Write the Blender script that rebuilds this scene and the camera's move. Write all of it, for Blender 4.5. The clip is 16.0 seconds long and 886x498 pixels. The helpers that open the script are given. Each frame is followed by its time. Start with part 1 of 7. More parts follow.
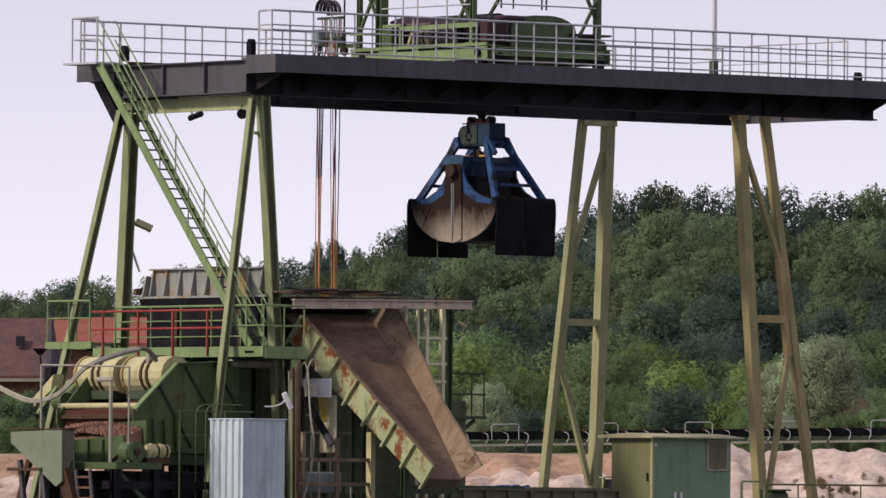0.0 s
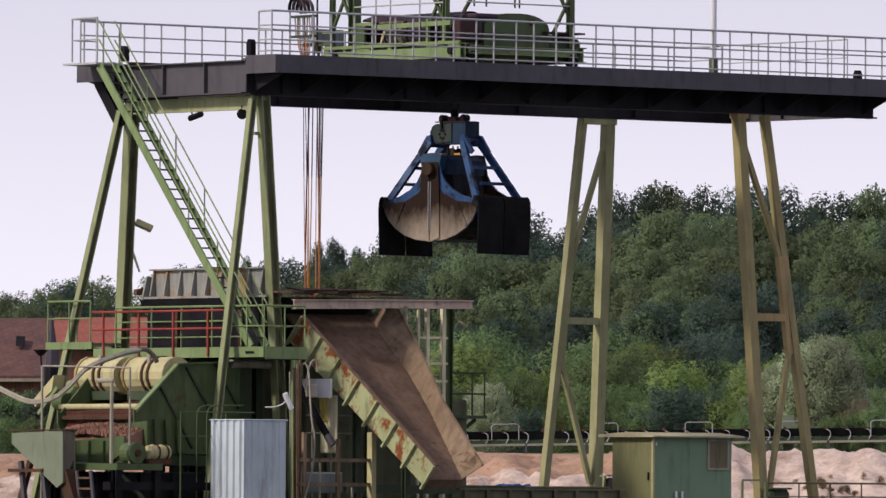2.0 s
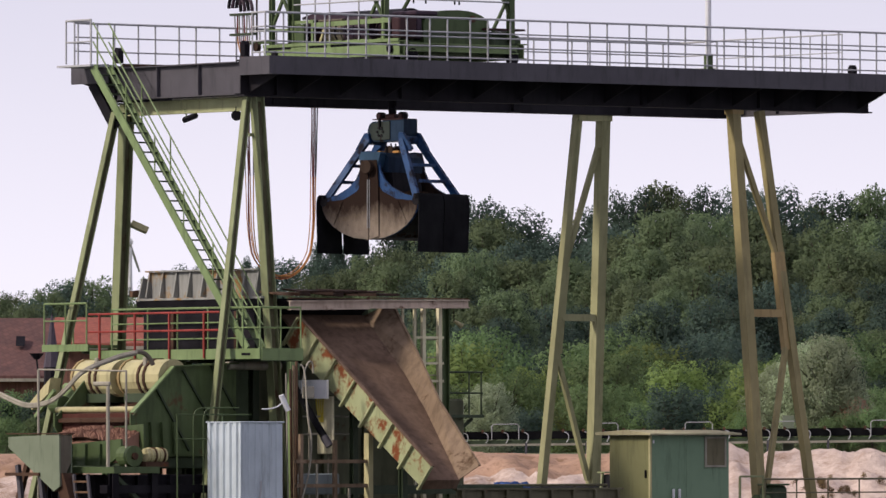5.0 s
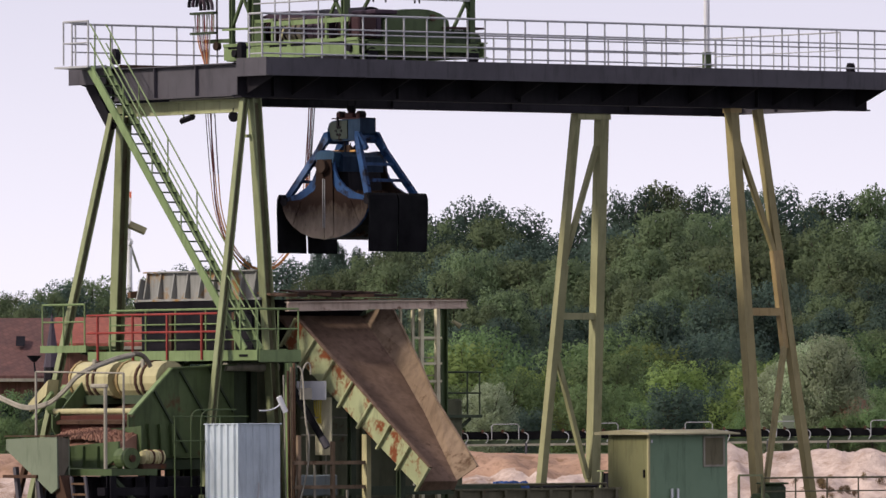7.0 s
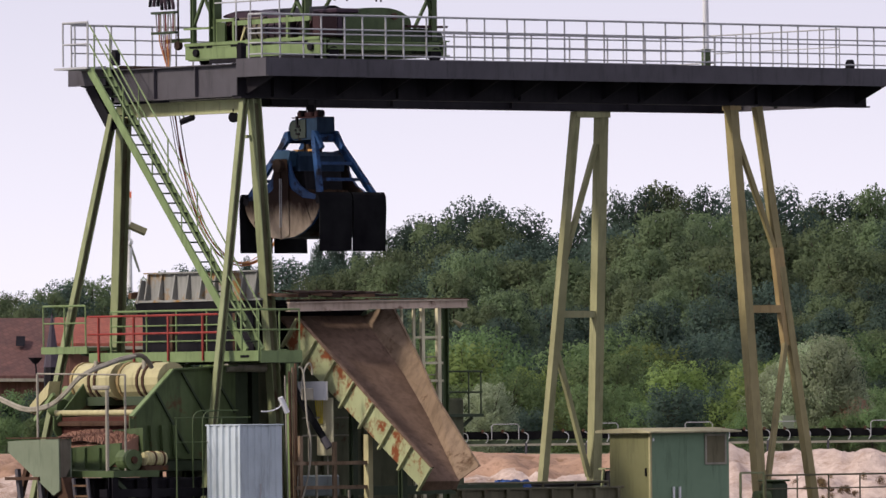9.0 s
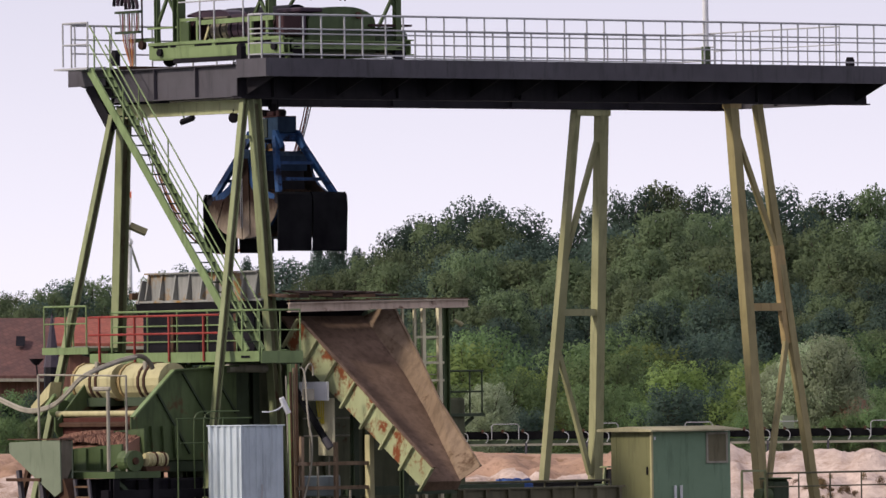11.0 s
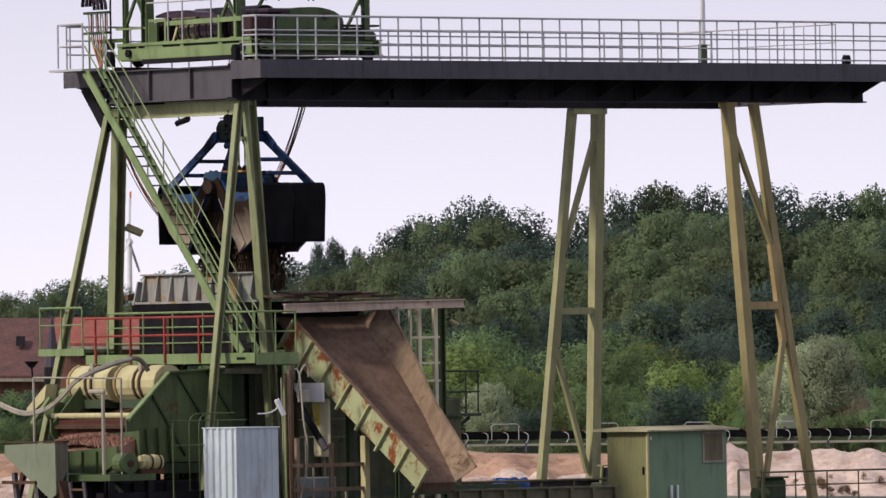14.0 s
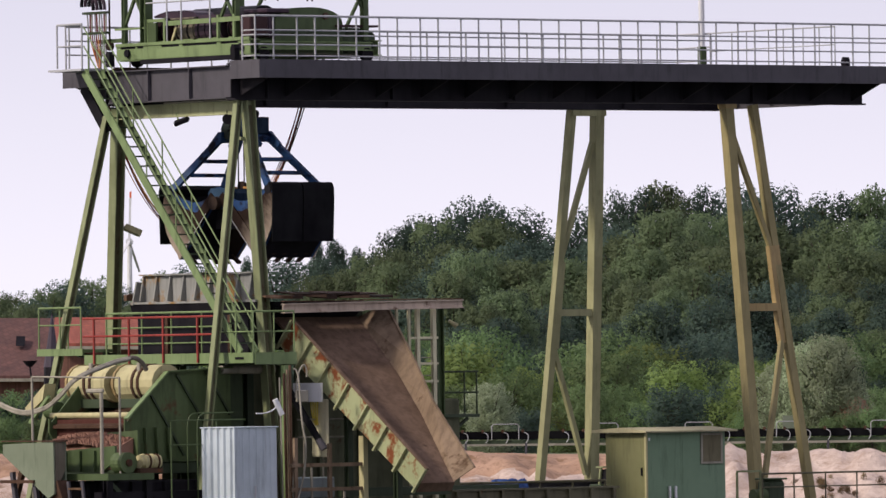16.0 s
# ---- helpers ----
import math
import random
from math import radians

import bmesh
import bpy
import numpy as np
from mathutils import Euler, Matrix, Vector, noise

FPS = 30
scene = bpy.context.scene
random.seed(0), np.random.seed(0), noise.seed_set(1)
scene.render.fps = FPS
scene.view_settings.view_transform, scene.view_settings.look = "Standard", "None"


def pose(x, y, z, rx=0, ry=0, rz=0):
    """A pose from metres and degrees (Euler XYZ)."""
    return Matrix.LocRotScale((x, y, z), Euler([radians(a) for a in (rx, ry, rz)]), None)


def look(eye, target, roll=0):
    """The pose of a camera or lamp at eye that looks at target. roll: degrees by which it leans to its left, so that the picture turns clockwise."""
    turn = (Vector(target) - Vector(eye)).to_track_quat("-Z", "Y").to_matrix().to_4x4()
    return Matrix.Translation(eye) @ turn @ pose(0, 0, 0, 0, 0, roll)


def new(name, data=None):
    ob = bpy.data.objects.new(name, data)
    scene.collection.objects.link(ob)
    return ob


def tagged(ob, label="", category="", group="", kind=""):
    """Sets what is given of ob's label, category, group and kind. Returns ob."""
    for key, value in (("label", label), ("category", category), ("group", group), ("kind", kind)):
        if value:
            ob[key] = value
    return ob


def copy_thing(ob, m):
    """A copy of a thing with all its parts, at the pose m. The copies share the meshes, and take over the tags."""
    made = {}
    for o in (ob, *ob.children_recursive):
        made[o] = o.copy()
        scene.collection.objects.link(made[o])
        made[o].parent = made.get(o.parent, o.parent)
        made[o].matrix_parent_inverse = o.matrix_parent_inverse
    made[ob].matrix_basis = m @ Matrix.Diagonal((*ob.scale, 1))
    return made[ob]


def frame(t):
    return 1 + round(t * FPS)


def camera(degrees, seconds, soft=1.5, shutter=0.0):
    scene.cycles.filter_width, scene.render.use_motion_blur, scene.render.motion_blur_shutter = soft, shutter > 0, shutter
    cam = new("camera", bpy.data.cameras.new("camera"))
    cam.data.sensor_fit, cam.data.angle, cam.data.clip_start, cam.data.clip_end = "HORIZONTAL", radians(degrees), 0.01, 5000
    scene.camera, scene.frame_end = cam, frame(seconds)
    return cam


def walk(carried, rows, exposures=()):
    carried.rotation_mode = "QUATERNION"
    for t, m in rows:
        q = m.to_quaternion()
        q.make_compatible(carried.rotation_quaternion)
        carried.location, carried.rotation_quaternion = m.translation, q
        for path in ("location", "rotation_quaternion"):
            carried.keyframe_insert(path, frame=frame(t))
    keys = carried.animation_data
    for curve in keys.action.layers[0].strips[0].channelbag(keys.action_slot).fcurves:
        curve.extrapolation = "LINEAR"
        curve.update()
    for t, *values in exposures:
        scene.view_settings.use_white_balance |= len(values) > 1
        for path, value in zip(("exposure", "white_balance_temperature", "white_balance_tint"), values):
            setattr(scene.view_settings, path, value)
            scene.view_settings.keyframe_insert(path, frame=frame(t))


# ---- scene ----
# World axes: x along the crane bridge, y across it away from the viewer, z up from the lake's surface.
AIM = radians(39.0)
RIGHT = Vector((math.cos(AIM), -math.sin(AIM), 0.0))
AHEAD = Vector((math.sin(AIM), math.cos(AIM), 0.0))
EYE = RIGHT * 4.352 - AHEAD * 239.44 + Vector((0, 0, 1.53))
LIFT = 389.0 / 17000.0
cam = camera(2 * math.degrees(math.atan(784.0 / 17000.0)), 16.0, soft=1.5)
GAZE = look(EYE, EYE + AHEAD * 100 * math.cos(LIFT) + Vector((0, 0, 100 * math.sin(LIFT))))
walk(cam, [(0.0, GAZE), (16.0, GAZE)], exposures=[(0.0, -0.07, 6500, 12.5), (4.0, -0.03, 6500, 12.5), (8.0, 0.02, 6500, 12.5), (16.0, 0.0, 6500, 12.5)])

# The rig floats: roll, trim and yaw in degrees, drift to the side and heave in metres.
FLOAT = [
    (0, 0.124, 0.516, -0.013, -0.013, -0.027), (0.5, 0.137, 0.510, -0.025, -0.004, -0.028),
    (1, 0.141, 0.491, -0.025, 0.010, -0.027), (1.5, 0.142, 0.440, -0.012, 0.012, -0.020),
    (2, 0.126, 0.348, 0.008, 0.009, -0.013), (2.5, 0.078, 0.232, 0.027, 0.012, -0.009),
    (3, 0.026, 0.115, 0.027, 0.009, -0.005), (3.5, 0.008, 0.019, 0.009, -0.002, 0.000),
    (4, 0.022, -0.039, -0.002, -0.019, 0.007), (6.5, 0.036, -0.326, -0.162, -0.086, 0.017),
    (7, 0.067, -0.385, -0.186, -0.087, 0.017), (7.5, 0.071, -0.458, -0.196, -0.081, 0.020),
    (8, 0.048, -0.546, -0.190, -0.072, 0.024), (8.5, 0.004, -0.624, -0.176, -0.060, 0.028),
    (9, -0.045, -0.685, -0.153, -0.042, 0.040), (11.5, -0.070, -0.976, -0.173, -0.004, 0.059),
    (12, -0.059, -1.062, -0.227, -0.017, 0.055), (12.5, -0.047, -1.098, -0.265, -0.034, 0.055),
    (13, -0.032, -1.103, -0.272, -0.055, 0.055), (13.5, -0.022, -1.122, -0.278, -0.076, 0.057),
    (14, -0.025, -1.152, -0.320, -0.094, 0.060), (14.5, -0.038, -1.151, -0.374, -0.111, 0.059),
    (15, -0.058, -1.098, -0.387, -0.126, 0.052), (15.5, -0.071, -1.033, -0.364, -0.134, 0.044),
    (16, -0.053, -0.995, -0.336, -0.136, 0.039)]
PIVOT = Vector((8.0, 2.0, 1.0))


def afloat(row):
    """The rig's pose on the water."""
    t, roll, trim, yaw, drift, heave = row
    turn = Vector((radians(roll), radians(trim), radians(yaw)))
    m = Matrix.Rotation(turn.length, 4, turn.normalized())
    return Matrix.Translation(PIVOT + RIGHT * drift + Vector((0, 0, heave))) @ m @ Matrix.Translation(-PIVOT)


# Travel of the crab and of the grab along the bridge.
CRAB = [9.85, 9.69, 9.50, 9.28, 8.96, 8.67, 8.36, 8.05, 7.76, 6.25, 5.95, 5.67, 5.34, 5.04, 4.72,
        3.31, 3.09, 2.92, 2.81, 2.73, 2.71, 2.71, 2.69, 2.69, 2.70]
GRAB = [9.80, 9.68, 9.47, 9.23, 8.90, 8.58, 8.25, 7.94, 7.62, 6.09, 5.75, 5.43, 5.08, 4.76, 4.45,
        2.94, 2.69, 2.47, 2.30, 2.26, 2.29, 2.35, 2.40, 2.46, 2.48]
# Slow turn of the grab on its ropes, in degrees.
TURN = [5.3, 7.4, 9.5, 11, 12.3, 12.9, 13.4, 14, 14.5, 10.3, 7.6, 5.6, 3.9, 2.3, 0.5, -2.5, -1.5, 0, 2, 4, 5.5, 6.5, 7, 6.5, 6]
# Opening of the grab's shells in degrees.
OPEN = [0, 0, 0, 0, 0, 0, 0, 0, 0, 0, 0, 0, 0, 0, 0, 0, 3, 9, 15, 21, 28, 34, 40, 43, 42]
TIMES = [row[0] for row in FLOAT]
RIDERS = []

# ---- light ----
world = bpy.data.worlds.new("hazy_sky")
scene.world = world
world.use_nodes = True
wn, wl = world.node_tree.nodes, world.node_tree.links
wn.clear()
sky = wn.new("ShaderNodeTexSky")
sky.sky_type = "NISHITA"
sky.sun_disc = False
sky.sun_elevation, sky.sun_rotation = radians(35.5), radians(288)
sky.air_density, sky.dust_density, sky.ozone_density = 1.2, 6.0, 2.0
gain = wn.new("ShaderNodeMix")
gain.data_type = "RGBA"
gain.inputs[0].default_value = 0.86
gain.inputs[7].default_value = (10.9, 10.55, 11.8, 1)
wl.new(sky.outputs[0], gain.inputs[6])
back = wn.new("ShaderNodeBackground")
back.inputs[1].default_value = 0.1
# haze: brightest along the horizon, dimmer overhead
where = wn.new("ShaderNodeTexCoord")
height = wn.new("ShaderNodeSeparateXYZ")
wl.new(where.outputs["Generated"], height.inputs[0])
haze = wn.new("ShaderNodeValToRGB")
ramp = haze.color_ramp.elements
ramp[0].position, ramp[0].color = 0.02, (1, 1, 1, 1)
ramp[1].position, ramp[1].color = 1.0, (0.58, 0.59, 0.63, 1)
for at_z, value in ((0.05, 0.80), (0.25, 0.72)):
    e = ramp.new(at_z)
    e.color = (value * 0.985, value, value * 1.045, 1)
wl.new(height.outputs[2], haze.inputs[0])
dim = wn.new("ShaderNodeMix")
dim.data_type, dim.blend_type = "RGBA", "MULTIPLY"
dim.inputs[0].default_value = 1.0
wl.new(gain.outputs[2], dim.inputs[6])
wl.new(haze.outputs[0], dim.inputs[7])
wl.new(dim.outputs[2], back.inputs[0])
wl.new(back.outputs[0], wn.new("ShaderNodeOutputWorld").inputs[0])
sun = new("sun", bpy.data.lights.new("sun", "SUN"))
sun.data.energy, sun.data.angle, sun.data.color = 3.5, radians(6.0), (1.0, 0.905, 0.765)
SUN_FROM = Vector((-0.80, 0.26, 0.60)).normalized()
sun.matrix_basis = look(SUN_FROM * 300, (0, 0, 0))


# ---- materials ----
def material(name, rough=0.6, metal=0.0):
    m = bpy.data.materials.new(name)
    m.use_nodes = True
    n, l = m.node_tree.nodes, m.node_tree.links
    b = n["Principled BSDF"]
    b.inputs["Roughness"].default_value, b.inputs["Metallic"].default_value = rough, metal
    return m, n, l, b


def blend(n, l, fac, a, b):
    x = n.new("ShaderNodeMix")
    x.data_type = "RGBA"
    for i, v in ((0, fac), (6, a), (7, b)):
        if hasattr(v, "links"):
            l.new(v, x.inputs[i])
        elif i:
            x.inputs[i].default_value = (*v, 1)
        else:
            x.inputs[i].default_value = v
    return x.outputs[2]


def spots(n, l, co, scale, lo, hi, detail=5.0, rough=0.6):
    t = n.new("ShaderNodeTexNoise")
    t.inputs["Scale"].default_value, t.inputs["Detail"].default_value, t.inputs["Roughness"].default_value = scale, detail, rough
    l.new(co, t.inputs["Vector"])
    r = n.new("ShaderNodeMapRange")
    r.inputs[1].default_value, r.inputs[2].default_value = lo, hi
    l.new(t.outputs["Fac"], r.inputs[0])
    return r.outputs[0]


def bumped(n, l, b, height, strength, distance=0.02):
    x = n.new("ShaderNodeBump")
    x.inputs["Strength"].default_value, x.inputs["Distance"].default_value = strength, distance
    l.new(height, x.inputs["Height"])
    l.new(x.outputs[0], b.inputs["Normal"])


def place(n, l, stretch=(1, 1, 1)):
    c = n.new("ShaderNodeTexCoord")
    m = n.new("ShaderNodeMapping")
    m.inputs["Scale"].default_value = stretch
    l.new(c.outputs["Object"], m.inputs[0])
    return m.outputs[0]


def paint(name, colour, rust=0.3, dirt=0.4, rough=0.5, fade=1.35, rust_colour=(0.12, 0.045, 0.02), patch=3.2):
    """Weathered paint on steel: fading in patches, streaks of dirt, rust breaking through."""
    m, n, l, b = material(name, rough)
    b.inputs["Specular IOR Level"].default_value = 0.22 if rough < 0.6 else 0.1
    co, streak = place(n, l), place(n, l, (2.2, 2.2, 0.35))
    pale = tuple(min(0.9, v * fade + 0.01) for v in colour)
    dull = tuple(v * 0.55 for v in colour)
    c = blend(n, l, spots(n, l, co, 0.9, 0.35, 0.7), colour, pale)
    c = blend(n, l, spots(n, l, streak, 2.5, 0.62 - 0.2 * dirt, 0.85), c, dull)
    r = spots(n, l, co, patch, 0.74 - 0.22 * rust, 0.80 - 0.20 * rust, 8.0, 0.68)
    c = blend(n, l, r, c, rust_colour)
    l.new(c, b.inputs["Base Color"])
    g = n.new("ShaderNodeMapRange")
    g.inputs[3].default_value, g.inputs[4].default_value = rough, 0.9
    l.new(r, g.inputs[0])
    l.new(g.outputs[0], b.inputs["Roughness"])
    bumped(n, l, b, spots(n, l, co, 24.0, 0.2, 0.8), 0.25, 0.01)
    return m


HULL = paint("dirty_olive_hull_paint", (0.080, 0.084, 0.050), 0.6, 0.7, 0.6, 1.4, (0.06, 0.035, 0.02), 1.2)
BULWARK = paint("olive_brown_bulwark", (0.085, 0.078, 0.046), 0.5, 0.7)
TARP = paint("blue_tarp", (0.03, 0.08, 0.26), 0.1, 0.4)
CURTAIN = paint("red_brown_curtain", (0.062, 0.021, 0.016), 0.4, 0.7, 0.8, 1.4, (0.03, 0.014, 0.01))
DUSTY = paint("dusty_brown_plate", (0.125, 0.108, 0.085), 0.5, 0.8, 0.7, 1.3, (0.06, 0.04, 0.028), 1.5)
GREEN = paint("green_paint", (0.05, 0.074, 0.03), 0.25, 0.5)
LIGHT_GREEN = paint("light_green_paint", (0.142, 0.195, 0.086), 0.3, 0.6)
LEG_GREEN = paint("leg_green_paint", (0.18, 0.20, 0.104), 0.32, 0.6)
TRESTLE = paint("trestle_paint", (0.235, 0.230, 0.122), 0.3, 0.5)
SCREEN_GREEN = paint("stained_screen_paint", (0.062, 0.09, 0.035), 0.7, 0.9, 0.5, 1.35, (0.085, 0.05, 0.025), 0.9)
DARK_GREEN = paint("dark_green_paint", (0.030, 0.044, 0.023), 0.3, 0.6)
OLIVE = paint("olive_paint", (0.262, 0.190, 0.086), 0.35, 0.5)
LEG_OLIVE = paint("leg_olive_paint", (0.218, 0.182, 0.084), 0.3, 0.5)
PURPLE = paint("dark_purple_paint", (0.03, 0.016, 0.028), 0.2, 0.4)
PALE_BLUE = paint("pale_grey_box_paint", (0.16, 0.19, 0.2), 0.05, 0.4)
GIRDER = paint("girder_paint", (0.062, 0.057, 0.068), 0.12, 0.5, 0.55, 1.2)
GALV = paint("galvanised_steel", (0.34, 0.34, 0.36), 0.05, 0.35, 0.45, 1.2)
DARK_RED = paint("dark_red_paint", (0.028, 0.009, 0.011), 0.3, 0.4)
RED = paint("red_paint", (0.22, 0.032, 0.026), 0.2, 0.4)
RED_ORANGE = paint("orange_red_paint", (0.55, 0.13, 0.07), 0.15, 0.4)
CREAM = paint("cream_paint", (0.36, 0.325, 0.18), 0.35, 0.5)
BLUE = paint("blue_paint", (0.010, 0.040, 0.120), 1.0, 0.8, 0.5, 1.7, (0.012, 0.011, 0.018), 1.3)
HEAD_BLUE = paint("dirty_dark_blue_paint", (0.011, 0.026, 0.054), 0.7, 0.8, 0.6, 1.5, (0.022, 0.016, 0.012), 2.0)
HEAD_GREY = paint("grey_green_worn_paint", (0.026, 0.034, 0.032), 0.6, 0.8, 0.6, 1.5, (0.02, 0.013, 0.01), 2.0)
TEAL = paint("worn_light_blue_paint", (0.016, 0.044, 0.085), 0.6, 0.7, 0.5, 1.7, (0.02, 0.013, 0.012), 1.6)
ORANGE = paint("worn_orange_paint", (0.42, 0.22, 0.07), 0.3, 0.5)
BED = paint("brown_bed_steel", (0.115, 0.074, 0.052), 0.6, 0.9, 0.8, 1.5, (0.05, 0.03, 0.022), 1.1)
WEB_BROWN = paint("brown_web_paint", (0.10, 0.095, 0.055), 0.8, 0.9, 0.7, 1.4, (0.075, 0.042, 0.026), 1.6)
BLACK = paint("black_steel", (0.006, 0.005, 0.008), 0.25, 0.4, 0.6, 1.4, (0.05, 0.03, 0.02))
RUBBER = paint("black_rubber", (0.003, 0.003, 0.0045), 0.0, 0.3, 0.9, 1.3)
RUST = paint("rusty_steel", (0.055, 0.03, 0.02), 0.55, 0.6, 0.85, 1.5)
WORN = paint("worn_chute_steel", (0.105, 0.062, 0.039), 0.6, 0.9, 0.75, 1.6, (0.06, 0.032, 0.02), 1.1)
DARK_RUST = paint("dark_rust_steel", (0.03, 0.018, 0.013), 0.5, 0.5, 0.7, 1.5, (0.06, 0.028, 0.015))
# girder paint darkened: the deep shade under the walkways is in the colour
SHADED_GIRDER = paint("shaded_girder_paint", (0.016, 0.014, 0.018), 0.1, 0.5, 0.6, 1.3, (0.03, 0.02, 0.018))
PALE = paint("pale_steel", (0.25, 0.23, 0.19), 0.35, 0.6, 0.6)
CABINET = paint("blue_white_sheet", (0.40, 0.45, 0.50), 0.06, 0.5, 0.45, 1.2)
HOPPER = paint("stained_hopper_steel", (0.225, 0.225, 0.215), 1.0, 0.8, 0.6, 1.25, (0.26, 0.155, 0.06), 1.1)
BROWN_BEAM = paint("brown_pink_steel", (0.40, 0.32, 0.26), 0.6, 0.7, 0.7, 1.3, (0.10, 0.05, 0.03), 1.6)
PALE_CREAM = paint("pale_cream_paint", (0.52, 0.48, 0.33), 0.2, 0.4)
WHITE = paint("white_sheet", (0.6, 0.6, 0.63), 0.05, 0.3, 0.45, 1.1)
HUT_GREEN = paint("hut_green_paint", (0.140, 0.212, 0.138), 0.12, 0.5, 0.55, 1.15)
HUT_OLIVE = paint("hut_olive_paint", (0.19, 0.188, 0.09), 0.1, 0.4, 0.55, 1.15)
CHUTE_GREEN = paint("chute_green_paint", (0.27, 0.29, 0.16), 1.15, 0.5, 0.55, 1.3, (0.17, 0.052, 0.02), 1.3)
RIB_GREEN = paint("rib_green_paint", (0.29, 0.30, 0.17), 0.5, 0.5)
TAN = paint("tan_worn_steel", (0.17, 0.12, 0.082), 0.75, 0.9, 0.7, 1.5, (0.085, 0.052, 0.032), 1.2)
FUNNEL = paint("pale_funnel_paint", (0.15, 0.175, 0.125), 0.12, 0.4, 0.6, 1.2)
ROOFING = paint("pale_roofing", (0.33, 0.30, 0.19), 0.1, 0.5, 0.8)
VENT = paint("brown_louvre", (0.14, 0.125, 0.08), 0.1, 0.4, 0.7)
YELLOW = paint("yellow_cable", (0.50, 0.40, 0.06), 0.0, 0.2, 0.5)
GRAVEL = paint("brown_gravel", (0.2, 0.11, 0.082), 0.3, 0.5, 0.95, 1.5, (0.12, 0.065, 0.045))
WET_SAND = paint("wet_brown_sand", (0.04, 0.024, 0.016), 0.3, 0.5, 0.9, 1.5, (0.025, 0.014, 0.01))
COPPER = paint("orange_cable", (0.42, 0.19, 0.06), 0.1, 0.3, 0.5)
RED_CABLE = paint("dark_red_cable", (0.15, 0.035, 0.03), 0.1, 0.3, 0.5)



def stained():
    """Bare shell plates: black-brown mud above, scoured tan steel towards the cutting edge."""
    m, n, l, b = material("scoured_shell_steel", 0.75)
    b.inputs["Specular IOR Level"].default_value = 0.1
    co, run = place(n, l), place(n, l, (1.3, 1.3, 0.6))
    sep = n.new("ShaderNodeSeparateXYZ")
    l.new(co, sep.inputs[0])
    r = n.new("ShaderNodeMapRange")
    r.inputs[1].default_value, r.inputs[2].default_value = -0.85, -2.0
    l.new(sep.outputs[2], r.inputs[0])
    k = n.new("ShaderNodeMath")
    k.operation = "MULTIPLY_ADD"
    l.new(spots(n, l, run, 1.4, 0.2, 0.8, 7.0, 0.7), k.inputs[0])
    k.inputs[1].default_value = 0.8
    l.new(r.outputs[0], k.inputs[2])
    f = n.new("ShaderNodeMapRange")
    f.inputs[1].default_value, f.inputs[2].default_value = 0.62, 1.5
    l.new(k.outputs[0], f.inputs[0])
    c = blend(n, l, f.outputs[0], (0.022, 0.012, 0.009), (0.31, 0.25, 0.20))
    c = blend(n, l, spots(n, l, co, 6.0, 0.60, 0.72, 8.0, 0.7), c, (0.03, 0.02, 0.014))
    l.new(c, b.inputs["Base Color"])
    bumped(n, l, b, spots(n, l, co, 14.0, 0.2, 0.8), 0.4, 0.02)
    return m


SCOURED = stained()


# ---- building blocks ----
def thing(name, base, label, category, group="", rides=True):
    ob = new(name)
    ob.empty_display_size = 0.3
    ob.matrix_basis = Matrix.Translation(base)
    tagged(ob, label, category, group)
    if rides:
        RIDERS.append((ob, Matrix.Translation(base)))
    return ob


def origin(ob):
    return ob.matrix_basis.translation + (origin(ob.parent) if ob.parent else Vector())


def part(name, bm, mat, parent, label="", at=None, smooth=False):
    """Links a bmesh, drawn in the rig's axes, as one mesh under a thing or a part."""
    here = Vector(at) if at is not None else origin(parent)
    bmesh.ops.translate(bm, verts=bm.verts, vec=-here)
    me = bpy.data.meshes.new(name)
    bmesh.ops.recalc_face_normals(bm, faces=bm.faces)
    bm.to_mesh(me)
    bm.free()
    me.materials.append(mat)
    if smooth:
        me.polygons.foreach_set("use_smooth", [True] * len(me.polygons))
    ob = new(name, me)
    ob.parent = parent
    ob.matrix_basis = Matrix.Translation(here - origin(parent))
    if label:
        ob["label"] = label
    return ob


def hull(bm, eight):
    v = [bm.verts.new(p) for p in eight]
    for f in ((0, 1, 2, 3), (7, 6, 5, 4), (0, 4, 5, 1), (1, 5, 6, 2), (2, 6, 7, 3), (3, 7, 4, 0)):
        bm.faces.new([v[i] for i in f])
    return v


def box(bm, x0, x1, y0, y1, z0, z1, bevel=0.0):
    v = hull(bm, [(x0, y0, z0), (x1, y0, z0), (x1, y1, z0), (x0, y1, z0),
                  (x0, y0, z1), (x1, y0, z1), (x1, y1, z1), (x0, y1, z1)])
    if bevel:
        edges = list({e for a in v for e in a.link_edges})
        bmesh.ops.bevel(bm, geom=edges, offset=bevel, segments=1, affect="EDGES")
    return bm


def bar(bm, a, b, w, h, side=(0, 1, 0)):
    """A square bar from a to b; w is its width along side, h its other width."""
    a, b, s = Vector(a), Vector(b), Vector(side)
    d = (b - a).normalized()
    s = (s - d * s.dot(d)).normalized() * w / 2
    o = d.cross(s).normalized() * h / 2
    hull(bm, [p + q for p in (a, b) for q in (-s - o, s - o, s + o, o - s)])
    return bm


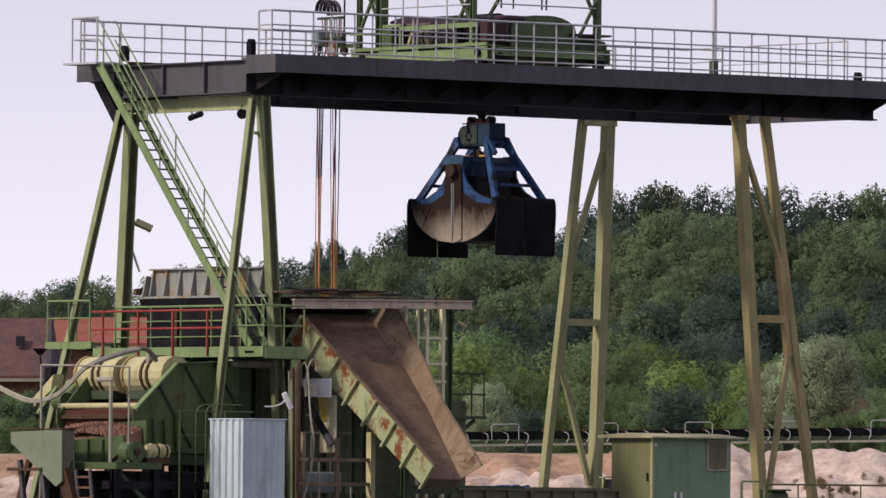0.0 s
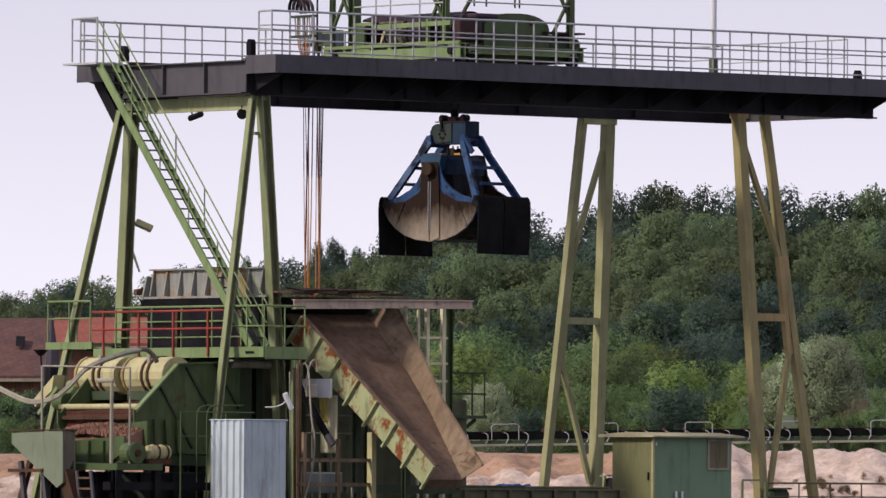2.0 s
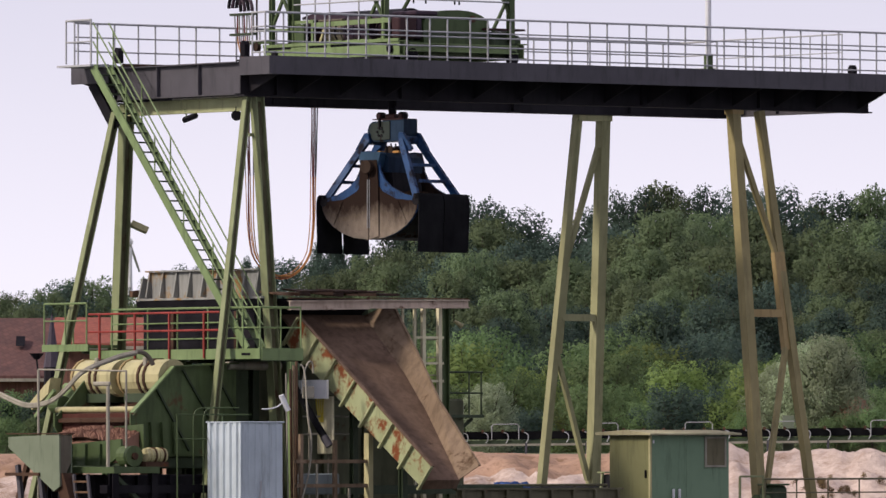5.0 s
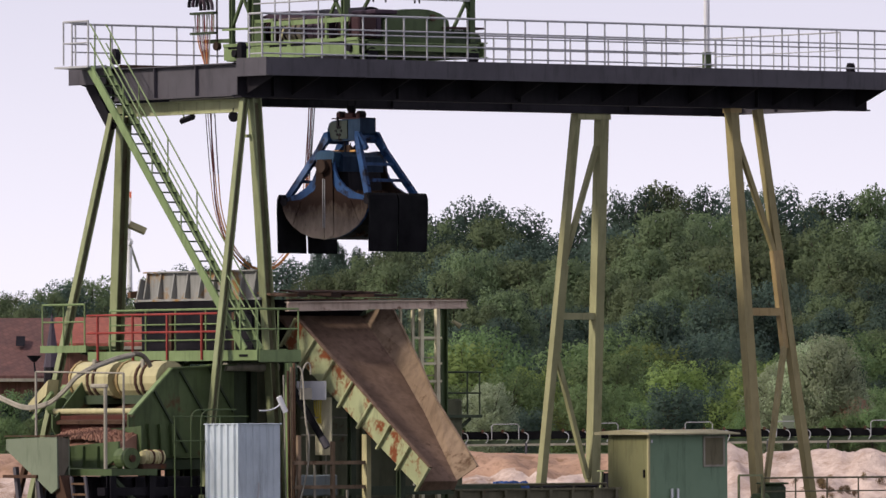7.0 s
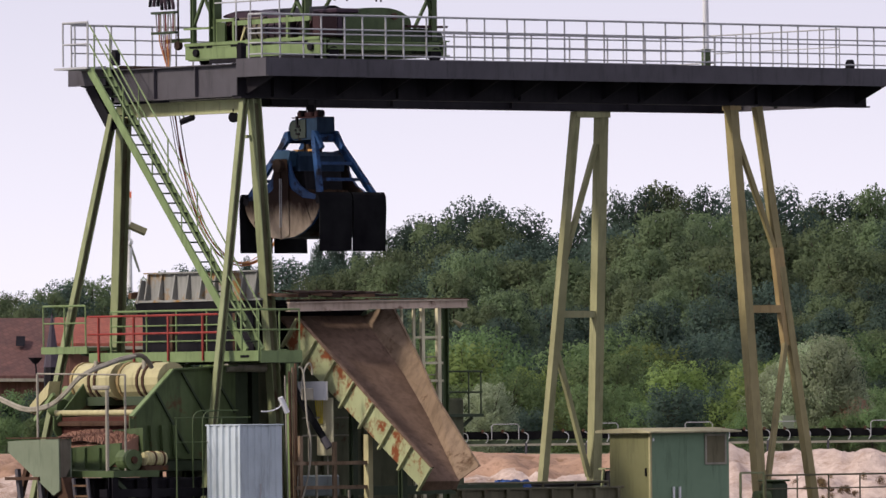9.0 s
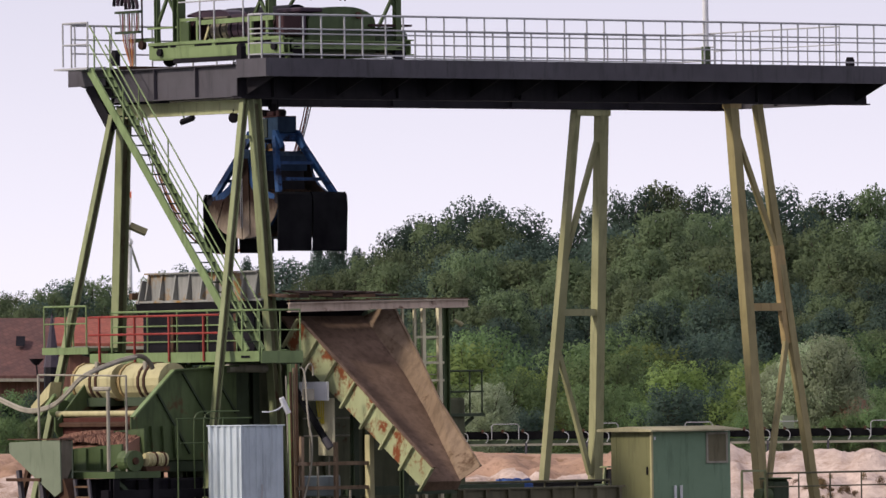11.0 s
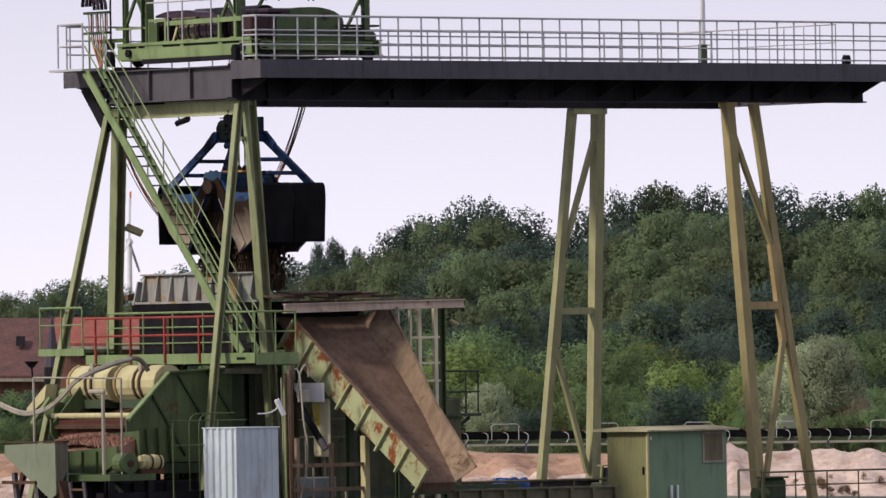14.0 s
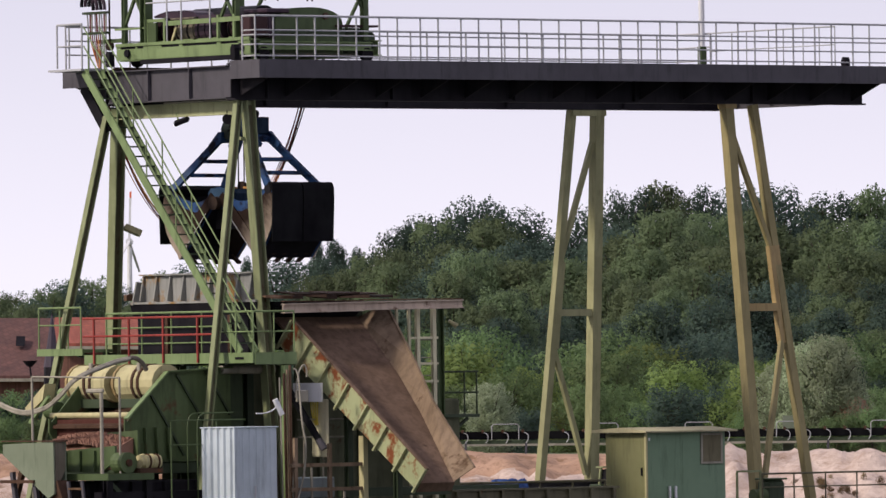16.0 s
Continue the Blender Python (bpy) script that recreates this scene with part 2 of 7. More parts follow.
def ibeam(bm, a, b, w, h, side=(0, 1, 0), t=0.03):
    """A rolled section from a to b: flanges of width w along side, h from flange to flange."""
    a, b, s = Vector(a), Vector(b), Vector(side)
    d = (b - a).normalized()
    s = (s - d * s.dot(d)).normalized()
    o = d.cross(s).normalized()
    u, v, k = w / 2, h / 2, t / 2
    ring = [(-u, -v), (u, -v), (u, t - v), (k, t - v), (k, v - t), (u, v - t), (u, v), (-u, v), (-u, v - t), (-k, v - t), (-k, t - v), (-u, t - v)]
    e = [[bm.verts.new(p + s * x + o * y) for x, y in ring] for p in (a, b)]
    for i in range(12):
        j = (i + 1) % 12
        bm.faces.new((e[0][i], e[0][j], e[1][j], e[1][i]))
    bm.faces.new(e[0][::-1])
    bm.faces.new(e[1])
    return bm


def tube(bm, a, b, r, n=8, r2=None):
    a, b = Vector(a), Vector(b)
    d = (b - a).normalized()
    s = d.orthogonal().normalized()
    o = d.cross(s)
    r2 = r if r2 is None else r2
    rings = [[bm.verts.new(p + (s * math.cos(k * math.tau / n) + o * math.sin(k * math.tau / n)) * q) for k in range(n)]
             for p, q in ((a, r), (b, r2))]
    for k in range(n):
        bm.faces.new((rings[0][k], rings[0][(k + 1) % n], rings[1][(k + 1) % n], rings[1][k]))
    bm.faces.new(rings[0][::-1])
    bm.faces.new(rings[1])
    return bm


def hose(bm, points, r, n=8):
    """A bent pipe or cable through points."""
    pts = [Vector(p) for p in points]
    rings = []
    s = None
    for i, p in enumerate(pts):
        d = (pts[min(i + 1, len(pts) - 1)] - pts[max(i - 1, 0)]).normalized()
        s = d.orthogonal().normalized() if s is None else (s - d * s.dot(d)).normalized()
        o = d.cross(s)
        rings.append([bm.verts.new(p + (s * math.cos(k * math.tau / n) + o * math.sin(k * math.tau / n)) * r) for k in range(n)])
    for q, w in zip(rings, rings[1:]):
        for k in range(n):
            bm.faces.new((q[k], q[(k + 1) % n], w[(k + 1) % n], w[k]))
    bm.faces.new(rings[0][::-1])
    bm.faces.new(rings[-1])
    return bm


def curve(a, b, c, d, n=14):
    a, b, c, d = Vector(a), Vector(b), Vector(c), Vector(d)
    return [a * (1 - s) ** 3 + b * 3 * s * (1 - s) ** 2 + c * 3 * s * s * (1 - s) + d * s ** 3 for s in (i / n for i in range(n + 1))]


def slab(bm, outline, axis, lo, hi):
    """A plate: an outline in the other two axes, from lo to hi along axis."""
    def p(u, v, k):
        return {"x": (k, u, v), "y": (u, k, v), "z": (u, v, k)}[axis]
    a = [bm.verts.new(p(u, v, lo)) for u, v in outline]
    b = [bm.verts.new(p(u, v, hi)) for u, v in outline]
    bm.faces.new(a[::-1])
    bm.faces.new(b)
    for i in range(len(a)):
        j = (i + 1) % len(a)
        bm.faces.new((a[i], a[j], b[j], b[i]))
    return bm


B = bmesh.new


def shape(eight):
    bm = B()
    hull(bm, eight)
    return bm


# ---- the floating rig: pontoon and bridge ----
def pontoon():
    th = thing("pontoon", (8, 2, 0), "dark green steel pontoon afloat on the lake, carrying the crane", "pontoon")
    part("hull", box(B(), -7.5, 21.5, -5.2, 9.5, -0.9, 0.45, 0.08), HULL, th)
    part("deck_plate", box(B(), -7.4, 21.4, -5.1, 9.4, 0.454, 0.48), HULL, th)
    part("base_beam", ibeam(B(), (8.6, 7.2, 0.88), (17.6, 7.2, 0.88), 0.5, 0.3), GIRDER, th, "dark beam under the crane legs")
    return th


def bridge():
    th = thing("crane_bridge", (8, 3.7, 10.8), "dark grey steel crane bridge of two girders on green legs", "crane bridge")
    for name, y, x1 in (("near_girder", 1.05, 20.97), ("far_girder", 6.30, 20.6)):
        bm = B()
        box(bm, 0.02, x1, y - 0.014, y + 0.014, 10.90, 11.74)
        box(bm, 0.02, x1, y - 0.16, y + 0.16, 10.86, 10.90)
        box(bm, 0.02, x1, y - 0.16, y + 0.16, 11.74, 11.78)
        for k in range(5):
            x = 1.1 + k * 4.0
            if x < x1 - 0.2:
                box(bm, x - 0.012, x + 0.012, y - 0.13, y + 0.13, 10.902, 11.738)
        # darker copy of the girder paint, for the shade below the walkway
        part("girder", bm, SHADED_GIRDER, th, "long plate girder with stiffeners, walkway shade put into its colour")
        part("rail", box(B(), 0.3, x1 - 0.2, y - 0.035, y + 0.035, 11.782, 11.85), RUST, th, "worn crane rail")
    for x0 in (0.0, 20.72):
        web = part("end_girder", box(B(), x0 + 0.10, x0 + 0.13, 1.07, 6.28, 10.936, 11.704), GIRDER, th, "dark grey cross girder with vertical stiffeners")
        for z in (10.905, 11.705):
            part("flange", box(B(), x0 - 0.02, x0 + 0.25, 1.215, 6.135, z, z + 0.03), GIRDER, web)
        for k in range(1, 3):
            y = 1.05 + k * 1.72
            part("stiffener", box(B(), x0 + 0.0, x0 + 0.098, y - 0.012, y + 0.012, 10.94, 11.70), GIRDER, web)
    # walkways on brackets
    for y0, y1, edge in ((-0.20, 0.88, 0.0), (6.47, 8.06, 8.06)):
        x1 = 23.4 if edge == 0 else 20.6
        part("walkway_plate", box(B(), 0.0, x1, y0 + 0.03, y1, 11.72, 11.76), GIRDER, th)
        yy = (-0.20, -0.17) if edge == 0 else (8.03, 8.06)
        part("fascia", box(B(), 0.0, x1, yy[0], yy[1], 11.38, 11.84), GIRDER, th, "dark fascia beam of the walkway")
        part("fascia_lip", box(B(), 0.0, x1, yy[0] - 0.05, yy[0], 11.38, 11.41), GIRDER, th)
        part("end_plate", box(B(), -0.03, -0.002, y0, 1.02 if edge == 0 else y1, 11.38 if edge == 0 else 11.36, 11.84), GIRDER, th)
        k = 0
        while 0.3 + k * 1.45 < x1 - 0.1:
            x = 0.3 + k * 1.45
            inner, outer = (1.03, -0.12) if edge == 0 else (6.32, 7.98)
            # brackets take the same colour with shade painted in
            part("bracket", slab(B(), [(inner, 10.95), (outer, 11.38), (outer, 11.71), (inner, 11.71)], "x", x - 0.02, x + 0.02), SHADED_GIRDER, th)
            k += 1
    for x, y in ((0.05, 1.0), (0.05, 6.24), (20.3, 1.0)):
        top = 12.25 if x < 10 else 12.12
        stop = [(y - 0.09, 11.852), (y + 0.09, 11.852), (y + 0.10, top - 0.11), (y + 0.04, top), (y - 0.04, top), (y - 0.09, top - 0.09)]
        part("buffer", slab(B(), stop, "x", x, x + 0.16), BLACK, th, "black end stop of the crane rail")
    part("end_walkway", box(B(), 19.9, 20.55, 1.10, 6.25, 11.782, 11.83), GIRDER, th, "cross walkway plate at the end")
    part("lamp_conduit", tube(B(), (0.30, 1.3, 10.88), (0.30, 4.2, 10.87), 0.02, 6), PALE, th, "pale cable conduit")
    # green cross beam, knee brace and lamp bracket at the hopper end
    part("cross_beam", ibeam(B(), (0.42, 1.2, 10.68), (0.42, 6.15, 10.68), 0.16, 0.34, (1, 0, 0)), RIB_GREEN, th, "light green cross beam between the legs")
    part("knee_brace", bar(B(), (0.05, 7.24, 11.36), (0.2, 6.46, 10.2), 0.10, 0.30, (1, 0, 0)), BLACK, th, "dark slanting knee brace")
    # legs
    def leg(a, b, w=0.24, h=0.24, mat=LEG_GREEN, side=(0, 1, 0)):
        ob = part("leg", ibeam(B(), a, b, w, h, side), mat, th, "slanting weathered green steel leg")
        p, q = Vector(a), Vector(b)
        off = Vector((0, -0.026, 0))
        part("web_stain", bar(B(), p.lerp(q, 0.01) + off, p.lerp(q, 0.99) + off, 0.012, h - 0.075), WEB_BROWN, ob, "brown strip with rust patches along the leg's web")
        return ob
    leg((0.24, 1.05, 10.84), (-2.02, -0.10, 0.48), 0.17, 0.17)
    leg((0.55, 1.05, 10.84), (0.63, 0.15, 0.48), 0.27, 0.26)
    leg((0.19, 6.45, 10.6), (-1.38, 8.0, 0.48), 0.18, 0.18)
    leg((0.55, 6.45, 10.84), (1.25, 8.05, 0.48), 0.30, 0.28)
    part("tie", bar(B(), (0.29, 1.05, 9.9), (0.6, 1.05, 9.9), 0.06, 0.08), LEG_GREEN, th)
    def box_leg(a, b, w, mat):
        return part("leg", bar(B(), a, b, w, w, (1, 0, 0)), mat, th, "slanting box section trestle leg")
    # trestle on the far side
    box_leg((15.36, 6.3, 10.78), (14.93, 7.3, 1.04), 0.2, TRESTLE)
    box_leg((16.25, 6.3, 10.84), (16.7, 7.3, 1.04), 0.28, TRESTLE)
    part("cap", box(B(), 15.30, 16.45, 6.16, 6.44, 10.70, 10.855), TRESTLE, th)
    part("brace", bar(B(), (16.13, 6.38, 10.0), (15.19, 6.7, 6.75), 0.12, 0.13), TRESTLE, th, "diagonal brace of the trestle")
    part("brace", bar(B(), (15.12, 6.95, 4.7), (16.5, 7.28, 1.2), 0.12, 0.13), TRESTLE, th, "diagonal brace of the trestle")
    part("tie", bar(B(), (15.2, 6.84, 5.5), (16.45, 6.84, 5.5), 0.2, 0.18), TRESTLE, th, "horizontal tie of the trestle")
    part("gusset", bar(B(), (15.22, 6.70, 6.85), (15.14, 6.94, 4.55), 0.27, 0.17, (1, 0, 0)), TRESTLE, th, "widened joint of the trestle")
    # trestle on the near side
    box_leg((16.28, 1.05, 10.84), (16.22, -0.04, 0.482), 0.27, LEG_OLIVE)
    box_leg((17.17, 1.05, 10.84), (18.06, -0.04, 0.482), 0.21, LEG_OLIVE)
    part("brace", bar(B(), (16.42, 1.0, 10.05), (17.40, 0.62, 7.0), 0.12, 0.13), LEG_OLIVE, th, "diagonal brace of the trestle")
    part("brace", bar(B(), (17.55, 0.42, 4.85), (16.40, -0.02, 0.6), 0.12, 0.13), LEG_OLIVE, th, "diagonal brace of the trestle")
    part("tie", bar(B(), (16.25, 0.5, 5.55), (17.5, 0.5, 5.55), 0.2, 0.2), OLIVE, th, "horizontal tie of the trestle")
    part("gusset", bar(B(), (17.43, 0.63, 7.15), (17.60, 0.42, 4.6), 0.33, 0.17, (1, 0, 0)), OLIVE, th, "widened joint of the trestle")
    part("cap", box(B(), 16.12, 16.50, 0.89, 1.21, 10.74, 10.857), OLIVE, th)
    return th


def railing(name, runs, posts, base, label, group="", height=1.1, rails=(0.38, 0.74, 1.1), r=0.025, mat=None, category="railing"):
    """A handrail: posts at given feet, rails along runs of corner points given at the feet."""
    mat = mat or GALV
    th = thing(name, base, label, category, group)
    for p in posts:
        p = Vector(p)
        part("post", tube(B(), p, p + Vector((0, 0, height)), r, 6), mat, th)
    for run in runs:
        for a, b in zip(run, run[1:]):
            for h in rails:
                part("rail", tube(B(), Vector(a) + Vector((0, 0, h)), Vector(b) + Vector((0, 0, h)), r * (1.15 if h == height else 0.8), 6), mat, th)
    return th


def bridge_railings():
    z = 11.84
    near = [0.04 + 1.318 * k for k in range(18)]
    railing("walkway_railing", [[(0.04, 0.05, z), (23.3, 0.05, z)], [(0.04, 0.05, z), (0.04, 0.58, z)]],
            [(x, 0.05, z) for x in near] + [(x + 0.575, 0.05, z) for x in near[:-1]] + [(0.04, 0.58, z)], (0.04, 0.05, z),
            "galvanised tube railing along the crane walkway", "railings on the bridge", 1.1, (0.1, 0.38, 0.62, 0.74, 1.1))
    far = [0.77 + 1.318 * k for k in range(15)]
    railing("walkway_railing", [[(0.04, 8.0, z), (20.4, 8.0, z), (20.4, 6.5, z)]],
            [(0.04, 8.0, z)] + [(x, 8.0, z) for x in far] + [(x + 0.55, 8.0, z) for x in far] + [(20.4, 6.5, z)], (0.04, 8.0, z),
            "galvanised tube railing along the far crane walkway", "railings on the bridge")
    railing("cross_railing", [[(20.12, 1.12, 11.83), (20.12, 6.2, 11.83)]], [(20.12, y, 11.83) for y in (1.12, 1.75, 2.4, 3.2, 3.8, 4.7, 5.3, 6.2)],
            (20.12, 1.12, 11.83), "thin pale tube railing across the bridge's end", "railings on the bridge", 1.1, (0.62, 1.1), 0.018)
    railing("end_railing", [[(-0.78, 7.26, z), (-0.78, 6.2, z)], [(-0.78, 7.26, z), (0.0, 7.26, z)]],
            [(-0.78, 7.26, z), (-0.78, 6.2, z), (-0.4, 7.26, z), (0.0, 7.26, z)], (-0.78, 7.26, z),
            "galvanised tube railing round the stair head", "railings on the bridge", 1.1, (0.55, 1.1))


def stair():
    th = thing("steel_stair", (-0.4, 0.2, 4.5), "light green steel stair with open treads up to the bridge", "stair")
    top, foot = Vector((0, 6.15, 11.78)), Vector((0, -0.22, 4.52))
    for x in (-0.76, -0.26):
        part("stringer", bar(B(), top + Vector((x, 0, -0.05)), foot + Vector((x, 0, 0)), 0.05, 0.22, (1, 0, 0)), LIGHT_GREEN, th, "light green stringer")
    n = 29
    for k in range(1, n):
        p = top.lerp(foot, k / n)
        part("tread", box(B(), -0.73, -0.29, p.y - 0.11, p.y + 0.11, p.z - 0.02, p.z + 0.015), DARK_GREEN, th)
    for x in (-0.76, -0.26):
        a, b = top + Vector((x, 0, 0.1)), foot + Vector((x, 0, 0.1))
        for k in range(6):
            p = a.lerp(b, 0.03 + k * 0.188)
            part("handrail_post", tube(B(), p, p + Vector((0, 0, 0.98)), 0.02, 6), LIGHT_GREEN, th)
        for h in (0.5, 0.98):
            part("handrail", tube(B(), a + Vector((0, 0, h)), b + Vector((0, 0, h)), 0.02, 6), LIGHT_GREEN, th)
    part("landing", box(B(), -0.9, -0.035, 6.08, 7.5, 11.75, 11.80), GALV, th, "grating landing at the stair head")
    return th


# ---- crab and grab ----
def crab():
    c = Vector((0, 3.7, 11.85))
    th = new("crane_crab")
    th.matrix_basis = Matrix.Translation(c)
    tagged(th, "green crane crab with winches, motors and lattice posts on rails", "crane crab")
    for x in (-1.95, 1.95):
        part("end_beam", ibeam(B(), (x, 0.95, 12.20), (x, 6.5, 12.20), 0.24, 0.40, (1, 0, 0)), LIGHT_GREEN, th, "light green cross beam")
        for y in (1.05, 6.30):
            wx = x + (0.3 if x < 0 else -0.3)
            part("wheel", tube(B(), (wx, y - 0.06, 12.03), (wx, y + 0.06, 12.03), 0.178, 16), BLACK, th)
    part("web_plate", box(B(), -2.085, -2.065, 1.0, 6.6, 12.03, 12.31), LIGHT_GREEN, th, "light green web plate")
    part("web_flange", box(B(), -2.12, -2.06, 1.0, 6.6, 12.375, 12.455), LIGHT_GREEN, th, "light green edge strip above dark slots")
    part("slot_back", box(B(), -2.068, -2.062, 1.45, 6.5, 12.31, 12.375), BLACK, th)
    for y0, y1 in ((1.0, 1.5), (2.22, 2.38), (3.82, 3.96), (4.7, 5.45), (5.72, 5.8), (6.42, 6.6)):
        part("slot_web", box(B(), -2.09, -2.07, y0, y1, 12.312, 12.374), LIGHT_GREEN, th)
    part("lower_flange", box(B(), -2.08, -1.86, 1.25, 5.6, 11.91, 12.02), BLACK, th, "black strip along the cross beam's lower edge")
    part("bump_stop", tube(B(), (-2.16, 1.35, 12.2), (-2.02, 1.35, 12.2), 0.1, 12), BLACK, th)
    part("bump_stop", tube(B(), (-2.16, 6.1, 12.2), (-2.02, 6.1, 12.2), 0.1, 12), BLACK, th)
    for y in (1.05, 6.30):
        part("side_beam", ibeam(B(), (-1.8, y, 12.24), (1.8, y, 12.24), 0.2, 0.22), LIGHT_GREEN, th)
    part("floor_plate", box(B(), -1.8, 1.8, 1.3, 6.1, 12.37, 12.41), GREEN, th)
    # winch housing with a domed lid, and the gear case beside it
    dome = [(-1.15, 12.05)] + [(-0.15 - 1.0 * math.cos(a) if a < 1.57 else 0.05 - 0.95 * math.cos(a), 12.84 + 0.38 * math.sin(a)) for a in (k * math.pi / 12 for k in range(13))] + [(1.0, 12.05)]
    part("winch_housing", slab(B(), dome, "y", 1.18, 2.6), GREEN, th, "green domed winch housing")
    part("housing_band", slab(B(), [(-1.2, 12.55), (1.05, 12.55), (1.05, 12.62), (-1.2, 12.62)], "y", 1.14, 2.64), DARK_GREEN, th)
    part("lid_handle", tube(B(), (0.42, 1.10, 13.0), (0.42, 1.16, 13.0), 0.09, 10), RUST, th)
    part("gear_case", box(B(), 1.02, 2.05, 1.1, 2.5, 12.05, 12.62, 0.09), DARK_GREEN, th, "dark green gear case")
    part("gear_cover", box(B(), 1.12, 1.75, 1.15, 2.4, 12.61, 12.71, 0.03), DARK_GREEN, th)
    part("control_box", box(B(), -1.98, -1.40, 1.14, 1.46, 12.46, 13.0, 0.03), DARK_RED, th, "dark red control box")
    part("box_lid", box(B(), -1.46, -0.72, 1.12, 2.1, 13.06, 13.18, 0.03), PURPLE, th)
    part("brake_cover", box(B(), -1.38, -1.17, 1.20, 1.6, 12.45, 13.05, 0.04), PURPLE, th, "rusty red brake cover")
    part("winch_drum", tube(B(), (0.0, 3.1, 12.9), (0.0, 5.9, 12.9), 0.45, 20), BLACK, th, "black rope drum")
    for y0, y1, r, mat in ((1.85, 2.42, 0.29, DARK_RED), (2.62, 3.70, 0.34, PURPLE), (3.72, 4.62, 0.30, DUSTY), (4.95, 5.45, 0.33, DARK_RED)):
        m = part("motor", tube(B(), (-1.45, y0, 12.72), (-1.45, y1, 12.72), r, 18), mat, th, "dark electric motor, dusty and greasy", smooth=False)
        for k in range(4):
            yy = y0 + (y1 - y0) * (0.12 + 0.25 * k)
            part("fin", tube(B(), (-1.45, yy - 0.02, 12.72), (-1.45, yy + 0.02, 12.72), r + 0.025, 18), BLACK if k % 2 else mat, m)
        part("motor_foot", box(B(), -1.75, -1.15, y0 + 0.08, y1 - 0.08, 12.412, 12.50), LIGHT_GREEN, th)
    part("stay", bar(B(), (-1.95, 4.45, 12.42), (-1.95, 4.25, 12.80), 0.03, 0.06, (1, 0, 0)), CREAM, th, "pale bent stay")
    part("motor_hood", slab(B(), [(3.62, 13.05), (3.75, 13.16), (4.1, 13.23), (4.9, 13.23), (5.25, 13.17), (5.42, 13.13), (5.42, 13.08), (5.2, 13.08), (5.0, 13.05)], "x", -1.75, -1.15), PURPLE, th, "dark purple rain hood")
    part("motor_hood", slab(B(), [(2.2, 12.99), (2.25, 13.06), (3.4, 13.09), (3.58, 13.07), (3.58, 12.99)], "x", -1.75, -1.15), PURPLE, th, "dark purple rain hood")
    part("motor_cap", box(B(), -1.80, -1.20, 3.7, 4.7, 13.0, 13.05, 0.01), DUSTY, th)
    part("guard_rail", bar(B(), (-2.0, 1.5, 12.93), (-2.0, 4.66, 12.91), 0.06, 0.12, (1, 0, 0)), LIGHT_GREEN, th, "light green guard beam")
    part("guard_rail", bar(B(), (-2.0, 4.62, 13.0), (-2.0, 5.42, 13.0), 0.06, 0.08, (1, 0, 0)), LIGHT_GREEN, th)
    part("guard_rail", bar(B(), (-2.0, 5.4, 12.83), (-2.0, 6.75, 12.83), 0.05, 0.05, (1, 0, 0)), LIGHT_GREEN, th)
    for y in (1.75, 2.42, 4.65, 5.38):
        part("guard_post", bar(B(), (-2.0, y, 12.40), (-2.0, y, 13.05), 0.07, 0.07, (1, 0, 0)), LIGHT_GREEN, th)
    part("bracket_plate", box(B(), -2.03, -1.97, 5.0, 5.5, 12.41, 12.95), GREEN, th)
    # portal above the machinery
    for x, y, w in ((-1.95, 6.42, 0.12), (-1.95, 5.5, 0.24), (-1.95, 1.75, 0.14), (1.6, 1.05, 0.16), (1.6, 6.2, 0.16)):
        part("post", ibeam(B(), (x, y, 12.4), (x, y, 16.4), w, w, (1, 0, 0)), GREEN, th, "green upright")
    for a, b in (((-1.95, 6.4, 14.4), (-1.95, 5.5, 12.9)), ((-1.95, 6.4, 12.9), (-1.95, 5.5, 14.4)), ((-1.95, 5.4, 13.0), (-1.95, 6.3, 14.6)),
                 ((-1.95, 1.75, 12.9), (-1.95, 3.2, 14.9)), ((-1.95, 1.1, 14.9), (-1.95, 2.5, 12.8)), ((1.6, 1.05, 13.1), (0.5, 1.05, 15.0)), ((1.0, 1.05, 12.7), (1.9, 1.05, 14.2)),
                 ((1.6, 6.2, 12.6), (1.6, 4.0, 15.0))):
        part("brace", bar(B(), a, b, 0.07, 0.07, (1, 0, 0) if a[0] == b[0] else (0, 1, 0)), GREEN, th)
    for z in (13.45, 13.95):
        part("hand_rail", tube(B(), (-2.05, 1.75, z), (-2.05, 5.4, z), 0.02, 6), GALV, th)
        part("hand_rail", tube(B(), (-1.9, 1.0, z), (1.6, 1.0, z), 0.02, 6), GALV, th)
    for y in (2.7, 3.9, 4.5):
        part("rail_post", tube(B(), (-2.05, y, 12.42), (-2.05, y, 14.6), 0.022, 6), GALV, th)
    for x in (-0.9, -0.5, 0.45, 0.6):
        part("rope", tube(B(), (x, 1.9, 13.4), (x, 1.9, 16.4), 0.025, 6), BLACK, th, "winch rope")
    part("shelf", box(B(), 0.76, 2.05, 1.0, 1.5, 12.73, 12.78), DARK_RED, th, "dark brown cover plate")
    # outrigger that carries the trailing cables
    part("outrigger", bar(B(), (-1.95, 6.4, 12.55), (-1.95, 7.6, 12.55), 0.08, 0.1, (1, 0, 0)), GREEN, th)
    part("cable_hook", tube(B(), (-2.0, 7.0, 12.3), (-2.0, 7.0, 13.9), 0.025, 8), DARK_RUST, th, "rusty hook with block")
    part("hook_block", tube(B(), (-2.06, 7.0, 12.42), (-1.94, 7.0, 12.42), 0.11, 12), DARK_RUST, th)
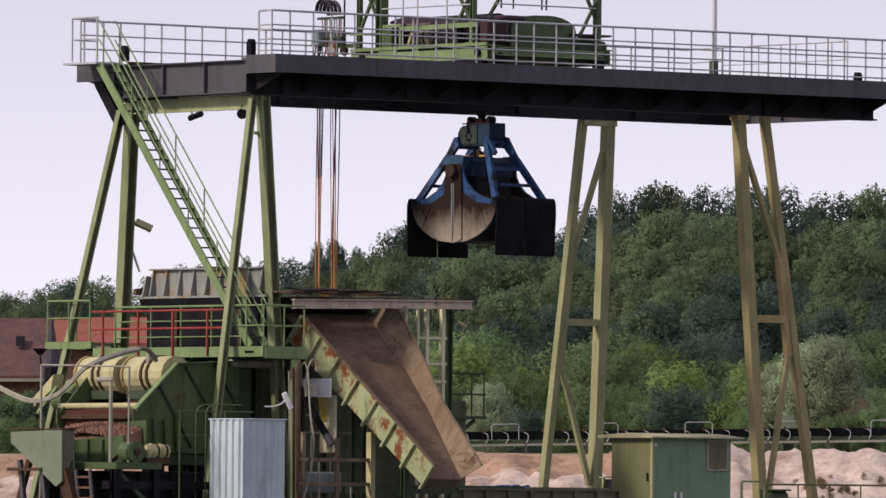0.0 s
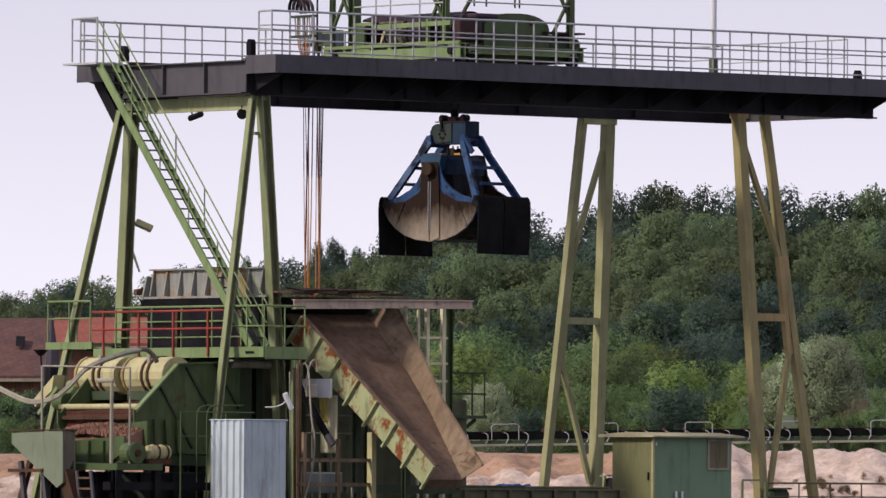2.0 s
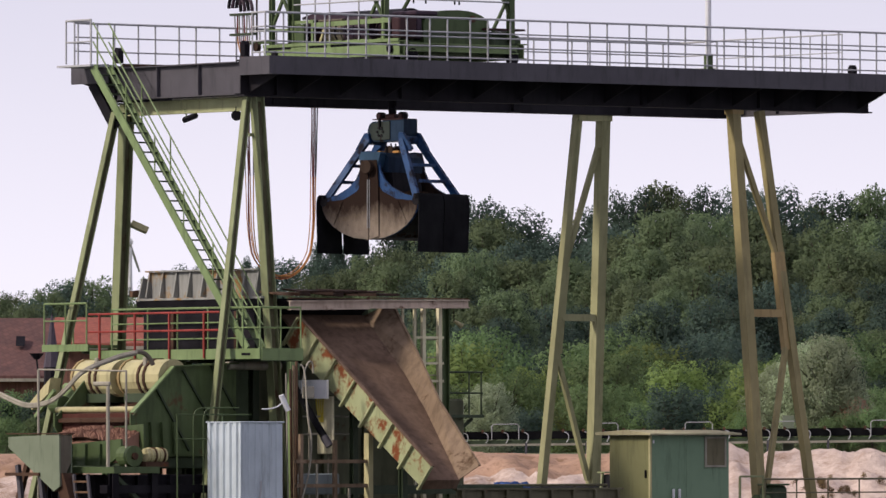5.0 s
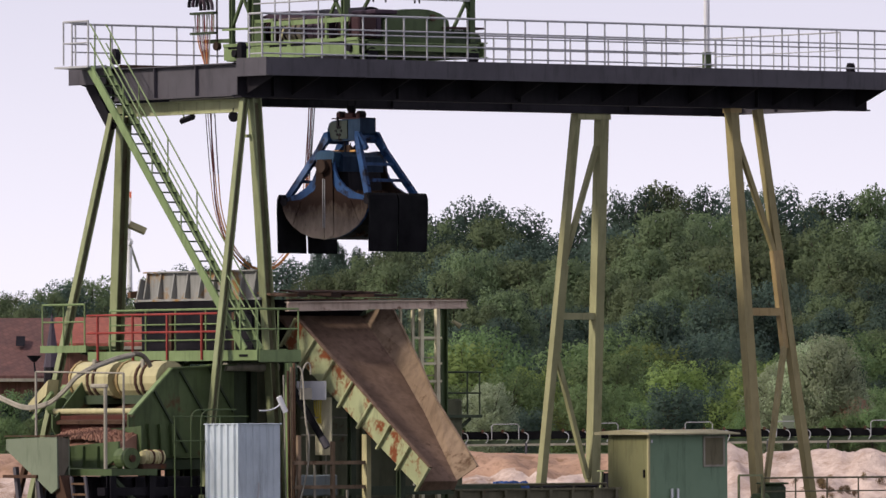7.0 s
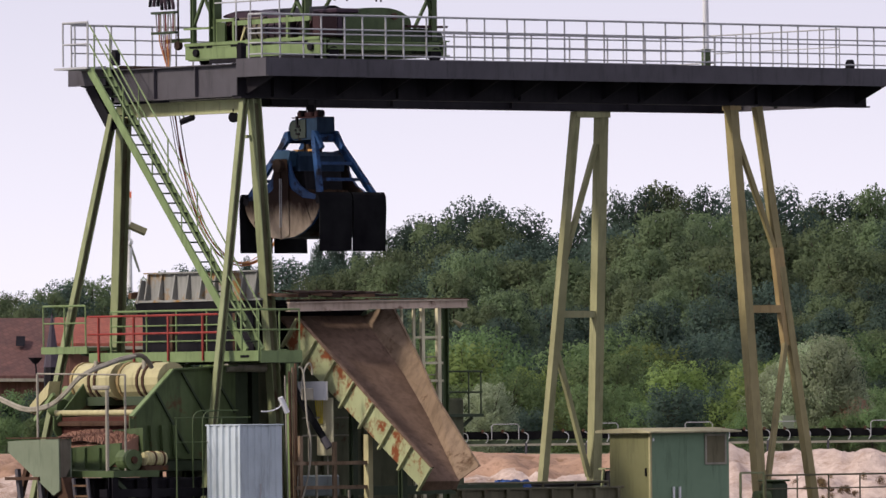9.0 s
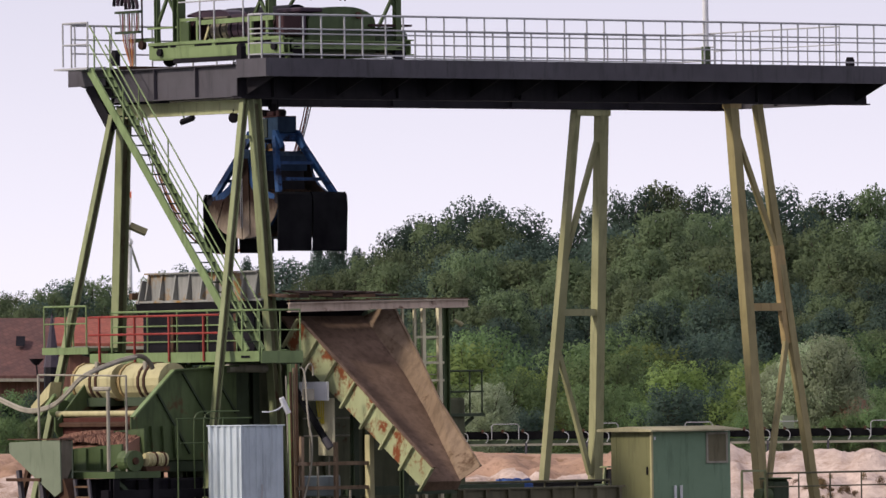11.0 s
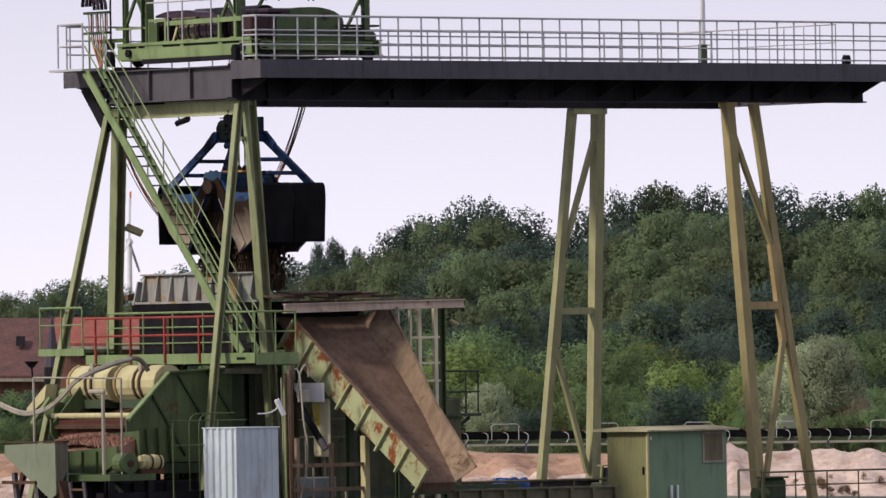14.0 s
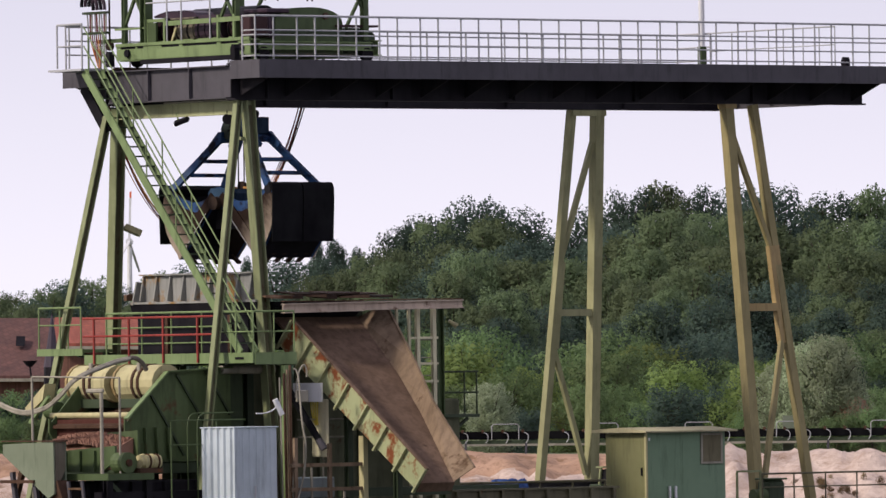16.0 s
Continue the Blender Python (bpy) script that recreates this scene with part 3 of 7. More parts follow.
    for k in range(4):
        y = 6.98 + 0.16 * k
        part("cable_arch", hose(B(), curve((-2.17, y, 13.35), (-2.17, y - 0.05, 13.75), (-2.17, y + 0.5, 13.85 + 0.04 * k), (-2.17, y + 0.5, 13.45)), 0.045), BLACK if k % 2 else PURPLE, th, "dark curved cable end")
    for z in (13.28, 12.76):
        part("cable_comb", bar(B(), (-2.17, 6.85, z), (-2.17, 7.85, z), 0.14, 0.06, (1, 0, 0)), DARK_GREEN, th, "dark comb that holds the cables")
    for k in range(9):
        y = 6.92 + 0.1 * k
        part("cable", tube(B(), (-2.17 + 0.02 * (k % 3), y, 12.73), (-2.17 + 0.02 * (k % 2), y, 13.28), 0.022, 6), (PALE, RED_CABLE, GALV)[k % 3], th, "short upright cable")
    for k in range(7):
        y = 6.98 + 0.085 * k
        part("cable", hose(B(), curve((-2.17, y + 0.1, 12.75), (-2.17, y + 0.14, 12.4), (-2.2 + 0.03 * k, y * 0.7 + 2.16, 12.0), (-2.26 + 0.03 * k, 7.14 + 0.02 * k, 11.45), 6), 0.019, 6), (PALE, RED_CABLE, COPPER, RED_CABLE)[k % 4], th, "upright trailing cable")
    return th


# Grab: offsets from the middle of its head's top.
TIP, REACH = -37.2, 1.739
ARM = 1.858
NECK = (0.54, -0.50)
PIN = 0.10


def linkage(opening):
    """Hinge height, shell turn and arm turn for an opening in degrees."""
    a = radians(TIP + opening)
    tv = PIN + REACH * math.cos(a)
    tz = NECK[1] - math.sqrt(ARM ** 2 - (tv - NECK[0]) ** 2)
    return tz - REACH * math.sin(a), math.atan2(tv - NECK[0], NECK[1] - tz), (tv, tz)


def broaden(ob):
    """Shells and mats: wide along the bridge, short across it."""
    for o in [ob] + list(ob.children):
        o.data.transform(Matrix.Diagonal((1.27, 0.787, 1.0, 1.0)))


def grab():
    top = Vector((0, 3.7, 10.48))
    th = new("clamshell_grab")
    th.matrix_basis = Matrix.Translation(top)
    tagged(th, "blue and black clamshell grab with muddy shells and hanging mats", "grab")
    zh, lean, tip = linkage(0)
    O = top

    def P(x, v, z):
        return O + Vector((x, v, z))
    outline = [(-0.55, 0.0), (-0.55, -0.38), (-0.44, -0.55), (0.36, -0.56), (0.48, -0.52), (0.58, -0.38), (0.59, -0.24), (0.52, -0.10), (0.42, -0.04), (0.2, -0.02)]
    head = part("head", slab(B(), [(O.y + a, O.z + b) for a, b in outline], "x", -0.28, 0.28), HEAD_BLUE, th, "dirty dark blue cross head")
    part("face_plate", slab(B(), [(O.y + a, O.z + b) for a, b in ((-0.14, -0.03), (-0.14, -0.50), (0.34, -0.52), (0.45, -0.48), (0.51, -0.36), (0.51, -0.22), (0.44, -0.08))], "x", -0.312, -0.282), HEAD_GREY, head, "worn grey-green face plate")
    part("end_cover", box(B(), -0.29, 0.29, O.y - 0.578, O.y - 0.552, O.z - 0.36, O.z + 0.01), HEAD_BLUE, head)
    part("top_rim", box(B(), -0.30, 0.30, O.y - 0.56, O.y + 0.42, O.z + 0.002, O.z + 0.03), DARK_RED, head, "dark red greasy rim")
    for a in range(6):
        c = P(-0.314, 0.16 + 0.09 * math.cos(a * 1.047), -0.3 + 0.11 * math.sin(a * 1.047))
        part("bolt", tube(B(), c, c + Vector((-0.03, 0, 0)), 0.03, 6), BLACK, head)
    part("chain", bar(B(), P(-0.335, 0.18, 0.05), P(-0.335, 0.17, -0.22), 0.05, 0.05, (1, 0, 0)), BLACK, head, "short black chain")
    for v in (-0.34, 0.36):
        part("sheave", tube(B(), P(-0.09, v, 0.11), P(0.09, v, 0.11), 0.1, 16), BLACK, head, "black rope sheave")
        part("sheave_cheek", box(B(), -0.13, -0.10, O.y + v - 0.06, O.y + v + 0.06, O.z + 0.03, O.z + 0.17, 0.01), DARK_RED, head)
    part("shackle", box(B(), -0.12, 0.12, O.y - 0.16, O.y + 0.16, O.z + 0.032, O.z + 0.16, 0.03), DARK_RED, head, "dark red shackle")
    part("swivel", tube(B(), P(0, 0, 0.16), P(0, 0, 0.34), 0.1, 12), BLACK, head)
    hinge = Vector((0, O.y, O.z + zh))
    bm = B()
    slab(bm, [(hinge.y + a, hinge.z + b) for a, b in ((-0.40, -0.12), (-0.42, 0.26), (-0.30, 0.38), (0.30, 0.38), (0.42, 0.26), (0.40, -0.12))], "x", -0.74, 0.74)
    block = part("hinge_block", bm, HEAD_BLUE, th, "dark blue lower block", at=hinge)
    part("counterweight", slab(B(), [(hinge.y + a, hinge.z + b) for a, b in ((-0.44, -0.125), (0.44, -0.125), (0.5, -0.62), (-0.5, -0.62))], "x", -0.60, 0.60), BLACK, block, "black counterweight under the lower block")
    part("hub_bracket", slab(B(), [(hinge.y + a, hinge.z + b) for a, b in ((-0.36, 0.36), (-0.24, 0.40), (0.24, 0.40), (0.34, 0.28), (0.26, 0.0), (-0.26, 0.0))], "x", -1.00, -0.745), TEAL, block, "worn light blue bracket")
    part("hub", tube(B(), hinge + Vector((-1.16, 0, 0.02)), hinge + Vector((-1.002, 0, 0.02)), 0.17, 16), DARK_RUST, block, "greasy dark hinge pin")
    for v in (-0.5, 0.34):
        part("rope_guide", box(B(), -0.34, -0.14, hinge.y + v * 0.7 - 0.1, hinge.y + v * 0.7 + 0.1, hinge.z + 0.382, hinge.z + 0.44, 0.01), ORANGE, block, "worn orange rope guide")
    for k in (-0.12, 0.2):
        part("sheave", tube(B(), hinge + Vector((k - 0.05, 0, 0.45)), hinge + Vector((k + 0.05, 0, 0.45)), 0.13, 14), DARK_RUST, block)
    for o in [block] + list(block.children):
        o.data.transform(Matrix.Translation((0, 0, -0.19)))
    arms, shells, mats = [], [], []
    for s in (1, -1):
        neck = O + Vector((0, s * NECK[0], NECK[1]))
        end = O + Vector((0, s * tip[0], tip[1]))
        bm = B()
        tube(bm, neck + Vector((-0.36, 0, 0)), neck + Vector((0.36, 0, 0)), 0.09, 10)
        frame_ob = part("arm_frame", bm, BLUE, th, "blue pull arms with rungs", at=neck)
        for x0, x1 in ((-0.34, -0.91), (0.34, 0.91)):
            a, b = neck + Vector((x0, 0, 0)), end + Vector((x1, 0, 0))
            part("arm", bar(B(), a, b, 0.11, 0.17, (1, 0, 0)), BLUE, frame_ob)
            part("gusset", slab(B(), [(neck.y - s * 0.05, neck.z + 0.18), (neck.y + s * 0.08, neck.z + 0.16), (neck.y + s * 0.36, neck.z - 0.25), (neck.y + s * 0.28, neck.z - 0.32), (neck.y - s * 0.08, neck.z - 0.08)], "x", a.x - 0.05, a.x + 0.05), BLUE, frame_ob)
            part("eye", tube(B(), b + Vector((-0.08, 0, 0)), b + Vector((0.08, 0, 0)), 0.12, 12), BLACK, frame_ob)
        for f in (0.42, 0.68):
            q = neck.lerp(end, f)
            w = 0.34 + 0.57 * f
            part("rung", bar(B(), q + Vector((-w, 0, 0)), q + Vector((w, 0, 0)), 0.11, 0.08), BLUE, frame_ob)
        a, b = neck.lerp(end, -0.08), neck.lerp(end, 0.08)
        out = Vector((0, s * 0.03, 0.02))
        wa, wb = 0.32, 0.38
        part("yoke_plate", shape([a + Vector((-wa, 0, 0)), a + Vector((wa, 0, 0)), b + Vector((wb, 0, 0)), b + Vector((-wb, 0, 0)),
                                  a + out + Vector((-wa, 0, 0)), a + out + Vector((wa, 0, 0)), b + out + Vector((wb, 0, 0)), b + out + Vector((-wb, 0, 0))]), BLUE, frame_ob, "plate that joins the two arms")
        arms.append(frame_ob)
        h = hinge + Vector((0, s * PIN, 0))
        back_line = [(1.75, -0.96), (1.85, -1.06), (1.82, -1.26), (1.66, -1.48), (1.38, -1.69), (0.98, -1.87), (0.5, -1.99), (-0.11, -2.04)]
        thick = [(p[0] - 0.06, p[1] + 0.06) for p in back_line]
        shell = part("shell", slab(B(), [(h.y + s * a, h.z + b) for a, b in back_line + thick[::-1]], "x", -0.70, 0.70), BLACK, th, "dark steel grab shell", at=h)
        outline = [(-0.10, 0.24), (0.16, 0.22), (0.24, 0.0), (0.30, -0.28), (0.46, -0.50), (0.75, -0.70), (1.2, -0.87), (1.75, -0.97)] + back_line[1:] + [(-0.11, -0.3)]
        lower = [(0.40, -0.80), (0.95, -1.0), (1.76, -1.06)] + back_line[1:] + [(-0.10, -0.6), (0.2, -0.62)]
        for x, sgn in ((-0.76, -1), (0.71, 1)):
            cheek = part("cheek", slab(B(), [(h.y + s * a, h.z + b) for a, b in outline], "x", x, x + 0.05), BLUE, shell, "blue cheek plate")
            li = x + 0.052 if sgn < 0 else x - 0.012
            part("liner", slab(B(), [(h.y + s * a * 0.97, h.z + b * 0.985) for a, b in outline[2:]], "x", li, li + 0.01), DARK_RUST, shell, "muddy brown inner liner")
            xx = x - 0.016 if sgn < 0 else x + 0.054
            part("wear_plate", slab(B(), [(h.y + s * a * 0.985, h.z + b) for a, b in lower], "x", xx, xx + 0.012), SCOURED, shell, "muddy bare wear plate")
            e = x - 0.045 if sgn < 0 else x + 0.07
            part("edge_bar", slab(B(), [(h.y + s * a, h.z + b) for a, b in ((-0.105, 0.0), (0.20, 0.0), (0.26, -0.6), (0.28, -1.95), (-0.105, -2.05))], "x", e, e + 0.026), SCOURED, shell, "rusty cutting edge bar")
            # sky brightness in the slit between the shells, added as a pale strip
            part("lip_strip", slab(B(), [(h.y + s * a, h.z + b) for a, b in ((-0.095, -0.5), (-0.078, -0.5), (-0.078, -1.75), (-0.095, -1.75))], "x", e - 0.014 if sgn < 0 else e + 0.028, e - 0.002 if sgn < 0 else e + 0.04), GALV, shell, "pale strip standing for sky seen between the shells")
            part("rib", slab(B(), [(h.y + s * a, h.z + b) for a, b in ((0.95, -1.05), (1.05, -1.05), (1.4, -1.6), (1.33, -1.65))], "x", e + 0.01, e + 0.026), SCOURED, shell)
        part("top_bar", bar(B(), h + Vector((-0.72, s * 1.74, -0.97)), h + Vector((0.72, s * 1.74, -0.97)), 0.12, 0.12), BLACK, shell)
        for k in range(5):
            x = -0.6 + k * 0.3
            x += 0.075 * s
            part("tooth", bar(B(), h + Vector((x, s * 0.08, -2.0)), h + Vector((x, s * -0.40, -1.96)), 0.09, 0.07, (1, 0, 0)), DARK_RUST, shell, "worn dark steel tooth")
        broaden(shell)
        shells.append((shell, s))
        hang = O + Vector((0, s * (tip[0] + 0.0), tip[1] + 0.12))
        rail = part("mat_rail", bar(B(), hang + Vector((-0.82, 0, 0)), hang + Vector((0.84, 0, 0)), 0.10, 0.08), BLACK, th, "dark rail with hanging mats", at=hang)
        for x0, x1, dy in ((-0.84, -0.02, 0.10), (0.02, 0.86, 0.07)):
            out = [(hang.y + s * a, hang.z + b) for a, b in ((0.0, 0.05), (0.1, 0.06), (0.17, 0.0), (0.21, -0.1), (0.22, -0.35), (0.08 + dy, -1.44), (0.05 + dy, -1.44), (0.18, -0.35), (0.17, -0.12), (0.12, -0.03), (0.06, 0.0))]
            part("mat", slab(B(), out, "x", x0, x1), RUBBER, rail, "hanging black rubber mat")
        broaden(rail)
        mats.append((rail, s))
    for x in (-0.14, 0.14):
        part("rope", tube(B(), P(x, 0, 0.2), P(x, 0, 1.75), 0.022, 6), BLACK, th, "steel hoisting rope")
    for x in (-0.2, 0.0, 0.2):
        part("rope", tube(B(), P(x, 0.05, -2.0), P(x, 0.05, -0.6), 0.02, 6), BLACK, th, "steel closing rope")
    return th, block, arms, shells, mats


# ---- plant on the pontoon ----
def hopper():
    th = thing("feed_hopper", (2.2, 3.3, 4.5), "feed hopper with ribbed pale steel wall, open on top", "hopper")
    x0, x1, y0, y1 = 0.6, 4.3, 0.95, 5.6
    for a, b, c, d in ((x0, x0 + 0.03, y0, y1), (x0 + 0.031, x1, y1 - 0.03, y1)):
        part("wall", box(B(), a, b, c, d, 5.86, 6.52), HOPPER, th, "pale steel hopper wall")
    for k in range(9):
        y = y0 + 0.05 + k * 0.565
        part("rib", slab(B(), [(x0 - 0.002, 5.86), (x0 - 0.17, 5.88), (x0 - 0.05, 6.50), (x0 - 0.002, 6.50)], "y", y - 0.025, y + 0.025), HOPPER, th, "pale rib, ochre with dust")
    part("top_flange", box(B(), x0 - 0.10, x0 + 0.04, y0 - 0.04, y1 + 0.04, 6.522, 6.56), HOPPER, th)
    part("foot_flange", box(B(), x0 - 0.22, x0 + 0.05, y0 - 0.3, y1 + 0.25, 5.80, 5.855), HOPPER, th)
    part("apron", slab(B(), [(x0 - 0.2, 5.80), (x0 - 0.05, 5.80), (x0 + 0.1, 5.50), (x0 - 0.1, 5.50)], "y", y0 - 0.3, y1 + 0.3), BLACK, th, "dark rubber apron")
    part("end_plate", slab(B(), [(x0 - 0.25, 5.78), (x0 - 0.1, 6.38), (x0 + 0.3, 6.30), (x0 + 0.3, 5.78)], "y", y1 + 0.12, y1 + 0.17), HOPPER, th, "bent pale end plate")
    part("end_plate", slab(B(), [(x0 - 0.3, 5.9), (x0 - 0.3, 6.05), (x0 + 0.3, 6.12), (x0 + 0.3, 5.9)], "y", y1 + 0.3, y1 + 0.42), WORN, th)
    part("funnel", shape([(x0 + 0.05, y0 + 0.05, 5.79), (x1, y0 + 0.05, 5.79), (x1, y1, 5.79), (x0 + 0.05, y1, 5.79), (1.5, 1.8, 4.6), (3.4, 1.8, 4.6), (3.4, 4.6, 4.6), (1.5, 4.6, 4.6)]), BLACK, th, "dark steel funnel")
    part("skirt", box(B(), 0.35, 0.39, 0.9, 5.5, 4.502, 5.49), BLACK, th, "black skirt plate below the hopper wall")
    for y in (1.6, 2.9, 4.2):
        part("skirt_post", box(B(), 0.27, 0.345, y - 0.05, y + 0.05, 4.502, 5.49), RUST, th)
    for x in (0.7, 4.2):
        for y in (1.4, 5.4):
            part("leg", ibeam(B(), (x, y, 0.482), (x, y, 5.78), 0.2, 0.2, (1, 0, 0)), DARK_GREEN, th)
    return th


def grizzly():
    """Beams with a dark littered cover over the chute's head."""
    th = thing("grizzly_deck", (3.4, 0.2, 5.4), "pale steel beams with dark rubber sheets over the chute", "steel deck")
    part("beam", ibeam(B(), (0.75, 0.0, 5.62), (3.28, 0.0, 5.66), 0.16, 0.24), BROWN_BEAM, th, "pale rusty steel beam")
    part("beam", ibeam(B(), (3.32, 0.06, 5.67), (6.55, 0.06, 5.70), 0.16, 0.22), BROWN_BEAM, th, "pale steel beam")
    part("rust_edge", box(B(), 0.75, 3.28, -0.07, 0.05, 5.785, 5.81), RUST, th)
    part("rust_edge", box(B(), 3.3, 6.5, 0.0, 0.12, 5.813, 5.84), WORN, th)
    part("beam", ibeam(B(), (0.75, 0.75, 5.70), (6.4, 0.75, 5.70), 0.16, 0.2), BLACK, th)
    for x in (0.9, 2.2, 3.6, 5.0, 6.3):
        part("cross_bar", bar(B(), (x, 0.1, 5.70), (x, 0.72, 5.70), 0.1, 0.1, (1, 0, 0)), BLACK, th)
    rnd = random.Random(4)
    for k in range(9):
        x = 0.5 + k * 0.36
        w, z = rnd.uniform(0.5, 1.0), 5.86 + rnd.uniform(0.0, 0.10)
        part("rubber_sheet", shape([(x, 0.1, z), (x + w, 0.05, z + rnd.uniform(-0.05, 0.05)), (x + w, 0.9, z + 0.05), (x, 0.9, z + 0.08),
                                    (x, 0.1, z + 0.04), (x + w, 0.05, z + 0.07), (x + w, 0.9, z + 0.1), (x, 0.9, z + 0.12)]), DARK_RUST if k % 3 else WORN, th, "torn dark sheet")
    return th


def chute():
    th = thing("discharge_chute", (2, -2.4, 1.2), "steel discharge chute with green ribbed side and worn brown bed", "chute")
    top, low = Vector((0, 0.25, 5.33)), Vector((0, -5.06, 1.58))
    drop = Vector((0, 0.44, -0.48))
    down = (low - top).normalized()

    def at(x, f, k):
        return top.lerp(low, f) + drop * k + Vector((x, 0, 0))
    t = Vector((0.03, 0, 0))
    part("side_plate", shape([at(1.25, 0, 0), at(1.25, 1, 0), at(1.25, 1, 1.02), at(1.25, 0, 1.3), at(1.28, 0, 0), at(1.28, 1, 0), at(1.28, 1, 1.02), at(1.28, 0, 1.3)]), CHUTE_GREEN, th, "light green side plate with rust patches")
    for k in range(8):
        f = 0.004 + k * 0.1423
        part("rib", bar(B(), at(1.205, f, -0.02), at(1.205, f, 1.42 - 0.26 * f), 0.085, 0.055, (1, 0, 0)), RIB_GREEN, th, "light green stiffening rib")
    part("rim", bar(B(), at(1.255, 0, -0.03), at(1.255, 1, -0.03), 0.09, 0.04, (1, 0, 0)), BED, th, "worn brown rim")
    # bed and bent far side in three lengths: station, inner edge, outer edge
    stations = ((-0.10, 3.95, 4.60), (0.30, 3.58, 3.84), (0.56, 3.18, 3.28), (1.0, 2.30, 2.70))
    w = drop * 0.1
    for (f0, i0, o0), (f1, i1, o1) in zip(stations, stations[1:]):
        q = [at(1.285, f0, 0.62), at(1.285, f1, 0.62), at(i1, f1, 0.62), at(i0, f0, 0.62)]
        part("bed", shape(q + [p + w for p in q]), BED, th, "brown worn bed plate")
        r = [at(o0, f0, -0.05), at(o1, f1, -0.05), at(i1, f1, 0.66), at(i0, f0, 0.66)]
        part("side_plate", shape(r + [p + t for p in r]), TAN, th, "tan worn side plate")
        part("rim", bar(B(), at(o0 + 0.02, f0, -0.08), at(o1 + 0.02, f1, -0.08), 0.06, 0.04, (1, 0, 0)), TAN, th)
    part("lip", shape([at(1.25, 1.0, 0.6), at(2.3, 1.0, 0.6), at(2.3, 1.004, 1.0), at(1.25, 1.004, 1.05), at(1.25, 1.01, 0.6), at(2.3, 1.01, 0.6), at(2.3, 1.014, 1.0), at(1.25, 1.014, 1.05)]), BED, th)
    for x, f in ((1.9, 0.35), (1.9, 0.72)):
        p = at(x, f, 1.1)
        part("prop", ibeam(B(), (x, p.y, 0.482), (x, p.y, p.z - 0.02), 0.16, 0.16, (1, 0, 0)), DARK_GREEN, th)
        part("prop_head", box(B(), 1.3, 2.7, p.y - 0.08, p.y + 0.08, p.z - 0.02, p.z + 0.12), DARK_GREEN, th)
    return th


def deck():
    th = thing("service_deck", (-0.2, 2, 4.3), "green steel service deck round the hopper", "service deck")
    part("plate", box(B(), -0.78, 5.2, 1.25, 6.2, 4.42, 4.50), DARK_GREEN, th)
    part("plate", box(B(), -0.78, 0.5, -0.80, 1.246, 4.42, 4.50), DARK_GREEN, th)
    part("edge_beam", bar(B(), (-0.81, -0.82, 4.40), (-0.81, 6.2, 4.40), 0.05, 0.26, (1, 0, 0)), LIGHT_GREEN, th, "light green edge beam")
    part("edge_beam", bar(B(), (-0.78, -0.825, 4.38), (0.52, -0.825, 4.38), 0.05, 0.30), LIGHT_GREEN, th, "green edge beam")
    for y in (0.4, 2.2, 4.0, 5.8):
        part("joist", bar(B(), (-0.75, y, 4.32), (5.1, y, 4.32), 0.12, 0.2), DARK_GREEN, th)
    for x, y in ((-0.5, 2.6), (-0.5, 5.9), (5.0, 5.9), (0.35, -0.6)):
        part("post", ibeam(B(), (x, y, 0.482), (x, y, 4.22), 0.2, 0.2, (1, 0, 0)), GREEN, th)
    part("duct", tube(B(), (-0.75, 0.6, 4.12), (0.9, 0.6, 4.10), 0.11, 14), PALE, th, "pale dusty duct under the deck")
    part("riser", bar(B(), (0.02, -1.0, 0.482), (0.02, -1.0, 4.2), 0.14, 0.14), LIGHT_GREEN, th, "light green riser post")
    part("bulkhead", box(B(), 0.55, 2.3, 1.7, 1.76, 0.485, 4.2), HULL, th, "dark bulkhead under the deck")
    part("drain_slot", box(B(), -0.845, -0.838, -0.45, -0.1, 4.36, 4.42), BLACK, th)
    return th


def platform():
    th = thing("outer_platform", (-0.4, 7.2, 4.5), "small light green outer platform with railing", "platform")
    part("plate", box(B(), -0.8, 0.1, 6.25, 8.15, 4.60, 4.68), LIGHT_GREEN, th)
    part("edge_beam", box(B(), -0.86, -0.804, 6.25, 8.2, 4.52, 4.70), LIGHT_GREEN, th)
    for y in (6.5, 7.6):
        part("bracket", bar(B(), (0.0, y, 4.55), (1.2, y, 4.40), 0.1, 0.12), DARK_GREEN, th)
    return th


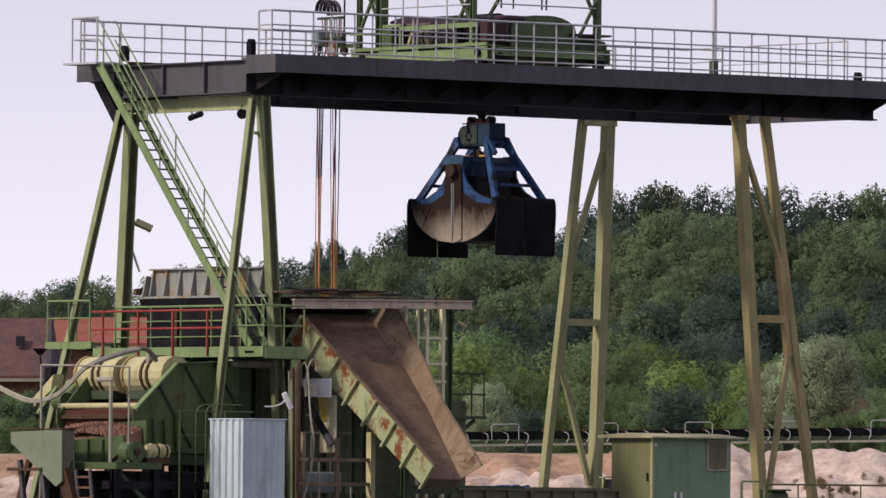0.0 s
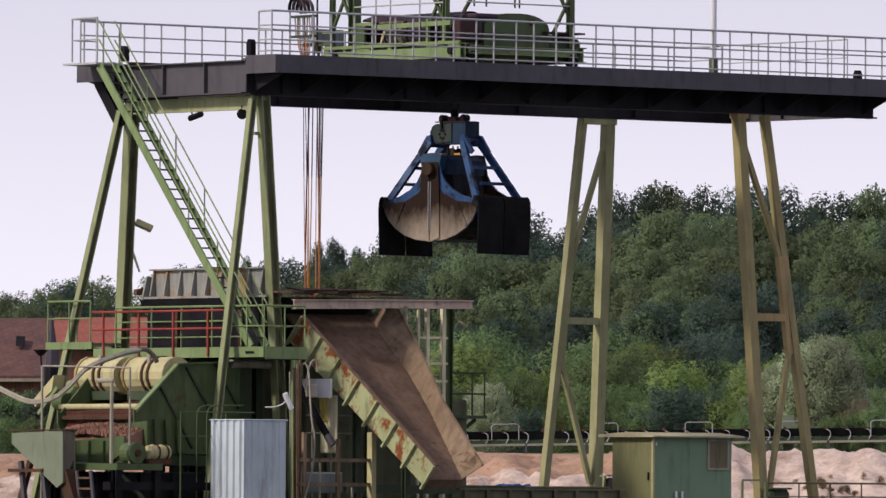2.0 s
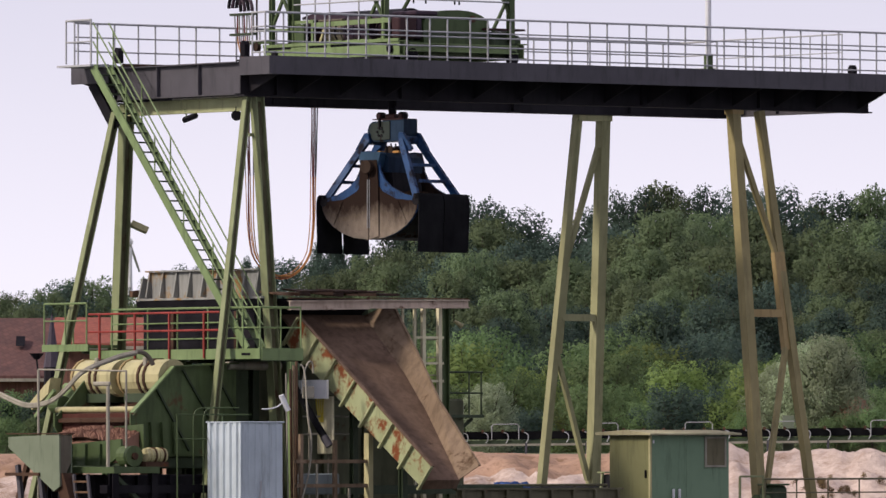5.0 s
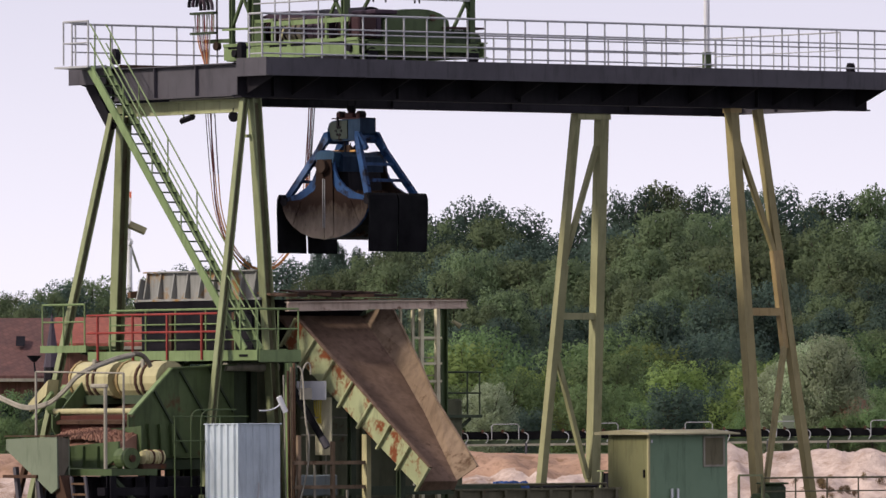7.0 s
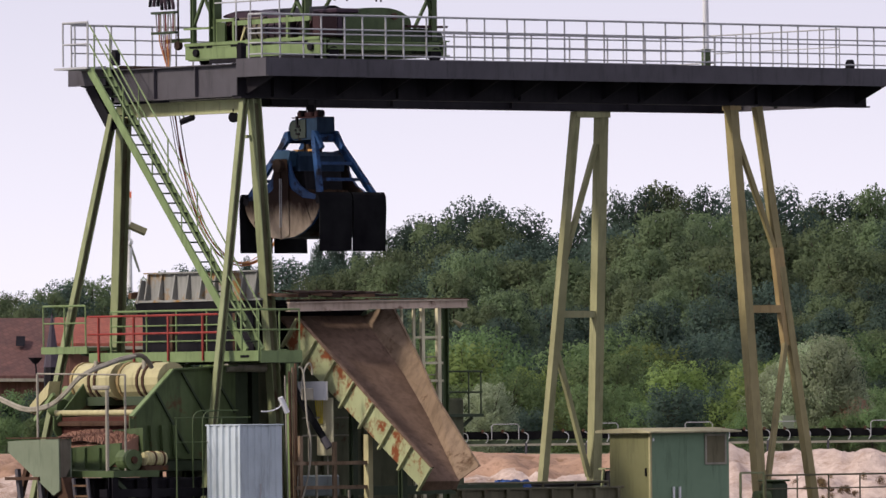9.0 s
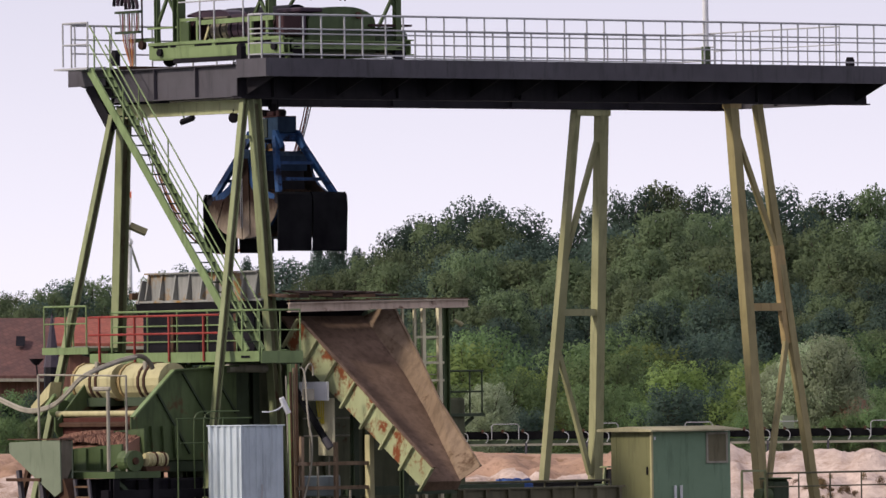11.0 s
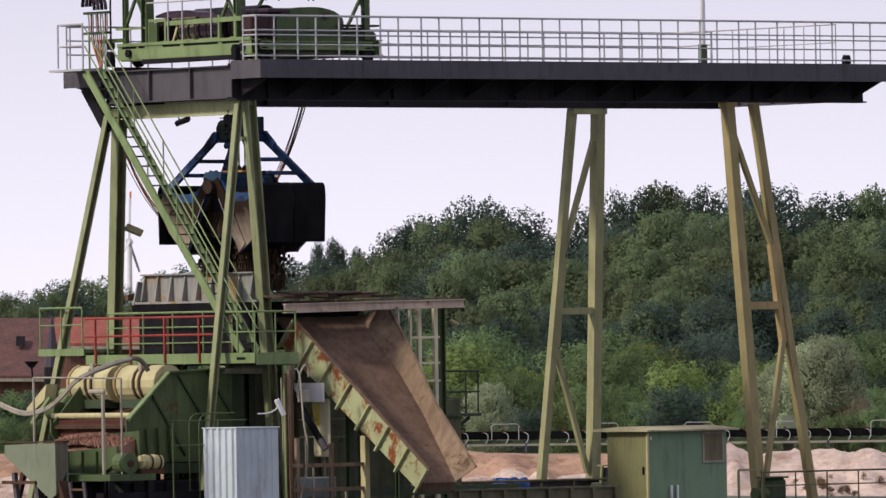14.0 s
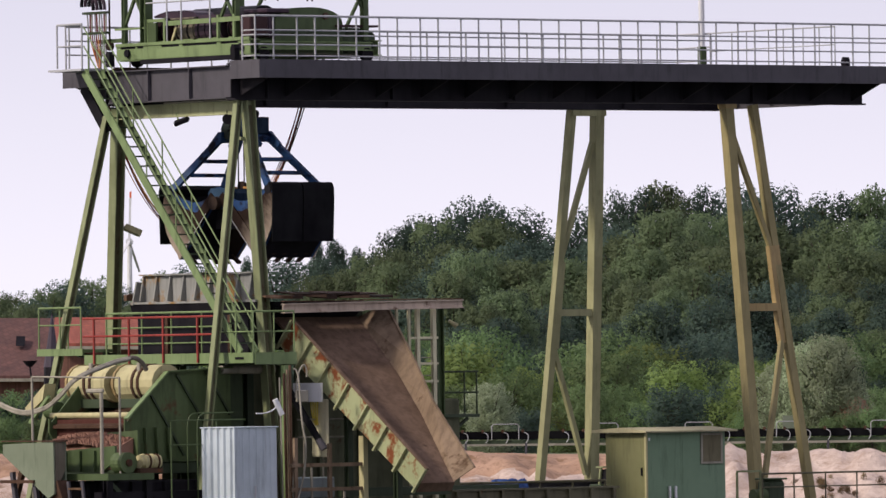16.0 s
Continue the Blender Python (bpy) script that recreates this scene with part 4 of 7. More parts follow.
def deck_railings():
    z = 4.5
    ys = (1.41, 2.84, 4.27, 5.75)
    railing("deck_railing", [[(-0.86, 0.75, z), (-0.86, 6.2, z)]], [(-0.86, y, z - 0.2) for y in ys], (-0.86, 1.4, z), "red painted deck railing with thick posts", "deck railings",
            1.15, (0.5, 0.95), 0.035, RED)
    railing("deck_railing", [[(-0.2, 0.9, z), (-0.2, 6.1, z)]], [(-0.2, y, z) for y in (0.9, 2.1, 3.36, 4.6, 6.1)], (-0.2, 0.9, z), "light green inner deck railing", "deck railings",
            1.07, (0.30, 0.70, 1.07), 0.025, LIGHT_GREEN)
    railing("deck_railing", [[(-0.8, 0.6, z), (-0.8, -0.8, z), (0.48, -0.8, z), (0.48, 0.6, z)]], [(-0.8, 0.6, z), (-0.8, -0.1, z), (-0.8, -0.8, z), (-0.15, -0.8, z), (0.48, -0.8, z), (0.48, 0.6, z)],
            (-0.8, -0.8, z), "green railing round the foot of the stair", "deck railings", 1.05, (0.55, 1.05), 0.022, LIGHT_GREEN)
    z = 4.68
    railing("deck_railing", [[(-0.82, 6.35, z), (-0.82, 8.15, z), (0.1, 8.15, z)]], [(-0.82, 6.35, z), (-0.82, 7.25, z), (-0.82, 8.15, z), (0.1, 8.15, z)], (-0.82, 8.15, z),
            "light green railing of the outer platform", "deck railings", 1.06, (0.62, 1.06), 0.024, LIGHT_GREEN)


def screen():
    """Vibrating screen with two exciter drums."""
    th = thing("vibrating_screen", (-3, 1, 1), "green vibrating gravel screen with cream drums, rust and dust", "screening machine")
    side = [(-4.70, 2.95), (-4.62, 2.86), (-3.5, 4.02), (-3.35, 4.08), (-1.4, 4.15), (-1.4, 1.85), (-4.2, 1.85), (-4.70, 2.6)]
    for y in (-0.55, 2.6):
        part("side_plate", slab(B(), side, "y", y, y + 0.05), SCREEN_GREEN, th, "dark green side plate")
    part("flange", bar(B(), (-4.70, -0.60, 2.93), (-3.42, -0.60, 4.08), 0.16, 0.04), LIGHT_GREEN, th, "pale slanting flange")
    part("flange", bar(B(), (-3.42, -0.60, 4.08), (-1.4, -0.60, 4.17), 0.16, 0.04), SCREEN_GREEN, th)
    for a, b in (((-3.9, 3.5), (-2.9, 2.0)), ((-3.1, 4.0), (-1.9, 2.3)), ((-2.2, 4.1), (-1.45, 3.0))):
        part("stiffener", bar(B(), (a[0], -0.58, a[1]), (b[0], -0.58, b[1]), 0.07, 0.05), DARK_GREEN, th)
    for x in (-4.1, -3.75, -3.4):
        part("buttress", slab(B(), [(x, 1.9), (x + 0.22, 1.9), (x + 0.05, 2.7), (x - 0.05, 2.7)], "y", -0.66, -0.56), SCREEN_GREEN, th)
    part("screen_deck", shape([(-4.6, -0.5, 2.7), (-1.4, -0.5, 3.6), (-1.4, 2.6, 3.6), (-4.6, 2.6, 2.7), (-4.6, -0.5, 2.78), (-1.4, -0.5, 3.68), (-1.4, 2.6, 3.68), (-4.6, 2.6, 2.78)]), RUST, th, "rusty screen deck")
    part("curtain", box(B(), -4.46, -4.42, -0.35, 2.65, 2.2, 2.92), CURTAIN, th, "red-brown rubber curtain")
    part("cross_tube", tube(B(), (-4.4, -0.5, 3.02), (-4.4, 2.9, 3.02), 0.075, 12), CREAM, th, "cream cross tube")
    part("base_frame", box(B(), -4.3, -1.3, -0.5, 2.7, 1.55, 1.84, 0.02), DARK_GREEN, th)
    for x in (-4.1, -1.6):
        for y in (-0.4, 2.5):
            part("spring", tube(B(), (x, y, 1.3), (x, y, 1.56), 0.16, 12), RUST, th)
            part("leg", ibeam(B(), (x, y, 0.482), (x, y, 1.3), 0.2, 0.2, (1, 0, 0)), DARK_GREEN, th)
    # drums lie across the screen
    for y0, y1 in ((-0.45, 1.25), (1.55, 3.2)):
        n = 16
        x, z, r = -3.3, 3.80, 0.47
        drum = part("exciter_drum", slab(B(), [(x + r * math.cos((k + 0.5) * math.tau / n), z + r * math.sin((k + 0.5) * math.tau / n)) for k in range(n)], "y", y0, y1), CREAM, th, "cream painted exciter drum with rust")
        part("bracket_plate", box(B(), x - 0.36, x - 0.30, y0 + 0.66, y0 + 0.78, z + 0.28, z + 0.52, 0.01), PALE, drum, "pale clamp bracket")
        for yy in (y0 + 0.60, y0 + 0.84, y1 - 0.08):
            part("strap", slab(B(), [(x + (r + 0.035) * math.cos((k + 0.5) * math.tau / n), z + (r + 0.03) * math.sin((k + 0.5) * math.tau / n)) for k in range(n)], "y", yy - 0.04, yy + 0.04), RUST if yy < y1 - 0.1 else OLIVE, drum, "rusty clamping strap")
        part("end_cap", slab(B(), [(x + 0.3 * math.cos(k * math.tau / 10), z + 0.3 * math.sin(k * math.tau / 10)) for k in range(10)], "y", y0 - 0.08, y0 - 0.002), OLIVE, drum)
        part("saddle", box(B(), x - 0.4, x + 0.4, y0 + 0.2, y1 - 0.2, 3.20, 3.42), DARK_GREEN, th)
    part("side_box", box(B(), -3.55, -3.0, 3.25, 3.9, 3.2, 3.7, 0.08), LIGHT_GREEN, th)
    part("slide_plate", shape([(-4.2, 3.55, 3.42), (-3.85, 3.55, 3.42), (-3.85, 4.25, 3.02), (-4.2, 4.25, 3.02), (-4.2, 3.45, 3.82), (-3.85, 3.45, 3.82), (-3.85, 4.3, 3.22), (-4.2, 4.3, 3.22)]), CREAM, th, "cream slanting cover")
    part("idle_drum", tube(B(), (-4.1, 3.0, 3.15), (-4.1, 3.4, 3.15), 0.22, 16), SCREEN_GREEN, th, "dull green round idler")
    part("prop", bar(B(), (-4.7, 3.4, 2.85), (-4.7, 2.6, 3.5), 0.08, 0.09, (1, 0, 0)), LIGHT_GREEN, th)
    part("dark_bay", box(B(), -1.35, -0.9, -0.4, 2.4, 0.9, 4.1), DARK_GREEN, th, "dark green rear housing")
    back_by = Matrix.Translation(AHEAD * 1.5)
    th.matrix_basis = back_by @ th.matrix_basis
    RIDERS[-1] = (th, th.matrix_basis.copy())
    return th


def feeder():
    th = thing("gravel_feeder", (-5, 1, 0.5), "green gravel feeder trough filled with brown gravel", "feeder")
    part("trough_side", slab(B(), [(-0.6, 2.28), (2.6, 2.1), (2.6, 1.62), (0.0, 1.62), (-0.6, 1.9)], "x", -4.98, -4.92), GREEN, th, "green trough side")
    part("trough_floor", box(B(), -4.9, -4.3, -0.5, 2.6, 1.62, 1.68), DARK_GREEN, th)
    part("trough_side", slab(B(), [(-0.6, 2.65), (2.6, 2.5), (2.6, 1.62), (-0.6, 1.62)], "x", -4.28, -4.22), GREEN, th)
    for k in range(4):
        y = 0.2 + k * 0.6
        part("rib", box(B(), -5.05, -4.985, y - 0.03, y + 0.03, 1.64, 2.16), GREEN, th)
    bm = B()
    rnd = random.Random(8)
    for _ in range(900):
        x, y = rnd.uniform(-4.88, -4.32), rnd.uniform(-0.4, 2.55)
        r = rnd.uniform(0.02, 0.05)
        z = 2.24 + 0.10 * math.sin(y * 1.3) + (x + 4.9) * 0.45
        hull(bm, [(x + a * r, y + b * r, z + c * r * 0.8) for c in (-1, 1) for a, b in ((-1, -0.6), (0.7, -1), (1, 0.8), (-0.6, 1))])
    tagged(part("gravel", bm, GRAVEL, th, "brown gravel"), kind="stuff")
    part("gravel_bed", shape([(-4.9, -0.45, 1.7), (-4.3, -0.45, 1.7), (-4.3, 2.57, 1.7), (-4.9, 2.57, 1.7), (-4.9, -0.45, 2.18), (-4.3, -0.45, 2.46), (-4.3, 2.57, 2.40), (-4.9, 2.57, 2.14)]), GRAVEL, th, "heap of brown gravel")
    part("ledge", box(B(), -5.6, -4.2, -1.15, 1.6, 1.44, 1.60), GREEN, th, "green ledge beam")
    m = part("drive_drum", tube(B(), (-4.9, -1.05, 1.86), (-4.9, -0.62, 1.86), 0.26, 18), SCREEN_GREEN, th, "green drive drum")
    part("hub", tube(B(), (-4.9, -1.10, 1.86), (-4.9, -1.05, 1.86), 0.09, 10), RUST, m)
    mo = part("motor", tube(B(), (-4.55, -1.0, 1.88), (-3.95, -1.0, 1.88), 0.17, 16), CREAM, th, "cream electric motor")
    for k in range(4):
        part("fin", tube(B(), (-4.45 + k * 0.13, -1.0, 1.88), (-4.41 + k * 0.13, -1.0, 1.88), 0.195, 16), RUST if k % 2 else CREAM, mo)
    part("motor_foot", box(B(), -4.6, -3.9, -1.12, -0.88, 1.602, 1.72), RUST, th)
    for x, y in ((-5.5, -1.0), (-4.3, -1.0), (-5.5, 1.5), (-4.3, 2.4)):
        part("leg", ibeam(B(), (x, y, 0.482), (x, y, 1.44), 0.18, 0.18, (1, 0, 0)), BLACK, th)
    part("brace", bar(B(), (-5.4, -0.9, 1.4), (-4.4, -0.9, 0.55), 0.1, 0.1), DARK_GREEN, th)
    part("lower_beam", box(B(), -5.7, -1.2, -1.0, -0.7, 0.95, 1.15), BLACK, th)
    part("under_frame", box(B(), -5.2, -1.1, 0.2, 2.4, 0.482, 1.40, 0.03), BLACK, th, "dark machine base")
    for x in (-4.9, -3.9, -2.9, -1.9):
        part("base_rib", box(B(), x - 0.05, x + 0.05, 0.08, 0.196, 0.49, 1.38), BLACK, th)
    return th


def funnel():
    th = thing("side_funnel", (-6.0, 1.6, 0.5), "pale green steel funnel with slanting bottom", "funnel")
    out = [(0.52, 2.40), (2.62, 2.34), (2.62, 2.08), (0.75, 1.0), (0.50, 1.12)]
    part("front_plate", slab(B(), out, "x", -6.33, -6.29), FUNNEL, th, "pale grey-green front plate")
    part("back_plate", slab(B(), out, "x", -5.98, -5.94), FUNNEL, th)
    part("end_plate", slab(B(), [(-6.285, 2.40), (-5.985, 2.36), (-5.985, 1.70), (-6.10, 1.5), (-6.285, 1.12)], "y", 0.50, 0.54), DUSTY, th, "dusty brown end plate")
    part("slope_plate", shape([(-6.285, 2.62, 2.06), (-5.985, 2.62, 2.06), (-5.985, 0.75, 0.98), (-6.285, 0.75, 0.98), (-6.285, 2.62, 2.1), (-5.985, 2.62, 2.1), (-5.985, 0.75, 1.02), (-6.285, 0.75, 1.02)]), RUST, th)
    part("rim", box(B(), -6.36, -5.92, 0.46, 2.66, 2.402, 2.43), RUST, th)
    part("spout", shape([(-6.2, 0.1, 0.5), (-5.9, 0.1, 0.5), (-5.9, 0.5, 0.5), (-6.2, 0.5, 0.5), (-6.28, 0.45, 1.45), (-5.99, 0.45, 1.45), (-5.99, 0.8, 1.35), (-6.28, 0.8, 1.35)]), RUST, th)
    for y in (1.5, 2.4):
        part("leg", bar(B(), (-5.9, y, 1.65), (-5.9, y + 0.5, 0.482), 0.12, 0.14, (1, 0, 0)), RUST, th, "rusty slanting leg")
        part("leg", bar(B(), (-6.2, y, 1.65), (-6.2, y - 0.2, 0.482), 0.10, 0.12, (1, 0, 0)), GIRDER, th)
    part("beam", bar(B(), (-6.35, 1.3, 1.42), (-6.35, 2.7, 1.42), 0.06, 0.08, (1, 0, 0)), RUST, th)
    th.matrix_basis = Matrix.Translation((0.15, -0.2, 0)) @ th.matrix_basis
    RIDERS[-1] = (th, th.matrix_basis.copy())
    return th


def ladder():
    th = thing("ladder", (-5.9, -0.3, 0.48), "short dark ladder beside the funnel", "ladder")
    for y in (-0.62, -0.05):
        part("stile", bar(B(), (-5.9, y, 0.482), (-5.9, y + 0.15, 1.42), 0.05, 0.09, (1, 0, 0)), GIRDER, th)
    for k in range(3):
        part("rung", bar(B(), (-5.9, -0.58 + 0.05 * k, 0.72 + 0.26 * k), (-5.9, -0.02 + 0.05 * k, 0.72 + 0.26 * k), 0.06, 0.05, (1, 0, 0)), WORN, th)


def pipes():
    th = thing("water_pipe", (-5.4, 2, 3), "grey double water hose curving over the screen", "hose")
    bends = [(-5.6, 5.2, 3.95), (-5.6, 4.2, 3.65), (-5.6, 3.3, 3.36), (-5.6, 2.37, 3.15), (-5.6, 1.45, 3.25), (-5.6, 0.84, 3.53), (-5.5, 0.44, 3.88), (-5.2, 0.3, 4.08), (-4.6, 0.4, 4.25), (-4.1, 0.5, 4.37), (-3.6, 0.5, 4.46)]
    for dz, dy in ((0.0, 0.0), (-0.065, 0.015), (-0.03, -0.06)):
        pts = []
        for i in range(len(bends) - 1):
            a, b, c, d = (Vector(bends[min(max(i + k, 0), len(bends) - 1)]) for k in (-1, 0, 1, 2))
            pts += [0.5 * ((2 * b) + (c - a) * t + (2 * a - 5 * b + 4 * c - d) * t * t + (3 * b - a - 3 * c + d) * t ** 3) + Vector((0, dy, dz)) for t in (0, 0.25, 0.5, 0.75)]
        part("hose", hose(B(), pts, 0.036), PALE, th, "pale grey hose")
    part("elbow", hose(B(), curve((-3.72, 0.5, 4.42), (-3.5, 0.5, 4.48), (-3.3, 0.5, 4.40), (-3.15, 0.5, 4.12)), 0.06), DUSTY, th, "dusty brown elbow")
    rail = thing("pipe_rail", (-5.4, 0, 1.6), "galvanised pipe rail in front of the screen", "railing")
    for x, y, z0, z1, r in ((-5.56, -0.85, 1.602, 3.58, 0.046), (-5.04, -0.9, 1.602, 3.95, 0.028)):
        part("post", tube(B(), (x, y, z0), (x, y, z1), r, 10), PALE, rail)
    part("post_cap", box(B(), -5.60, -5.50, -0.92, -0.25, 3.58, 3.69, 0.03), PALE, rail, "pale capped duct head")
    part("post", tube(B(), (-5.9, 1.55, 0.482), (-5.9, 1.55, 4.0), 0.03, 8), PALE, rail)
    part("rail", tube(B(), (-5.9, 1.55, 4.0), (-5.04, -0.9, 3.95), 0.022, 8), PALE, rail)
    lampost = thing("work_lamp", (-5.9, 1.65, 4.0), "small dark work lamp on a post", "lamp")
    part("lamp_head", tube(B(), (-5.9, 1.62, 4.25), (-5.9, 1.62, 4.40), 0.06, 10, 0.19), BLACK, lampost)
    part("stem", tube(B(), (-5.9, 1.58, 3.99), (-5.9, 1.62, 4.26), 0.025, 6), BLACK, lampost)
    low = thing("low_railing", (-3.9, -1.5, 1.2), "thin green railing before the screen", "railing")
    for x in (-4.0, -2.6):
        part("post", tube(B(), (x, -1.6, 0.482), (x, -1.6, 2.9), 0.02, 6), GREEN, low)
    for z in (2.28, 2.88):
        part("rail", tube(B(), (-4.05, -1.6, z), (-1.7, -1.6, z), 0.016, 6), GREEN, low)


def corrugate(bm, a, b, z0, z1, pitch=0.16, depth=0.035):
    """Trapezoid sheet between two plan points."""
    a, b = Vector((*a, 0)), Vector((*b, 0))
    d = b - a
    n = max(2, round(d.length / pitch))
    out = Vector((d.y, -d.x, 0)).normalized()
    line = []
    for k in range(n):
        for f, o in ((0.0, 0), (0.12, 1), (0.48, 1), (0.60, 0)):
            line.append(a + d * ((k + f) / n) + out * depth * o)
    line.append(b)
    cols = [[bm.verts.new(p + Vector((0, 0, z))) for z in (z0, z1)] for p in line]
    inner = [[bm.verts.new(p - out * 0.01 + Vector((0, 0, z))) for z in (z0, z1)] for p in line]
    for q in range(len(line) - 1):
        bm.faces.new((cols[q][0], cols[q + 1][0], cols[q + 1][1], cols[q][1]))
        bm.faces.new((inner[q][0], inner[q][1], inner[q + 1][1], inner[q + 1][0]))
        for e in (0, 1):
            bm.faces.new((cols[q][e], inner[q][e], inner[q + 1][e], cols[q + 1][e]))
    return bm


def cabinet():
    th = thing("corrugated_cabinet", (-2.4, -2.2, 0.48), "white corrugated sheet metal cabinet on the pontoon", "cabinet")
    x0, x1, y0, y1, z0, z1 = -3.0, -1.72, -2.86, -1.55, 0.485, 2.67
    part("wall", corrugate(B(), (x0, y1), (x0, y0), z0, z1, 0.26, 0.05), CABINET, th, "white corrugated wall")
    part("wall", corrugate(B(), (x0, y0), (x1, y0), z0, z1, 0.21, 0.03), CABINET, th, "white corrugated wall")
    part("wall", corrugate(B(), (x1, y0), (x1, y1), z0, z1, 0.26), CABINET, th)
    part("wall", corrugate(B(), (x1, y1), (x0, y1), z0, z1, 0.2), CABINET, th)
    part("roof", box(B(), x0 - 0.05, x1 + 0.05, y0 - 0.05, y1 + 0.05, z1 + 0.002, z1 + 0.035, 0.01), CABINET, th, "grey lid")
    part("corner_trim", bar(B(), (x0 - 0.03, y0 - 0.03, z0), (x0 - 0.03, y0 - 0.03, z1), 0.05, 0.05), CABINET, th)
    part("pipe", hose(B(), curve((-2.75, -2.98, 0.55), (-2.5, -2.98, 0.8), (-2.45, -2.96, 0.9), (-2.45, -2.95, 1.25)), 0.025, 6), GALV, th)
    loop = thing("pipe_loop", (-2.2, -1.3, 0.48), "thin green pipe loops behind the cabinet", "pipe")
    for y in (-1.35, -0.95):
        part("loop", hose(B(), [(-3.0, y, 0.49), (-3.0, y, 2.7)] + curve((-3.0, y, 2.7), (-3.0, y, 3.0), (-2.9, y, 3.05), (-2.6, y, 3.05), 5) + [(-1.9, y, 3.05)], 0.018, 6), GREEN, loop)


def hut():
    th = thing("control_hut", (11.3, -2.2, 0.48), "green sheet metal control hut with flat roof", "hut")
    x0, x1, y0, y1, z1 = 10.0, 12.62, -3.0, -1.40, 2.36
    part("front_wall", box(B(), x0, 11.2, y0, y0 + 0.06, 0.485, z1), HUT_GREEN, th, "blue-green front wall")
    part("front_wall", box(B(), 11.206, x1, y0, y0 + 0.06, 0.485, z1), HUT_GREEN, th, "blue-green front wall")
    part("side_wall", box(B(), x0, x0 + 0.06, y0 + 0.062, y1, 0.485, z1), HUT_OLIVE, th, "olive side wall")
    part("side_wall", box(B(), x1 - 0.06, x1, y0 + 0.062, y1, 0.485, z1), HUT_OLIVE, th)
    part("back_wall", box(B(), x0 + 0.062, x1 - 0.062, y1 - 0.06, y1, 0.485, z1), HUT_OLIVE, th)
    part("roof", slab(B(), [(y0 - 0.22, 2.37), (y0 - 0.22, 2.41), (-2.2, 2.50), (y1 + 0.35, 2.44), (y1 + 0.35, 2.37)], "x", x0 - 0.18, x1 + 0.25), ROOFING, th, "pale flat roof with overhang")
    part("corner_trim", bar(B(), (x0 - 0.012, y0 - 0.012, 0.49), (x0 - 0.012, y0 - 0.012, z1), 0.06, 0.06), CREAM, th, "pale corner trim")
    v = part("vent_panel", box(B(), 11.86, 12.46, y0 - 0.02, y0 - 0.004, 1.60, 2.28), VENT, th, "brown louvred panel")
    for a, b, c, d in ((11.80, 12.52, 2.28, 2.33), (11.80, 12.52, 1.55, 1.60), (11.80, 11.86, 1.601, 2.279), (12.46, 12.52, 1.601, 2.279)):
        part("frame", box(B(), a, b, y0 - 0.035, y0 - 0.004, c, d), PALE, v)
    for k in range(12):
        part("slat", box(B(), 11.87, 12.45, y0 - 0.03, y0 - 0.021, 1.62 + k * 0.054, 1.65 + k * 0.054), VENT, v)
    part("sign", box(B(), 10.08, 10.13, y0 - 0.012, y0 - 0.003, 2.16, 2.24), WHITE, th, "small white plate")
    part("door_seam", box(B(), x0 - 0.008, x0 - 0.002, -1.62, -1.60, 0.5, 2.3), HUT_OLIVE, th)
    part("handle", box(B(), x0 - 0.04, x0 - 0.004, -2.86, -2.82, 1.28, 1.48), BLACK, th, "black handle")
    for x in (10.72, 10.92):
        part("pipe_stub", tube(B(), (x, y0 - 0.06, 0.49), (x, y0 - 0.06, 1.0), 0.035, 8), WHITE, th, "white pipe stub")
    return th


